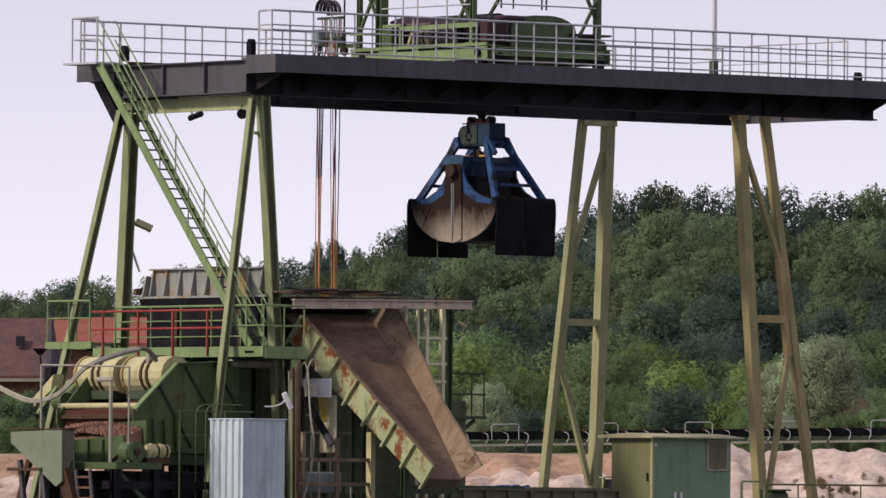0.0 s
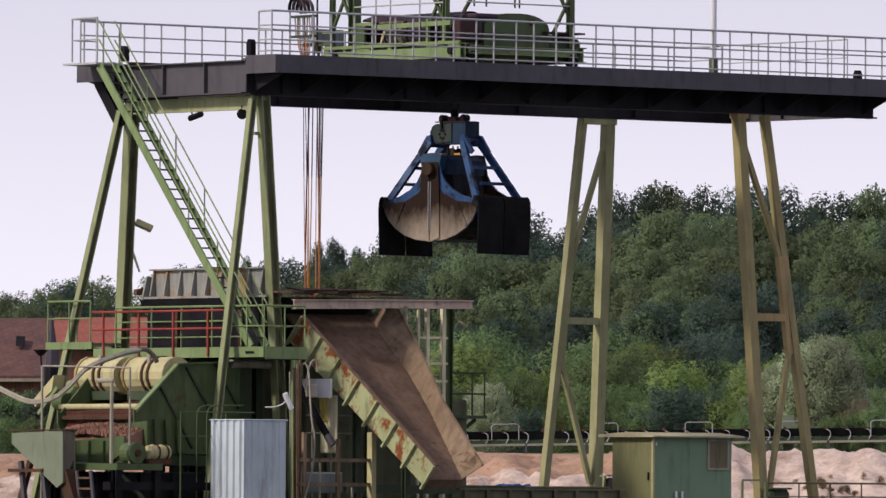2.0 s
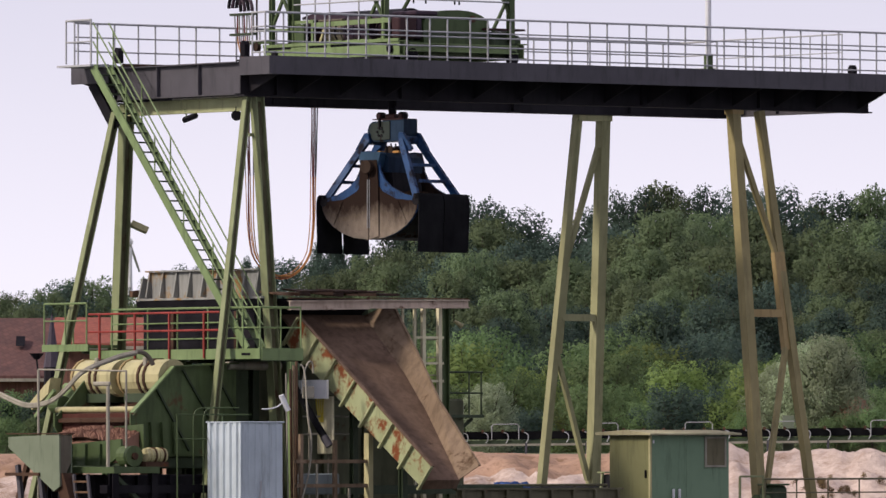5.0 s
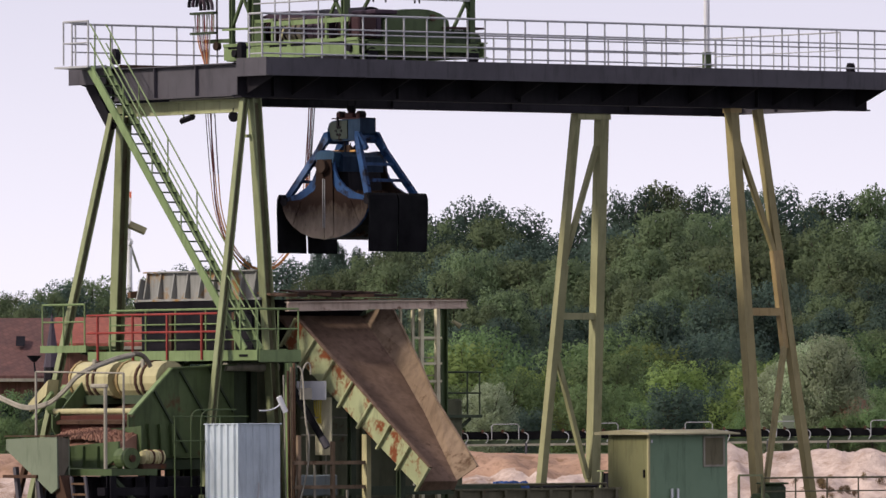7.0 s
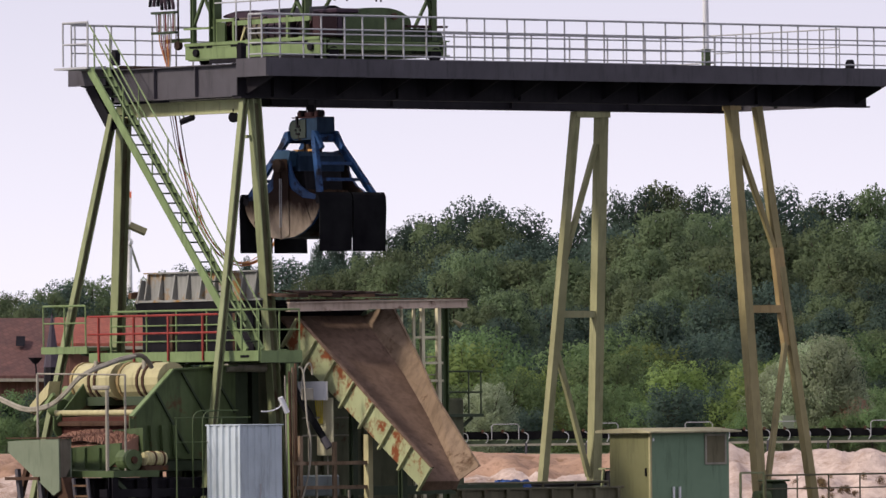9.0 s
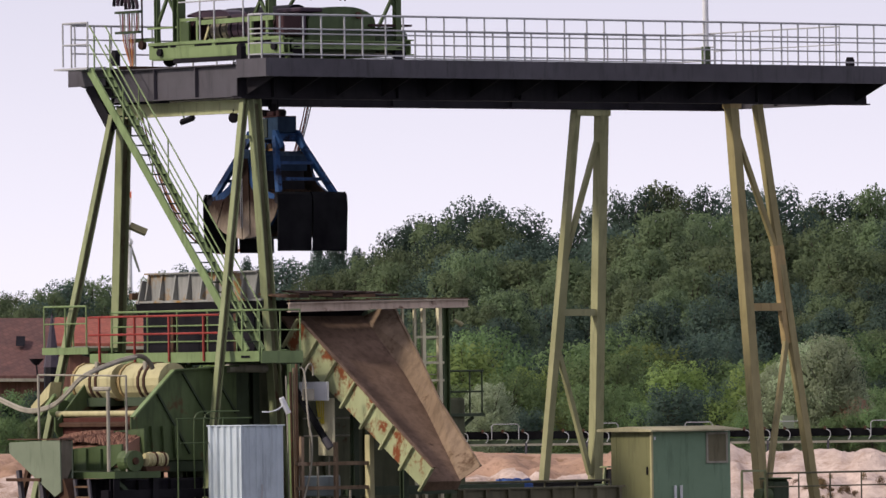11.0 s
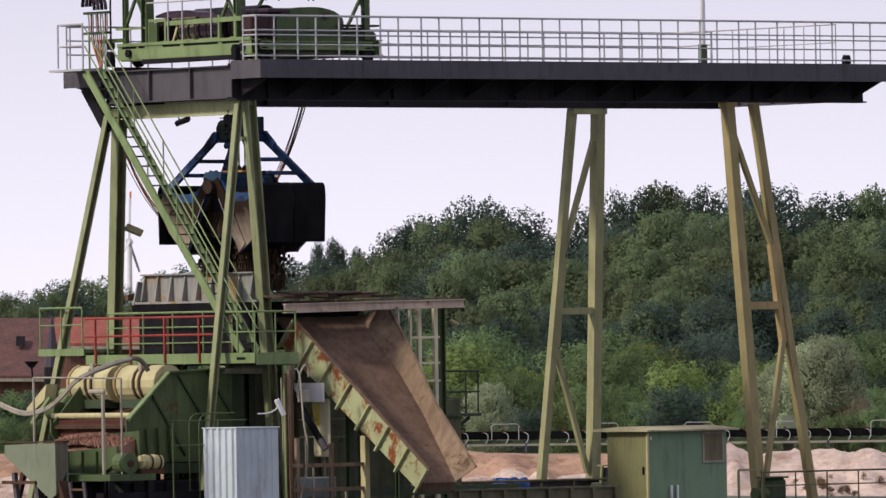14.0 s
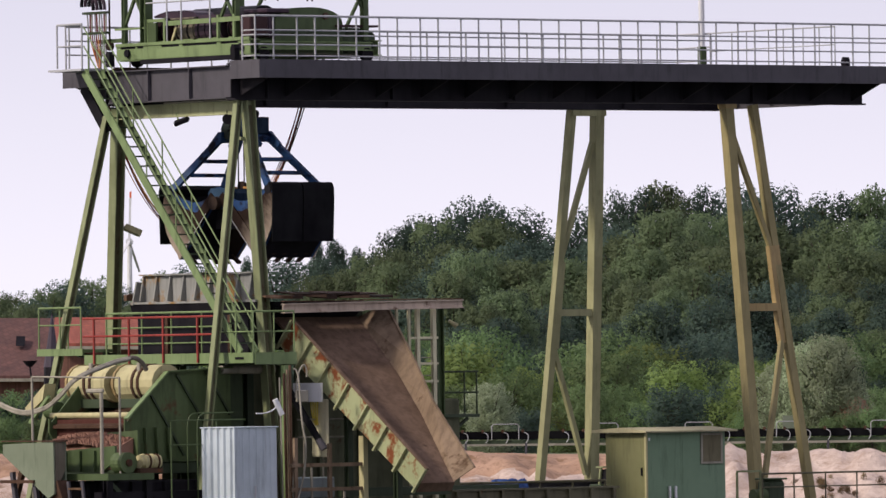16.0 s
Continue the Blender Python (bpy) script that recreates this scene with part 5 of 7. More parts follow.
def under_chute():
    wall = thing("tank", (4.5, 1.6, 0.48), "dark green steel tank behind the chute", "tank")
    part("body", box(B(), 1.9, 7.2, 1.0, 3.2, 0.485, 3.3, 0.05), HULL, wall)
    part("splash_plate", box(B(), 1.9, 3.7, 1.0, 1.06, 3.302, 4.5), HULL, wall)
    for x in (2.6, 3.9, 5.2, 6.5):
        part("rib", box(B(), x - 0.04, x + 0.04, 0.90, 0.998, 0.5, 3.28), HULL, wall)
    part("beam", box(B(), 1.6, 7.3, -1.2, -1.0, 0.9, 1.12), DARK_GREEN, wall)
    rack = thing("pipe_rack", (0.4, -2, 0.48), "rusty steel rack with posts and rails", "rack")
    for x, z in ((-0.62, 2.40), (0.45, 2.25)):
        part("post", bar(B(), (x, -2.2, 0.482), (x, -2.2, z), 0.09, 0.09), TAN, rack, "rusty post")
    part("post", bar(B(), (1.52, -2.2, 0.482), (1.52, -2.2, 2.42), 0.19, 0.14), CREAM, rack, "thick cream post")
    for z in (1.72, 1.12):
        part("rail", bar(B(), (-0.78, -2.2, z), (1.45, -2.2, z), 0.1, 0.09), TAN, rack, "tan rusty rail")
    for x in (-0.07, 0.95):
        part("stake", bar(B(), (x, -2.14, 0.482), (x, -2.14, 1.66 if x < 0.5 else 1.05), 0.04, 0.05), PALE, rack)
    part("bin", box(B(), -0.35, 0.85, -1.9, -1.5, 0.9, 1.42, 0.03), PALE_BLUE, rack, "grey bin")
    bundle = thing("riser_pipes", (-0.5, -1.7, 0.48), "bundle of rusty and grey riser pipes", "pipe")
    for k, (x, m, r) in enumerate(((-0.78, PALE, 0.02), (-0.64, RUST, 0.035), (-0.54, TAN, 0.03), (-0.45, WORN, 0.035))):
        part("pipe", tube(B(), (x, -1.9 + 0.03 * k, 0.482), (x - 0.03, -1.85, 3.9 + 0.1 * k), r, 8), m, bundle)
    part("hose", hose(B(), curve((-0.42, -1.9, 4.1), (-0.2, -2.0, 4.2), (-0.45, -2.1, 3.0), (-0.38, -2.3, 2.4)) + curve((-0.38, -2.3, 2.4), (-0.32, -2.3, 1.6), (-0.5, -2.3, 1.3), (-0.75, -2.3, 0.5))[1:], 0.024, 8), PALE, bundle, "grey hose")
    part("hose", hose(B(), curve((-0.35, -1.9, 3.4), (-0.3, -1.9, 4.3), (0.05, -1.9, 4.4), (0.0, -1.9, 3.9)), 0.022, 8), PALE, bundle)
    j = thing("junction_box", (0.1, -1.8, 3.2), "grey junction box on the riser pipes", "junction box")
    part("box", box(B(), -0.28, -0.02, -2.0, -1.8, 3.28, 3.58, 0.02), PALE, j)
    sp = thing("switch_panel", (1.1, -0.3, 2.0), "white switch panel and cream column with yellow cables", "switch panel")
    part("panel", box(B(), 1.0, 1.05, -1.2, -0.05, 3.28, 3.75), WHITE, sp, "white panel")
    part("column", box(B(), 1.30, 1.36, -1.05, -0.40, 1.9, 3.34, 0.02), PALE_CREAM, sp, "cream column")
    for k in range(4):
        part("cable", hose(B(), curve((1.26, -0.46 - 0.09 * k, 3.5), (1.24, -0.42 - 0.1 * k, 3.2), (1.23, -0.5 - 0.07 * k, 2.9), (1.27, -0.6 - 0.03 * k, 2.7)), 0.018, 6), YELLOW, sp, "yellow cable")
    d = thing("drain_pipe", (0.8, -0.6, 2.6), "black slanting drain pipe under the chute", "pipe")
    part("pipe", tube(B(), (0.38, -0.5, 3.78), (0.88, -1.4, 2.15), 0.09, 12), RUBBER, d)
    part("sleeve", tube(B(), (0.82, -1.29, 2.34), (0.90, -1.43, 2.1), 0.1, 12), GIRDER, d)
    part("clamp", bar(B(), (0.58, -0.66, 3.45), (1.1, -0.5, 3.3), 0.05, 0.06), DARK_GREEN, d)
    r = thing("under_railing", (1.3, -0.7, 1.9), "thin pale railing under the chute", "railing")
    for x in (0.9, 1.5, 2.2):
        part("post", tube(B(), (x, -0.6, 0.482), (x, -0.6, 2.85), 0.025, 6), PALE, r)
    for z in (2.4, 2.84):
        part("rail", tube(B(), (0.7, -0.6, z), (2.4, -0.6, z), 0.022, 6), PALE, r)


def cage_tower():
    th = thing("ladder_cage", (5.85, 1.0, 0.48), "pale caged ladder tower with green post", "ladder tower")
    for x, y, r, m in ((4.85, 0.6, 0.03, PALE_CREAM), (5.12, 0.45, 0.03, PALE_CREAM), (5.40, 0.45, 0.05, PALE_CREAM), (5.92, 0.45, 0.055, PALE_CREAM), (5.65, 1.1, 0.035, PALE), (5.0, 1.1, 0.03, PALE)):
        part("upright", bar(B(), (x, y, 0.482 if y < 1 else 3.31), (x, y, 5.6), r * 2, r * 2), m, th)
    part("post", ibeam(B(), (6.35, 0.8, 0.482), (6.35, 0.8, 5.6), 0.22, 0.22), GREEN, th, "green post")
    for z in (4.85, 4.2, 3.75, 3.0, 2.2):
        part("hoop", bar(B(), (5.1, 0.44, z), (6.05, 0.44, z), 0.05, 0.06), PALE_CREAM, th)
    for k in range(9):
        part("rung", tube(B(), (5.42, 0.5, 1.2 + k * 0.45), (5.9, 0.5, 1.2 + k * 0.45), 0.016, 6), PALE, th)
    p = thing("side_platform", (7.0, 1.4, 2.9), "small dark green side platform with railing", "platform")
    part("plate", box(B(), 6.48, 7.75, 0.9, 1.9, 2.82, 2.90), DARK_GREEN, p)
    for x in (6.55, 7.3, 7.7):
        part("post", tube(B(), (x, 0.95, 2.902), (x, 0.95, 3.98), 0.025, 6), DARK_GREEN, p)
    for z in (3.45, 3.98):
        part("rail", tube(B(), (6.45, 0.95, z), (7.75, 0.95, z), 0.025, 6), DARK_GREEN, p)
    part("strut", bar(B(), (7.6, 1.2, 2.8), (6.45, 1.2, 2.0), 0.07, 0.07), DARK_GREEN, p)
    part("wall_lamp", tube(B(), (6.62, 0.7, 5.28), (6.80, 0.6, 5.14), 0.04, 10, 0.075), CREAM, th, "small rusty lamp")


def lamps():
    def flood(name, p, q, r, label):
        th = thing(name, p, label, "floodlight")
        p, q = Vector(p), Vector(q)
        part("lamp_body", bar(B(), p, q, r * 2, r * 1.5), CREAM if "pale" in label else BLACK, th)
        return th, p, q
    th, p, q = flood("floodlight", (1.06, 6.95, 7.80), (1.42, 6.75, 7.62), 0.10, "pale floodlight on the crane leg")
    part("bracket", tube(B(), (0.82, 7.05, 7.6), p, 0.03, 6), GALV, th)
    th, p, q = flood("floodlight", (0.32, 3.78, 10.34), (0.48, 3.44, 10.46), 0.07, "black floodlight under the cross beam")
    part("bracket", tube(B(), (0.42, 3.85, 10.62), (0.40, 3.72, 10.36), 0.025, 6), LIGHT_GREEN, th)
    th = thing("horn", (0.45, 1.5, 10.3), "round black lamp under the cross beam", "lamp")
    part("shell", tube(B(), Vector((0.42, 1.72, 10.40)) - AHEAD * 0.12, Vector((0.42, 1.72, 10.40)) + AHEAD * 0.1, 0.135, 18, 0.11), BLACK, th)
    part("stem", tube(B(), (0.42, 1.72, 10.44), (0.42, 1.72, 10.62), 0.03, 6), BLACK, th)
    th = thing("tube_lamp", (-0.85, -1.9, 3.1), "white tube lamp on a thin bracket", "lamp")
    part("tube", tube(B(), (-1.0, -1.9, 3.36), (-0.82, -1.95, 2.98), 0.07, 10), WHITE, th, "white lamp tube")
    part("bracket", hose(B(), curve((-1.55, -1.85, 3.02), (-1.3, -1.85, 3.0), (-1.05, -1.9, 3.05), (-0.95, -1.9, 3.2)), 0.018, 6), WHITE, th)
    mast = thing("mast", (20.3, 6.75, 11.76), "tall white mast with green socket on the walkway", "mast")
    part("pole", tube(B(), (20.3, 6.75, 12.5), (20.3, 6.75, 19.0), 0.08, 12), WHITE, mast)
    part("socket", box(B(), 20.20, 20.40, 6.67, 6.83, 11.762, 12.6, 0.01), GREEN, mast)


def deck_gear():
    b = thing("terminal_box", (8.1, 8.1, 12.3), "pale grey cable terminal box on the far walkway", "terminal box")
    part("case", box(B(), 7.9, 8.35, 7.6, 7.9, 12.55, 12.99, 0.03), PALE_BLUE, b)
    part("case", box(B(), 7.45, 7.85, 7.6, 7.9, 12.55, 12.99, 0.03), PALE_BLUE, b)
    for x in (7.6, 8.2):
        part("leg", bar(B(), (x, 7.75, 11.762), (x, 7.75, 12.55), 0.06, 0.06), GIRDER, b)
    for k in range(5):
        part("cable", hose(B(), curve((7.5 + 0.17 * k, 7.75, 12.55), (7.5 + 0.17 * k, 7.75, 12.2), (7.4 + 0.12 * k, 7.9, 12.1), (7.35 + 0.1 * k, 7.9, 11.77)), 0.022, 6), BLACK if k % 2 else RED_CABLE, b)
    w = thing("mooring_winch", (14.4, 5.9, 1.04), "small dark green mooring winch with drum", "winch")
    part("frame", box(B(), 15.95, 16.6, 6.0, 6.5, 0.482, 0.95, 0.03), DARK_GREEN, w)
    part("drum", tube(B(), (16.0, 5.9, 1.15), (16.5, 5.9, 1.15), 0.2, 14), BLACK, w)
    for a in ((15.9, 6.0), (16.55, 6.0)):
        part("upright", bar(B(), (a[0], a[1], 0.95), (a[0] + 0.06, a[1], 1.38), 0.06, 0.06), LEG_GREEN, w)
    part("hood", bar(B(), (15.9, 6.0, 1.40), (16.62, 6.0, 1.40), 0.3, 0.04), LEG_GREEN, w)
    t = thing("tyre_fender", (17.1, 6.7, 0.48), "black tyre fender leaning on the leg", "tyre")
    part("tyre", hose(B(), [(17.1 + 0.28 * math.cos(a), 6.75, 0.88 + 0.28 * math.sin(a)) for a in (k * math.tau / 16 for k in range(17))], 0.1, 8), RUBBER, t)
    railing("pontoon_railing", [[(15.4, -1.2, 0.48), (20.8, -1.2, 0.48)]], [(15.4 + 1.08 * k, -1.2, 0.48) for k in range(6)], (15.4, -1.2, 0.48), "olive low railing on the pontoon", "pontoon railings",
            0.75, (0.4, 0.75), 0.022, BULWARK)
    railing("pontoon_railing", [[(8.0, 4.2, 0.48), (14.6, 4.2, 0.48)]], [(8.0 + 1.1 * k, 4.2, 0.48) for k in range(7)], (8.0, 4.2, 0.48), "dark low railing on the pontoon", "pontoon railings",
            0.6, (0.3, 0.6), 0.03, BULWARK)
    w = thing("bulwark", (5.9, -3.6, 0.48), "olive brown steel bulwark on the pontoon", "bulwark")
    part("panel", box(B(), 3.2, 8.5, -3.6, -3.57, 0.482, 1.0), BULWARK, w)
    part("cap_rail", box(B(), 3.15, 8.55, -3.68, -3.52, 1.002, 1.05), BULWARK, w, "worn top rail")
    for k in range(8):
        part("stanchion", box(B(), 3.3 + 0.72 * k, 3.38 + 0.72 * k, -3.69, -3.602, 0.482, 1.0), BULWARK, w)
    t = thing("blue_tarp", (11.8, 4.7, 0.48), "crumpled blue tarp heaped on the pontoon", "tarp")
    rnd = random.Random(5)
    bm = B()
    n = 12
    grid = [[bm.verts.new((11.3 + 1.0 * i / n, 4.4 + 0.6 * j / n, 0.482 + (0.0 if i in (0, n) or j in (0, n) else 0.58 + rnd.uniform(-0.1, 0.12)))) for j in range(n + 1)] for i in range(n + 1)]
    for i in range(n):
        for j in range(n):
            bm.faces.new((grid[i][j], grid[i + 1][j], grid[i + 1][j + 1], grid[i][j + 1]))
    part("sheet", bm, TARP, t)
    k = thing("deck_locker", (16.0, -0.5, 0.48), "dark green rounded locker at the trestle's foot", "locker")
    part("body", box(B(), 15.95, 16.6, -0.75, -0.3, 0.482, 1.06, 0.08), DARK_GREEN, k)
    part("lid", box(B(), 15.92, 16.63, -0.78, -0.27, 1.062, 1.11, 0.02), GREEN, k)
    part("drum", tube(B(), (15.5, -0.7, 0.66), (15.9, -0.7, 0.66), 0.17, 16), GREEN, k, "green rope drum")
    g = thing("gate_frame", (15.0, -0.9, 0.48), "thin olive gate frame on the pontoon", "gate")
    for x in (14.8, 15.6):
        part("post", bar(B(), (x, -0.9, 0.482), (x, -0.9, 1.28), 0.05, 0.05), LEG_GREEN, g)
    part("top_bar", bar(B(), (14.8, -0.9, 1.30), (15.6, -0.9, 1.30), 0.05, 0.05), LEG_GREEN, g)


# ---- trailing cables and falling sand ----
LINKS = 56
CABLE_LENGTH, CABLE_END, CABLE_Y, CABLE_Z = 11.15, 6.88, 7.2, 11.5


def hanging(x_from):
    """Points of the cable's catenary from the crab's outrigger to its fixed end."""
    s = max(0.35, abs(CABLE_END - x_from))
    lo, hi = 0.02, 60.0
    for _ in range(60):
        a = (lo + hi) / 2
        if s / (2 * a) > 300 or 2 * a * math.sinh(s / (2 * a)) > CABLE_LENGTH:
            lo = a
        else:
            hi = a
    side = 1 if CABLE_END >= x_from else -1
    stiff = min(1.0, max(0.0, (s - 1.5) / 3.5))
    r = s / 2
    drop = (CABLE_LENGTH - math.pi * r) / 2
    pts = []
    for k in range(LINKS + 1):
        arc = CABLE_LENGTH * (k / LINKS - 0.5)
        x = a * math.asinh(arc / a)
        z = a * math.cosh(x / a) - a * math.cosh(s / (2 * a))
        # a stiff loop: two straight runs and a half circle
        turn = max(-math.pi / 2, min(math.pi / 2, arc / r))
        ux, uz = r * math.sin(turn), -drop - r * math.cos(turn) + max(0.0, abs(arc) - r * math.pi / 2)
        x, z = ux + (x - ux) * stiff, uz + (z - uz) * stiff
        pts.append(Vector((x_from + side * (x + s / 2), CABLE_Y, CABLE_Z + z)))
    return pts


def cables():
    th = thing("trailing_cable", (CABLE_END, CABLE_Y, 11.0), "bundle of dark red trailing cables in a loop, sunlit bend coloured orange", "cable")
    half = CABLE_LENGTH / LINKS / 2
    links = []
    for k in range(LINKS):
        strands = []
        for c in range(5):
            ends = []
            for e in (k, k + 1):
                f = abs(e / LINKS - 0.5) * 2
                w = 0.05 + 0.05 * f
                ends.append((w * math.sin(1.3 * c + 0.045 * e), w * 1.2 * math.cos(2.3 * c + 0.03 * e)))
            (xa, ya), (xb, yb) = ends
            me = bpy.data.meshes.new("strand")
            bm = tube(B(), (xa, ya, half * 1.06), (xb, yb, -half * 1.06), 0.012 + 0.004 * (c % 3), 6)
            bm.to_mesh(me)
            bm.free()
            # the loop's bottom gets orange strands: sunlight on the bend, done by colour
            low = abs(k - LINKS / 2 + 0.5) < LINKS * 0.28
            me.materials.append((COPPER, COPPER, RED_CABLE, COPPER, COPPER)[c] if low else (RED_CABLE, DARK_RUST, RED_CABLE, RUST, RED_CABLE)[c])
            st = new("cable_piece" if c == 0 else "strand", me)
            if c:
                st.parent = strands[0]
            strands.append(st)
        ob = strands[0]
        ob.parent = th
        links.append(ob)
    part("clamp", box(B(), CABLE_END - 0.15, CABLE_END + 0.15, CABLE_Y - 0.15, CABLE_Y + 0.15, CABLE_Z - 0.05, CABLE_Z + 0.25), BLACK, th)
    return th, links


def make_stream():
    """Loose clods that fall from the opening grab into the hopper."""
    rnd = random.Random(21)
    clods = []
    for k in range(26):
        verts, faces = [], []
        for _ in range(1900):
            x, y, z = rnd.uniform(-0.6, 0.6), rnd.gauss(0, 0.19), rnd.uniform(-0.55, 0.55)
            r = rnd.uniform(0.01, 0.034)
            n = len(verts)
            verts += [(x + a * r, y + b * r, z + c * r * 1.7) for c in (-1, 1) for a, b in ((-1, -0.6), (0.7, -1), (1, 0.8), (-0.6, 1))]
            faces += [[n + i for i in f] for f in ((3, 2, 1, 0), (4, 5, 6, 7), (0, 1, 5, 4), (1, 2, 6, 5), (2, 3, 7, 6), (3, 0, 4, 7))]
        me = bpy.data.meshes.new("clods")
        me.from_pydata(verts, [], faces)
        me.materials.append(WET_SAND)
        th = new("falling_sand", me)
        clods.append(tagged(th, "dark brown clods of sand falling from the grab", "sand", "falling sand", "stuff"))
    return clods


# ---- shore and distance ----
def shore(s, d, z):
    p = EYE + RIGHT * s + AHEAD * d
    return Vector((p.x, p.y, z))


def loose(name, bm, mat, smooth=True):
    me = bpy.data.meshes.new(name)
    bm.to_mesh(me)
    bm.free()
    me.materials.append(mat)
    if smooth:
        me.polygons.foreach_set("use_smooth", [True] * len(me.polygons))
    return new(name, me)


def make_sand():
    m, n, l, b = material("sand_ground", 0.95)
    co = place(n, l)
    c = blend(n, l, spots(n, l, co, 1.3, 0.40, 0.60, 9.0, 0.78), (0.40, 0.29, 0.24), (0.60, 0.48, 0.425))
    c = blend(n, l, spots(n, l, co, 0.28, 0.54, 0.62, 10.0, 0.76), c, (0.25, 0.155, 0.105))
    l.new(c, b.inputs["Base Color"])
    bumped(n, l, b, spots(n, l, co, 3.5, 0.2, 0.8, 9.0, 0.7), 0.8, 0.09)
    return m


def make_meadow():
    m, n, l, b = material("meadow_grass", 0.95)
    co = place(n, l)
    c = blend(n, l, spots(n, l, co, 0.3, 0.4, 0.65), (0.05, 0.075, 0.022), (0.12, 0.12, 0.05))
    l.new(c, b.inputs["Base Color"])
    bumped(n, l, b, spots(n, l, co, 3.0, 0.2, 0.8), 0.8, 0.2)
    return m


SAND, MEADOW = make_sand(), make_meadow()
SOIL = paint("bare_pink_soil", (0.27, 0.17, 0.12), 0.9, 0.6, 0.95, 1.5, (0.22, 0.13, 0.08), 0.8)


def bank(s, d):
    """Height of the gullied sand bank."""
    f = (d - 281) / 17.0
    rough = noise.fractal((s * 0.35, d * 0.30, 1.0), 0.8, 2.1, 5)
    gully = abs(noise.noise((s * 1.1, d * 0.2, 4.0)))
    rise = 2.12 + 0.28 * min(1.0, max(0.0, (s - 4.0) / 5.0))
    return -0.3 + rise * min(1.0, f * 1.25) + 0.30 * rough - 0.34 * gully + 0.2 * noise.fractal((s * 1.5, d * 1.3, 7.0), 0.7, 2.2, 4) - 0.16 * abs(noise.noise((s * 2.6, d * 0.9, 9.0)))


def ground():
    bm = B()
    ds = [-60, -20, 2, 40, 250, 276, 280] + [282 + 0.5 * k for k in range(33)] + [300, 304, 312, 330, 400, 480, 560, 640, 760, 1200, 4200]
    ss = [-3000, -600, -200, -100, -40] + [-20 + 0.2 * k for k in range(201)] + [40, 100, 200, 600, 3000]
    levels = {-60: 2, -20: 0.4, 2: -0.4, 40: -3, 250: -3, 276: -1.2, 280: -0.5, 300: 1.95, 304: 2.0, 312: 2.0, 330: 2.0, 400: 2.2, 480: 2.4, 560: 4.3, 640: 6.2, 760: 7, 1200: 8, 4200: 8}
    rows = []
    for d in ds:
        row = []
        for s in ss:
            if d in levels:
                z = levels[d]
            else:
                z = bank(s, d)
            if d == 300:
                z += 0.15 * noise.noise((s * 0.3, 1, 0))
            row.append(bm.verts.new(shore(s, d, z)))
        rows.append(row)
    for a, b in zip(rows, rows[1:]):
        for k in range(len(ss) - 1):
            bm.faces.new((a[k], a[k + 1], b[k + 1], b[k]))
    ob = loose("ground", bm, SAND)
    ob.data.materials.append(MEADOW)
    edge = len(ds) - 11
    ob.data.materials.append(SOIL)
    for i, p in enumerate(ob.data.polygons):
        row, col = divmod(i, len(ss) - 1)
        if row >= edge + 1:
            p.material_index = 1
        elif ds[row] > 292.0 + 3.5 * noise.noise((ss[col] * 0.5, 3.0, 0.0)) and ss[col] < 5.6 + 1.5 * noise.noise((ds[row] * 0.9, 1.0, 2.0)):
            p.material_index = 2
    tagged(ob, "pale pinkish sand bank with meadow reaching to the hills", "ground", kind="structure")


def make_water():
    m, n, l, b = material("lake_water", 0.06)
    b.inputs["Base Color"].default_value = (0.02, 0.035, 0.03, 1)
    bumped(n, l, b, spots(n, l, place(n, l), 1.2, 0.2, 0.8), 0.15, 0.1)
    return m


def lake():
    bm = B()
    bm.faces.new([bm.verts.new(shore(s, d, 0)) for s, d in ((-900, 3), (900, 3), (900, 287), (-900, 287))])
    tagged(loose("water", bm, make_water(), False), "calm grey-green quarry lake", "water", kind="structure")


def still(name, base, label, category, group=""):
    return thing(name, base, label, category, group, rides=False)


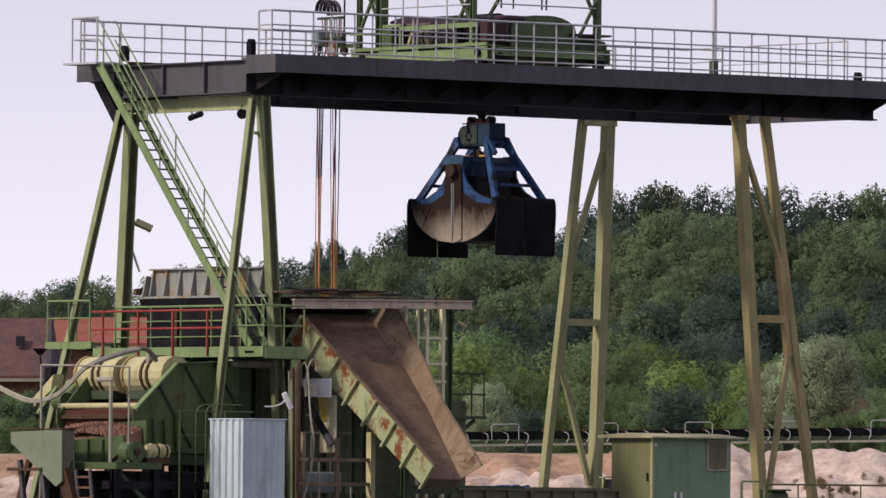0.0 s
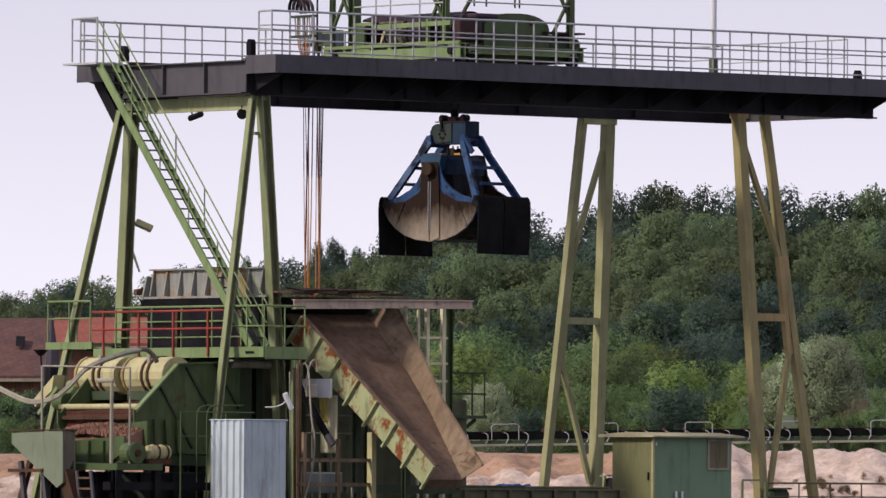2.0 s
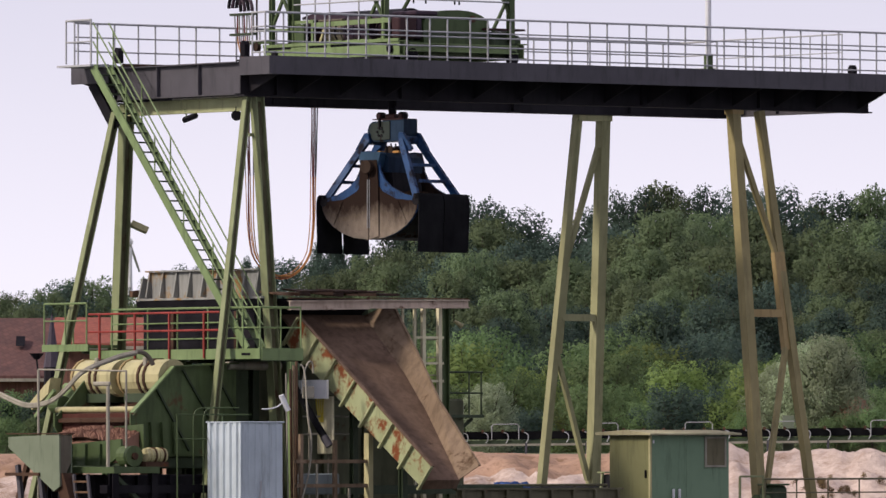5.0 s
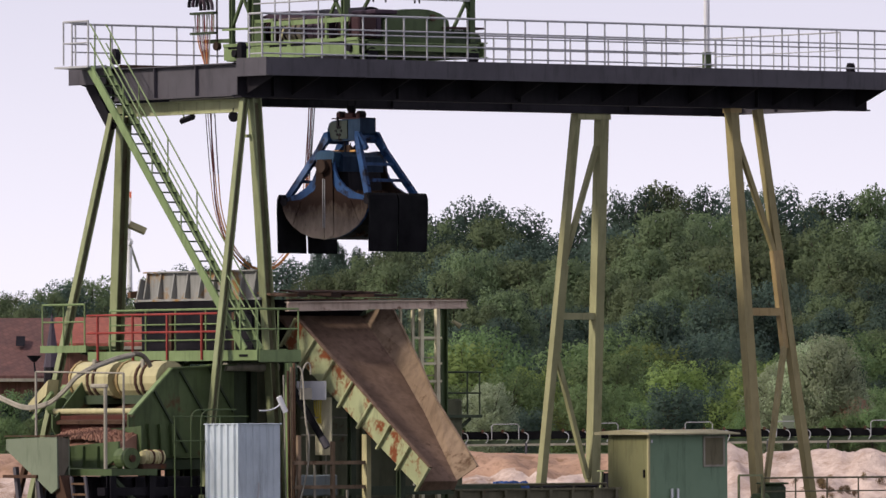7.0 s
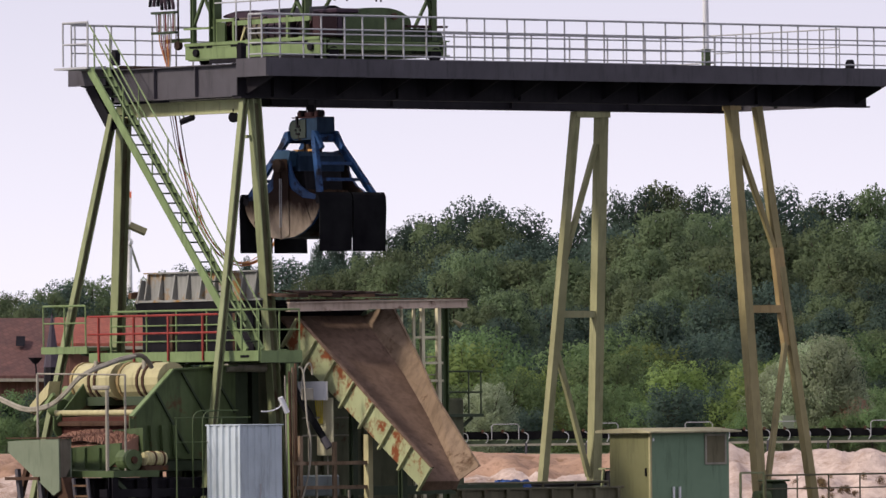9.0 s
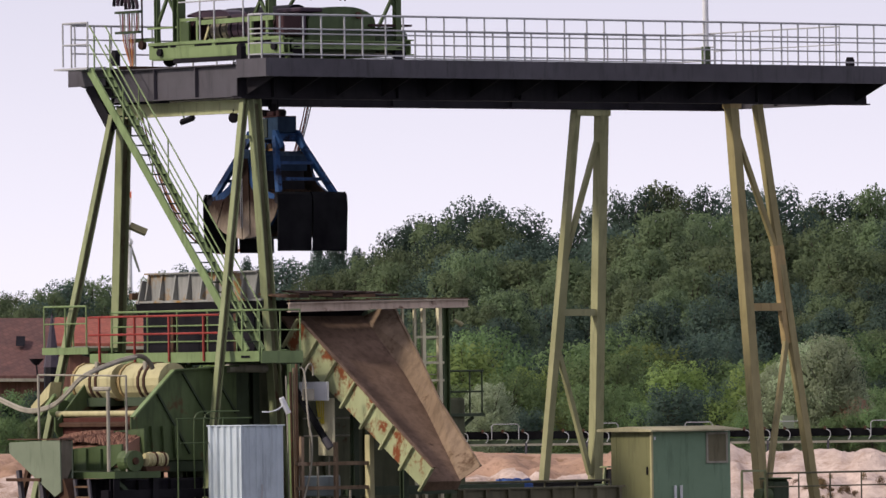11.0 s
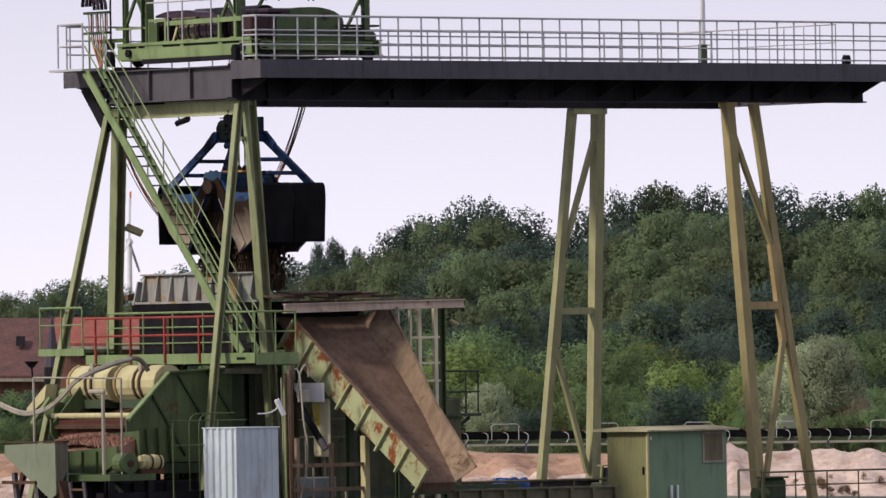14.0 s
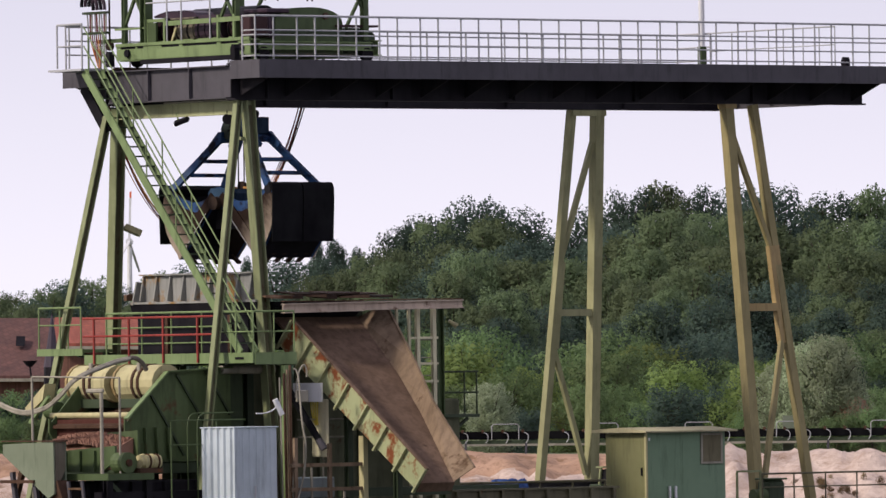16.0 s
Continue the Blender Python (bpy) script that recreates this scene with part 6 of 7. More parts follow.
def conveyor():
    """Belt conveyor on the bank, climbing gently to the right."""
    d0, z0 = 306.0, 2.46
    th = still("belt_conveyor", shore(2, d0, 2.0), "long black belt conveyor on low trestles along the bank", "conveyor")

    def C(s, dd, z):
        return shore(s, d0 + dd, z + (0.067 + 0.0107 * s if z > 2.1 else 0.0))
    s0, s1 = -1.5, 16.5
    side = AHEAD
    part("belt", shape([C(s0, -0.45, z0 - 0.08), C(s1, -0.45, z0 - 0.08), C(s1, 0.4, z0 - 0.08), C(s0, 0.4, z0 - 0.08), C(s0, -0.5, z0 + 0.17), C(s1, -0.5, z0 + 0.17), C(s1, 0.5, z0 + 0.17), C(s0, 0.5, z0 + 0.17)]), RUBBER, th, "black rubber belt")
    part("stringer", bar(B(), C(s0, -0.55, z0 - 0.18), C(s1, -0.55, z0 - 0.18), 0.08, 0.12, side), DARK_GREEN, th)
    part("stringer", bar(B(), C(s0, 0.55, z0 - 0.18), C(s1, 0.55, z0 - 0.18), 0.08, 0.12, side), DARK_GREEN, th)
    part("lower_rail", bar(B(), C(s0, -0.6, 2.20), C(s1, -0.6, 2.20), 0.06, 0.07, side), PALE, th)
    k = 0
    while s0 + 0.3 + k * 0.64 < s1:
        s = s0 + 0.3 + k * 0.64
        part("idler", hose(B(), curve(C(s, -0.62, z0 - 0.2), C(s + 0.12, -0.62, z0 - 0.08), C(s + 0.10, -0.62, z0 + 0.13), C(s - 0.06, -0.6, z0 + 0.13), 6), 0.016, 6), GALV, th, "pale idler bracket")
        part("roller", tube(B(), C(s - 0.1, -0.58, z0 + 0.19), C(s - 0.1, -0.2, z0 + 0.06), 0.05, 8), RUST, th)
        if k % 3 == 0:
            part("trestle", bar(B(), C(s, -0.6, 1.7), C(s, -0.6, z0 - 0.2), 0.07, 0.07, side), GIRDER, th)
        k += 1
    for s in (1.55, 4.7, 7.7, 10.6, 13.6):
        part("guard_hoop", hose(B(), [C(s, -0.66, z0 - 0.1), C(s, -0.66, z0 + 0.34), C(s + 0.06, -0.66, z0 + 0.40), C(s + 0.80, -0.66, z0 + 0.40), C(s + 0.86, -0.66, z0 + 0.34), C(s + 0.86, -0.66, z0 - 0.1)], 0.016, 6), GALV, th, "galvanised guard hoop")
    m = still("soil_mound", shore(16.0, 376, 2.0), "bare pinkish mound of soil in the meadow", "mound")
    part("mound", slab(B(), [(-1.1, 0.0), (-0.75, 1.4), (-0.45, 2.1), (-0.1, 2.35), (0.3, 2.2), (0.6, 1.6), (0.9, 0.8), (1.1, 0.0)], "y", -0.5, 0.5), SOIL, m, at=(0, 0, 0))
    m.children[0].matrix_basis = Matrix.Identity(4)
    bx = still("drive_box", C(10.9, 0.8, 2.0), "small pale green box beside the conveyor", "switch box")
    part("box", shape([C(10.85, 0.6, 2.0), C(11.2, 0.6, 2.0), C(11.2, 0.9, 2.0), C(10.85, 0.9, 2.0), C(10.85, 0.6, 3.05), C(11.2, 0.6, 3.05), C(11.2, 0.9, 3.05), C(10.85, 0.9, 3.05)]), FUNNEL, bx)


def make_tiles(name, a, b):
    m, n, l, s = material(name, 0.85)
    co = place(n, l)
    c = blend(n, l, spots(n, l, co, 1.2, 0.35, 0.65), a, b)
    w = n.new("ShaderNodeTexBrick")
    w.inputs["Scale"].default_value = 1.0
    w.inputs["Brick Width"].default_value, w.inputs["Row Height"].default_value, w.inputs["Mortar Size"].default_value = 0.3, 0.3, 0.03
    l.new(co, w.inputs["Vector"])
    x = n.new("ShaderNodeMix")
    x.data_type = "RGBA"
    x.blend_type = "MULTIPLY"
    x.inputs[0].default_value = 0.35
    l.new(c, x.inputs[6])
    l.new(w.outputs["Color"], x.inputs[7])
    l.new(x.outputs[2], s.inputs["Base Color"])
    bumped(n, l, s, spots(n, l, co, 8.0, 0.2, 0.8), 0.4, 0.03)
    return m


def houses():
    roofm = make_tiles("red_roof_tiles", (0.085, 0.038, 0.036), (0.135, 0.058, 0.05))
    brick = make_tiles("brick_wall", (0.17, 0.075, 0.055), (0.24, 0.11, 0.08))
    orange = make_tiles("orange_roof_tiles", (0.25, 0.062, 0.042), (0.31, 0.085, 0.055))

    def house(s0, s1, d, eave, ridge, roof_mat, label, depth=9):
        th = still("house", shore((s0 + s1) / 2, d, 2.0), label, "house", "houses behind the lake")

        def H(s, dd, z):
            return shore(s, d + dd, z)
        part("wall", shape([H(s0, 0, 1.8), H(s1, 0, 1.8), H(s1, depth, 1.8), H(s0, depth, 1.8), H(s0, 0, eave), H(s1, 0, eave), H(s1, depth, eave), H(s0, depth, eave)]), brick, th, "dark red brick wall")
        mid = depth / 2
        for e, f in ((-0.5, 1), (depth + 0.5, -1)):
            part("roof", shape([H(s0 - 0.3, e, eave - 0.2), H(s1 + 0.3, e, eave - 0.2), H(s1 + 0.3, mid, ridge), H(s0 - 0.3, mid, ridge),
                                H(s0 - 0.3, e, eave - 0.05), H(s1 + 0.3, e, eave - 0.05), H(s1 + 0.3, mid, ridge + 0.15), H(s0 - 0.3, mid, ridge + 0.15)]), roof_mat, th, "tiled roof")
        part("gutter", bar(B(), H(s0 - 0.3, -0.6, eave - 0.25), H(s1 + 0.3, -0.6, eave - 0.25), 0.12, 0.14, AHEAD), PALE, th)
        for k in range(3):
            s = s0 + (s1 - s0) * (0.2 + 0.3 * k)
            w = part("window", shape([H(s, -0.06, 3.4), H(s + 0.9, -0.06, 3.4), H(s + 0.9, 0.05, 3.4), H(s, 0.05, 3.4), H(s, -0.06, 4.6), H(s + 0.9, -0.06, 4.6), H(s + 0.9, 0.05, 4.6), H(s, 0.05, 4.6)]), PALE, th, "pale framed window")
            part("pane", shape([H(s + 0.08, -0.08, 3.48), H(s + 0.82, -0.08, 3.48), H(s + 0.82, -0.065, 3.48), H(s + 0.08, -0.065, 3.48), H(s + 0.08, -0.08, 4.52), H(s + 0.82, -0.08, 4.52), H(s + 0.82, -0.065, 4.52), H(s + 0.08, -0.065, 4.52)]), RUBBER, w)
        return th
    t = house(-28.0, -17.6, 430, 5.75, 8.2, roofm, "red brick house with dark red tiled roof")
    part("skylight", shape([shore(-19.2, 431.6, 7.05), shore(-18.8, 431.6, 7.05), shore(-18.8, 431.75, 7.05), shore(-19.2, 431.75, 7.05), shore(-19.2, 432.2, 7.5), shore(-18.8, 432.2, 7.5), shore(-18.8, 432.4, 7.5), shore(-19.2, 432.4, 7.5)]), BLACK, t, "dark skylight")
    house(-16.6, -12.7, 415, 7.0, 7.98, orange, "house with bright orange-red roof", 7)
    sp = still("spire", shore(-16.45, 404, 2.0), "slender dark slate spire beside the house", "spire")
    part("tower", tube(B(), shore(-16.45, 404, 1.8), shore(-16.45, 404, 5.8), 0.34, 8), BLACK, sp)
    part("roof", tube(B(), shore(-16.45, 404, 5.8), shore(-16.45, 404, 8.05), 0.36, 8, 0.02), SLATE, sp, "dark slate spire roof")


def turbine():
    d, px = 2400.0, -555.0
    k = d / 17000.0
    s = px * k
    th = still("wind_turbine", shore(s, d, 8), "distant white wind turbine with red blade tip", "wind turbine")
    z = lambda y: 1.53 + (830 - y) * k
    hub = shore(s, d - 2, z(428))
    part("tower", tube(B(), shore(s + 0.4, d, 7.5), shore(s, d, z(430)), 1.0, 12, 0.6), WHITE, th, "white tapered tower")
    part("nacelle", tube(B(), hub, shore(s, d + 3, z(428)), 0.9, 10), WHITE, th)
    for a, red in ((0.10, True), (0.10 + 2.094, False), (0.10 + 4.189, False)):
        u = RIGHT * math.sin(a) * 0.22 + AHEAD * math.sin(a) * 0.97 + Vector((0, 0, 1)) * math.cos(a)
        part("blade", bar(B(), hub, hub + u * 11.0, 0.6, 0.25, RIGHT), WHITE, th, "white blade")
        part("blade_tip", bar(B(), hub + u * 11.0, hub + u * 12.6, 0.5, 0.2, RIGHT), RED_ORANGE if red else WHITE, th)


SLATE = paint("dark_slate", (0.05, 0.04, 0.055), 0.0, 0.3, 0.6)


# ---- woods ----
def make_leaf(name, dark, light):
    m, n, l, b = material(name, 0.75)
    b.inputs["Specular IOR Level"].default_value = 0.2
    info = n.new("ShaderNodeObjectInfo")
    geo = n.new("ShaderNodeNewGeometry")
    c = blend(n, l, geo.outputs["Random Per Island"], dark, light)
    co = place(n, l)
    c = blend(n, l, spots(n, l, co, 0.7, 0.30, 0.70, 3.0, 0.5), tuple(v * 0.88 for v in dark), c)
    h = n.new("ShaderNodeHueSaturation")
    for name_, lo, hi in (("Value", 0.7, 1.4), ("Hue", 0.485, 0.515)):
        r = n.new("ShaderNodeMapRange")
        r.inputs[3].default_value, r.inputs[4].default_value = lo, hi
        l.new(info.outputs["Random"], r.inputs[0])
        l.new(r.outputs[0], h.inputs[name_])
    l.new(c, h.inputs["Color"])
    l.new(h.outputs[0], b.inputs["Base Color"])
    t = n.new("ShaderNodeBsdfTranslucent")
    l.new(h.outputs[0], t.inputs[0])
    mix = n.new("ShaderNodeMixShader")
    mix.inputs[0].default_value = 0.5
    l.new(b.outputs[0], mix.inputs[1])
    l.new(t.outputs[0], mix.inputs[2])
    l.new(mix.outputs[0], n["Material Output"].inputs[0])
    return m


def make_tree(name, height, width, leaf, bark, seed, count=4200, size=0.26, low=0.12, lobes_n=26):
    """Trunk with limbs; a crown of leaf sprays set on many uneven lobes."""
    rnd = random.Random(seed)
    th = new(name)
    bm = B()
    tube(bm, (0, 0, -0.5), (0.1, 0, height * 0.55), 0.022 * height, 8, 0.01 * height)
    lobes = []
    for k in range(lobes_n):
        f = (k + 0.5) / lobes_n
        z = height * (low + (0.95 - low) * f ** 0.9)
        a = k * 2.4 + rnd.uniform(-0.5, 0.5)
        reach = width * 0.5 * math.sin(math.pi * (0.2 + 0.72 * f)) ** 0.7 * rnd.uniform(0.3, 0.95)
        r = width * rnd.uniform(0.07, 0.135) * (1.08 - 0.3 * f)
        p = Vector((math.cos(a) * reach, math.sin(a) * reach, z - r * 0.8))
        lobes.append((p, r))
        if k % 2 == 0:
            tube(bm, (0.05, 0, height * (0.15 + 0.38 * f)), p, 0.007 * height, 5, 0.003 * height)
    me = bpy.data.meshes.new("trunk")
    bm.to_mesh(me)
    bm.free()
    me.materials.append(bark)
    t = new("trunk", me)
    t.parent = th
    verts, faces, norms = [], [], []
    total = sum(r * r for _, r in lobes)
    heart = Vector((0, 0, height * 0.5))
    for p, r in lobes:
        for _ in range(int(count * r * r / total)):
            d = Vector((rnd.gauss(0, 1), rnd.gauss(0, 1), rnd.gauss(0.3, 1))).normalized()
            q = p + Vector((d.x, d.y, d.z * 1.05)) * r * min(1.2, abs(rnd.gauss(0.86, 0.17)))
            w = size * rnd.uniform(0.6, 1.4)
            s = (d.orthogonal().normalized() + Vector((rnd.uniform(-1, 1), rnd.uniform(-1, 1), rnd.uniform(-1, 1))) * 0.7).normalized()
            o = d.cross(s).normalized()
            n0 = len(verts)
            verts += [q - s * w * 0.5, q + s * w * 0.5, q + o * w * 0.8 + d * w * 0.3]
            faces.append((n0, n0 + 1, n0 + 2))
            puff = (d * 0.75 + Vector((rnd.uniform(-1, 1), rnd.uniform(-1, 1), rnd.uniform(-1, 1))) * 0.15 + (q - heart).normalized() * 0.6).normalized()
            norms += [tuple(puff)] * 3
    for _ in range(count // 6):
        d = Vector((rnd.gauss(0, 1), rnd.gauss(0, 1), rnd.gauss(0, 1))).normalized()
        q = heart + Vector((d.x * width * 0.33, d.y * width * 0.33, d.z * height * 0.36 + height * 0.06)) * rnd.uniform(0.5, 1.0)
        w = size * rnd.uniform(1.2, 2.0)
        s = d.orthogonal().normalized()
        o = d.cross(s)
        n0 = len(verts)
        verts += [q - s * w * 0.5, q + s * w * 0.5, q + o * w * 0.8]
        faces.append((n0, n0 + 1, n0 + 2))
        norms += [tuple(d)] * 3
    me = bpy.data.meshes.new("crown")
    me.from_pydata([tuple(v) for v in verts], [], faces)
    me.polygons.foreach_set("use_smooth", [True] * len(me.polygons))
    me.normals_split_custom_set_from_vertices(norms)
    me.materials.append(leaf)
    c = new("crown", me)
    c.parent = th
    return th


# Bearing and apparent height of the wood's top edge.
SKYLINE = [(-40, 540), (20, 535), (55, 560), (80, 530), (130, 508), (180, 508), (240, 482), (300, 478), (430, 468), (500, 470), (545, 440), (600, 445),
           (680, 445), (720, 412), (760, 380), (850, 352), (900, 370), (940, 398), (1000, 398), (1050, 385), (1100, 352), (1150, 332), (1250, 338),
           (1300, 350), (1340, 335), (1400, 362), (1440, 372), (1500, 350), (1610, 330)]


def top_at(b):
    b = max(-40, min(1609, b))
    for (p, y), (q, w) in zip(SKYLINE, SKYLINE[1:]):
        if p <= b <= q:
            return y + (w - y) * (b - p) / (q - p)
    return 400


def woods():
    bark, _, _, bb = material("bark", 0.9)
    bb.inputs["Base Color"].default_value = (0.05, 0.04, 0.03, 1)
    # dark leaves tinted blue: distance haze and bluish shadow mixed into the colour
    dark_l = make_leaf("hazed_oak_leaves", (0.058, 0.090, 0.072), (0.074, 0.112, 0.080))
    mid_l = make_leaf("beech_leaves", (0.122, 0.164, 0.088), (0.152, 0.198, 0.100))
    low_l = make_leaf("hazel_leaves", (0.116, 0.172, 0.076), (0.150, 0.214, 0.088))
    yel_l = make_leaf("yellow_leaves", (0.160, 0.214, 0.070), (0.200, 0.256, 0.080))
    wil_l = make_leaf("willow_leaves", (0.31, 0.37, 0.235), (0.37, 0.43, 0.285))
    dry_l = make_leaf("dry_weed_leaves", (0.17, 0.12, 0.065), (0.26, 0.18, 0.09))
    specs = (("broadleaf_tree", 10, 7.6, dark_l, 1, "dense dark green broadleaf tree in the wood", "tree"),
             ("broadleaf_tree", 10, 6.2, dark_l, 2, "slim dark green broadleaf tree in the wood", "tree"),
             ("broadleaf_tree", 10, 7.2, mid_l, 3, "bright green broadleaf tree in the wood", "tree"),
             ("broadleaf_tree", 10, 5.8, mid_l, 4, "tall green broadleaf tree in the wood", "tree"),
             ("broadleaf_tree", 10, 6.6, mid_l, 9, "spreading green broadleaf tree in the wood", "tree"),
             ("shrub", 4, 4.6, low_l, 5, "low green shrub at the wood's edge", "shrub"),
             ("shrub", 4, 4.2, yel_l, 6, "yellow-green shrub at the wood's edge", "shrub"),
             ("shrub", 4, 4.0, dark_l, 8, "dark green shrub at the wood's edge", "shrub"),
             ("weed_clump", 1, 1.1, dry_l, 12, "dry brown weeds growing on the sand bank", "weeds"),
             ("willow_tree", 6, 5.5, wil_l, 7, "pale grey-green willow by the shore", "tree"))
    kinds, own = [], []
    for name, h, w, leaf, seed, label, cat in specs:
        ob = make_tree(name, h, w, leaf, bark, seed, 17500 if h > 5 else 6500 if h > 1 else 700, 0.15 if h > 6 else 0.10 if h > 1 else 0.06, 0.06 if h > 5 else 0.03, 120 if h > 5 else 60)
        kinds.append(tagged(ob, label, cat, "woodland behind the lake"))
        own.append(h)
    rnd = random.Random(11)
    used = set()

    def plant(k, bearing, d, top, slim=1.0):
        s = (bearing - 784) / 17000 * d
        z0 = 2.0 if d < 400 else 2.2 + max(0, d - 480) * 0.024
        h = max(1.5, 1.53 + (830 - top) / 17000 * d - z0)
        f = h / own[k] / 0.92
        w = min(f, 1.15) * rnd.uniform(0.8, 1.1) if own[k] == 10 else f * rnd.uniform(0.9, 1.2)
        m = Matrix.Translation(shore(s, d, z0)) @ Matrix.Rotation(rnd.uniform(0, 6.28), 4, "Z")
        if k in used:
            ob = copy_thing(kinds[k], m)
        else:
            ob = kinds[k]
            ob.matrix_basis = m
            used.add(k)
        ob.scale = (w * slim, w * slim, f)
    for d, step, drop, mix in ((640, 72, 0, (0, 0, 1, 3)), (605, 84, 45, (2, 3, 4, 0)), (570, 84, 95, (2, 4, 3, 0)), (535, 84, 145, (0, 1, 0, 4)), (500, 84, 195, (0, 1, 1))):
        b = -60 + rnd.uniform(0, 40)
        while b < 1640:
            y = top_at(b) + drop + rnd.uniform(-6, 24)
            if y < 690:
                plant(rnd.choice(mix), b, d + rnd.uniform(-14, 14), y)
            b += step * rnd.uniform(0.7, 1.25)
    for d, step, y0 in ((440, 52, 630), (415, 48, 680), (395, 46, 722)):
        b = 330
        while b < 1620:
            plant(rnd.choice((5, 7, 6, 7, 5)), b, d + rnd.uniform(-8, 8), y0 + rnd.uniform(-40, 25))
            b += step * rnd.uniform(0.7, 1.3)
    for d, step, y0 in ((398, 50, 705), (380, 46, 750)):
        b = -40
        while b < 340:
            plant(rnd.choice((5, 7, 7)), b, d + rnd.uniform(-5, 5), y0 + rnd.uniform(-12, 20))
            b += step * rnd.uniform(0.7, 1.3)
    for b, y in ((562, 436), (590, 430), (604, 442), (632, 446), (436, 462), (722, 405)):
        plant(1, b, 655, y, 0.32)
    # bright trees that stand out on the hillside
    for b, y, d in ((770, 400, 612), (700, 448, 600), (800, 440, 585), (875, 396, 618), (870, 462, 566), (935, 470, 562), (1120, 425, 600), (1205, 405, 606),
                    (1262, 440, 592), (1150, 505, 512), (1185, 520, 508), (1135, 560, 492), (1545, 455, 560), (1505, 492, 545), (1468, 530, 520), (1430, 562, 500),
                    (1530, 540, 505), (1560, 590, 480), (830, 452, 562), (802, 486, 545), (965, 500, 540), (892, 520, 520), (850, 545, 500), (1010, 470, 560)):
        plant(rnd.choice((2, 4, 3)), b, d, y)
    for k, b, y, d in ((6, 825, 612, 408), (5, 852, 588, 416), (6, 945, 652, 404), (5, 905, 660, 402), (6, 1150, 614, 430), (6, 1198, 642, 405), (5, 1120, 625, 425),
                       (5, 1022, 612, 425), (6, 1345, 645, 405), (7, 1290, 584, 450), (7, 1255, 600, 446), (5, 1080, 630, 410),
                       (5, 1500, 734, 371), (5, 1545, 724, 371), (5, 1470, 738, 371), (5, 1572, 720, 372)):
        plant(k, b, d, y)
    plant(9, 1468, 376, 600)
    plant(9, 1438, 377, 612)
    plant(9, 1385, 378, 648)
    plant(9, 868, 385, 682)
    for b, y, d in ((15, 526, 540), (48, 546, 520), (82, 522, 545), (112, 506, 560), (152, 500, 565), (62, 538, 530), (-20, 532, 530)):
        plant(rnd.choice((0, 4, 1)), b, d, y)
    # weeds on the bank
    for k in range(44):
        s_, d_ = 11.7 + rnd.gauss(0, 0.5), 284.5 + 5.0 * rnd.random()
        ob = copy_thing(kinds[8], Matrix.Translation(shore(s_, d_, bank(s_, d_) - 0.02))) if k else kinds[8]
        ob.matrix_basis = Matrix.Translation(shore(s_, d_, bank(s_, d_) - 0.02)) @ Matrix.Rotation(rnd.uniform(0, 6.28), 4, "Z")
        ob.scale = (rnd.uniform(0.14, 0.34),) * 2 + (rnd.uniform(0.12, 0.32),)


pontoon()
bridge()
bridge_railings()
stair()
hopper()
grizzly()
deck()
platform()
deck_railings()
chute()
screen()
feeder()
funnel()
ladder()
pipes()
cabinet()
hut()
under_chute()
cage_tower()
lamps()
deck_gear()
ground()
lake()
conveyor()
houses()
turbine()
woods()
CRAB_OB = crab()
GRAB_OB, BLOCK, ARMS, SHELLS, MATS = grab()
CABLE, CABLE_PIECES = cables()
STREAM = make_stream()


def between(t, values):
    for a, b, p, q in zip(TIMES, TIMES[1:], values, values[1:]):
        if a <= t <= b:
            f = (t - a) / (b - a)
            return [u + (v - u) * f for u, v in zip(p, q)]
    return list(values[-1])


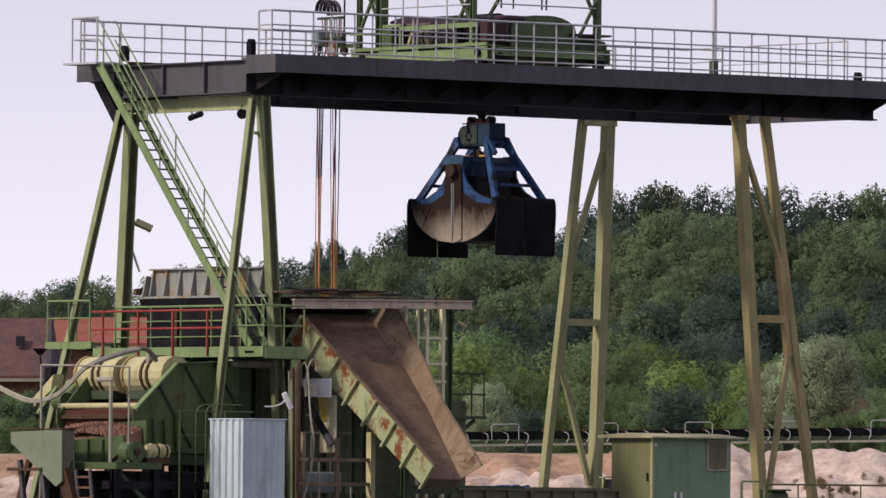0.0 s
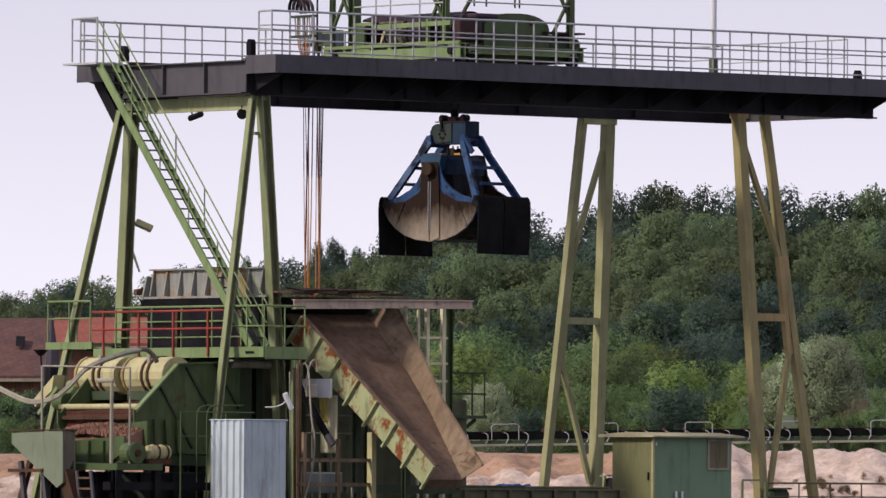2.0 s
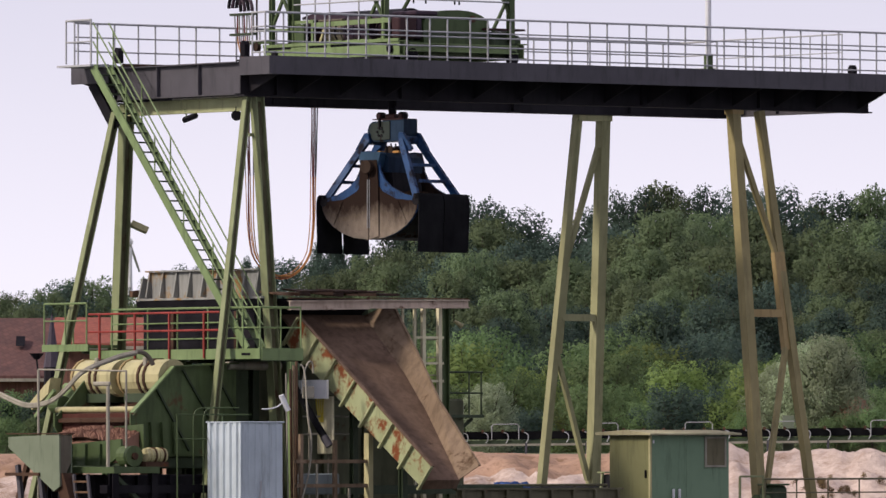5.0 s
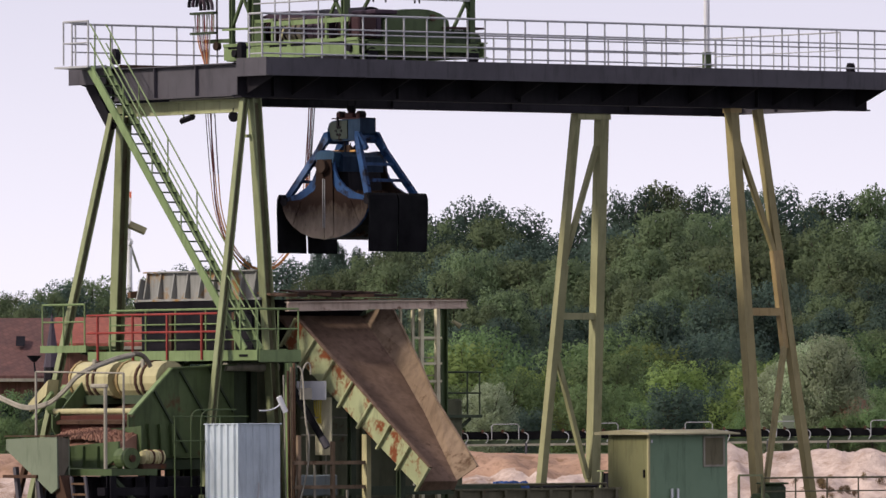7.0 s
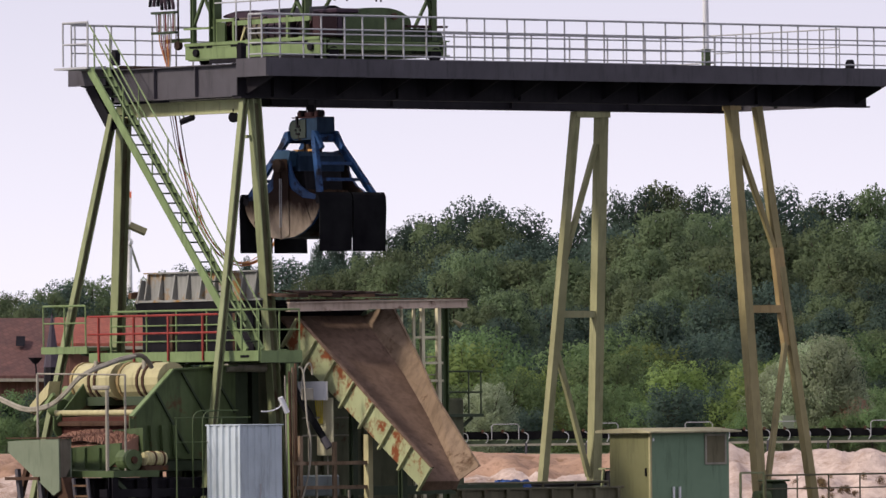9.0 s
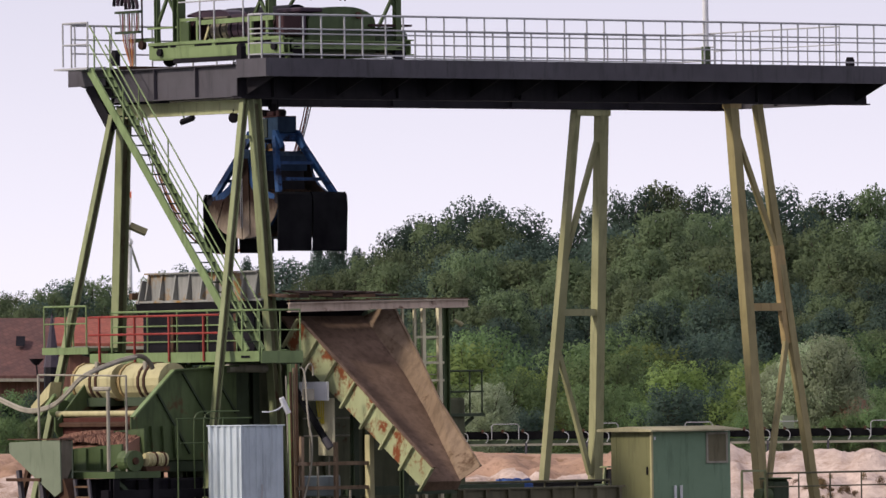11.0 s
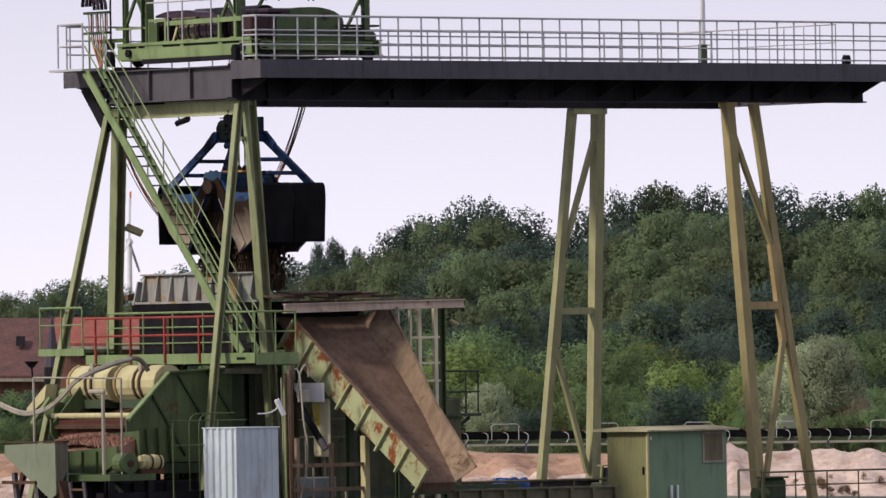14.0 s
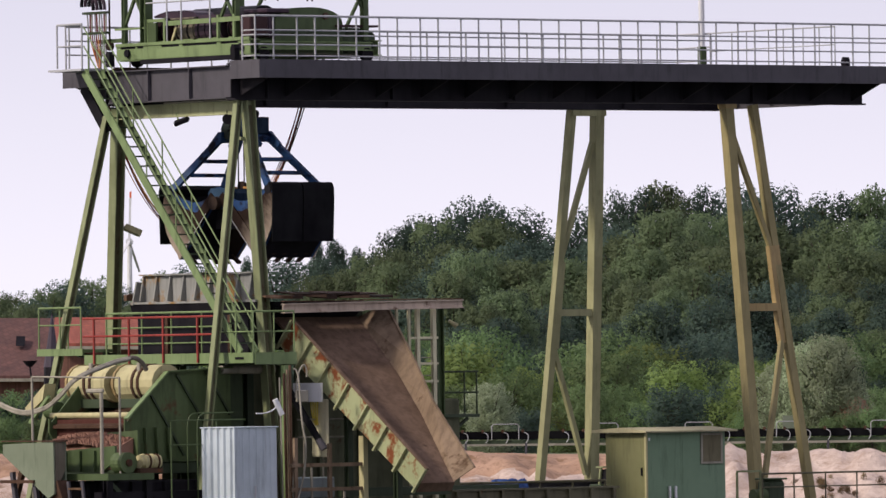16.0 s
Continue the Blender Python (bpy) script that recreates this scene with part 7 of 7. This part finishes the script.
def motions():
    poses = [afloat(row) for row in FLOAT]
    for ob, m in RIDERS:
        walk(ob, [(t, p @ m) for t, p in zip(TIMES, poses)])
    walk(CRAB_OB, [(t, p @ Matrix.Translation((x, 3.7, 11.85))) for t, p, x in zip(TIMES, poses, CRAB)])
    walk(GRAB_OB, [(t, p @ Matrix.Translation((x, 3.7, 10.48)) @ Matrix.Rotation(radians(r), 4, "Z")) for t, p, x, r in zip(TIMES, poses, GRAB, TURN)])
    links = [linkage(o) for o in OPEN]
    lean0 = links[0][1]
    walk(BLOCK, [(t, Matrix.Translation((0, 0, l[0]))) for t, l in zip(TIMES, links)])
    for ob, s in zip(ARMS, (1, -1)):
        walk(ob, [(t, Matrix.Translation((0, s * NECK[0], NECK[1])) @ Matrix.Rotation(s * (l[1] - lean0), 4, "X")) for t, l in zip(TIMES, links)])
    for ob, s in SHELLS:
        walk(ob, [(t, Matrix.Translation((0, s * PIN, l[0])) @ Matrix.Rotation(s * radians(o), 4, "X")) for t, l, o in zip(TIMES, links, OPEN)])
    for ob, s in MATS:
        walk(ob, [(t, Matrix.Translation((0, s * (l[2][0] + 0.1 * o / 42 - 0.1 * math.sin(math.pi * min(1.0, o / 42))), l[2][1] + 0.12))) for t, l, o in zip(TIMES, links, OPEN)])
    # cable loop, link by link, in the cable's own space
    base = origin(CABLE)
    shapes = [hanging(x - 2.46) for x in CRAB]
    for k, ob in enumerate(CABLE_PIECES):
        rows = []
        for t, pts in zip(TIMES, shapes):
            a, b = pts[k], pts[k + 1]
            turn = math.atan2(b.x - a.x, -(b.z - a.z))
            rows.append((t, Matrix.Translation((a + b) / 2 - base) @ Matrix.Rotation(-turn, 4, "Y")))
        walk(ob, rows)
    # clods ride in the grab, drop, and lie in the hopper
    for k, ob in enumerate(STREAM):
        go = 11.95 + 0.22 * k if k < 10 else 14.1 + 0.075 * (k - 10)
        s = 1 if k % 3 == 0 else -1
        at_go = between(go, [[o] for o in OPEN])[0]
        hinge_z = linkage(at_go)[0]
        lip = PIN + 2.04 * math.sin(radians(at_go))
        lip_z = hinge_z - 2.0 * math.cos(radians(at_go))
        rows = []
        for t in sorted(set(TIMES) | {go, go + 0.2, go + 0.4}):
            if t > 16:
                continue
            p = afloat([t] + between(t, [r[1:] for r in FLOAT]))
            x = between(t, [[g] for g in GRAB])[0]
            f = min(1.0, max(0.0, (t - go) / 0.4))
            inside, gone = Vector((x, 3.7 + s * min(0.3, lip * 0.5), 8.05)), Vector((2.4, 3.7 + s * lip * 0.8, 5.2))
            q = inside.lerp(gone, f)
            if 0 < f < 1:
                q.y = gone.y
                q.z = 10.48 + lip_z - 0.5
            rows.append((t, p @ Matrix.Translation(q)))
        walk(ob, rows)


motions()
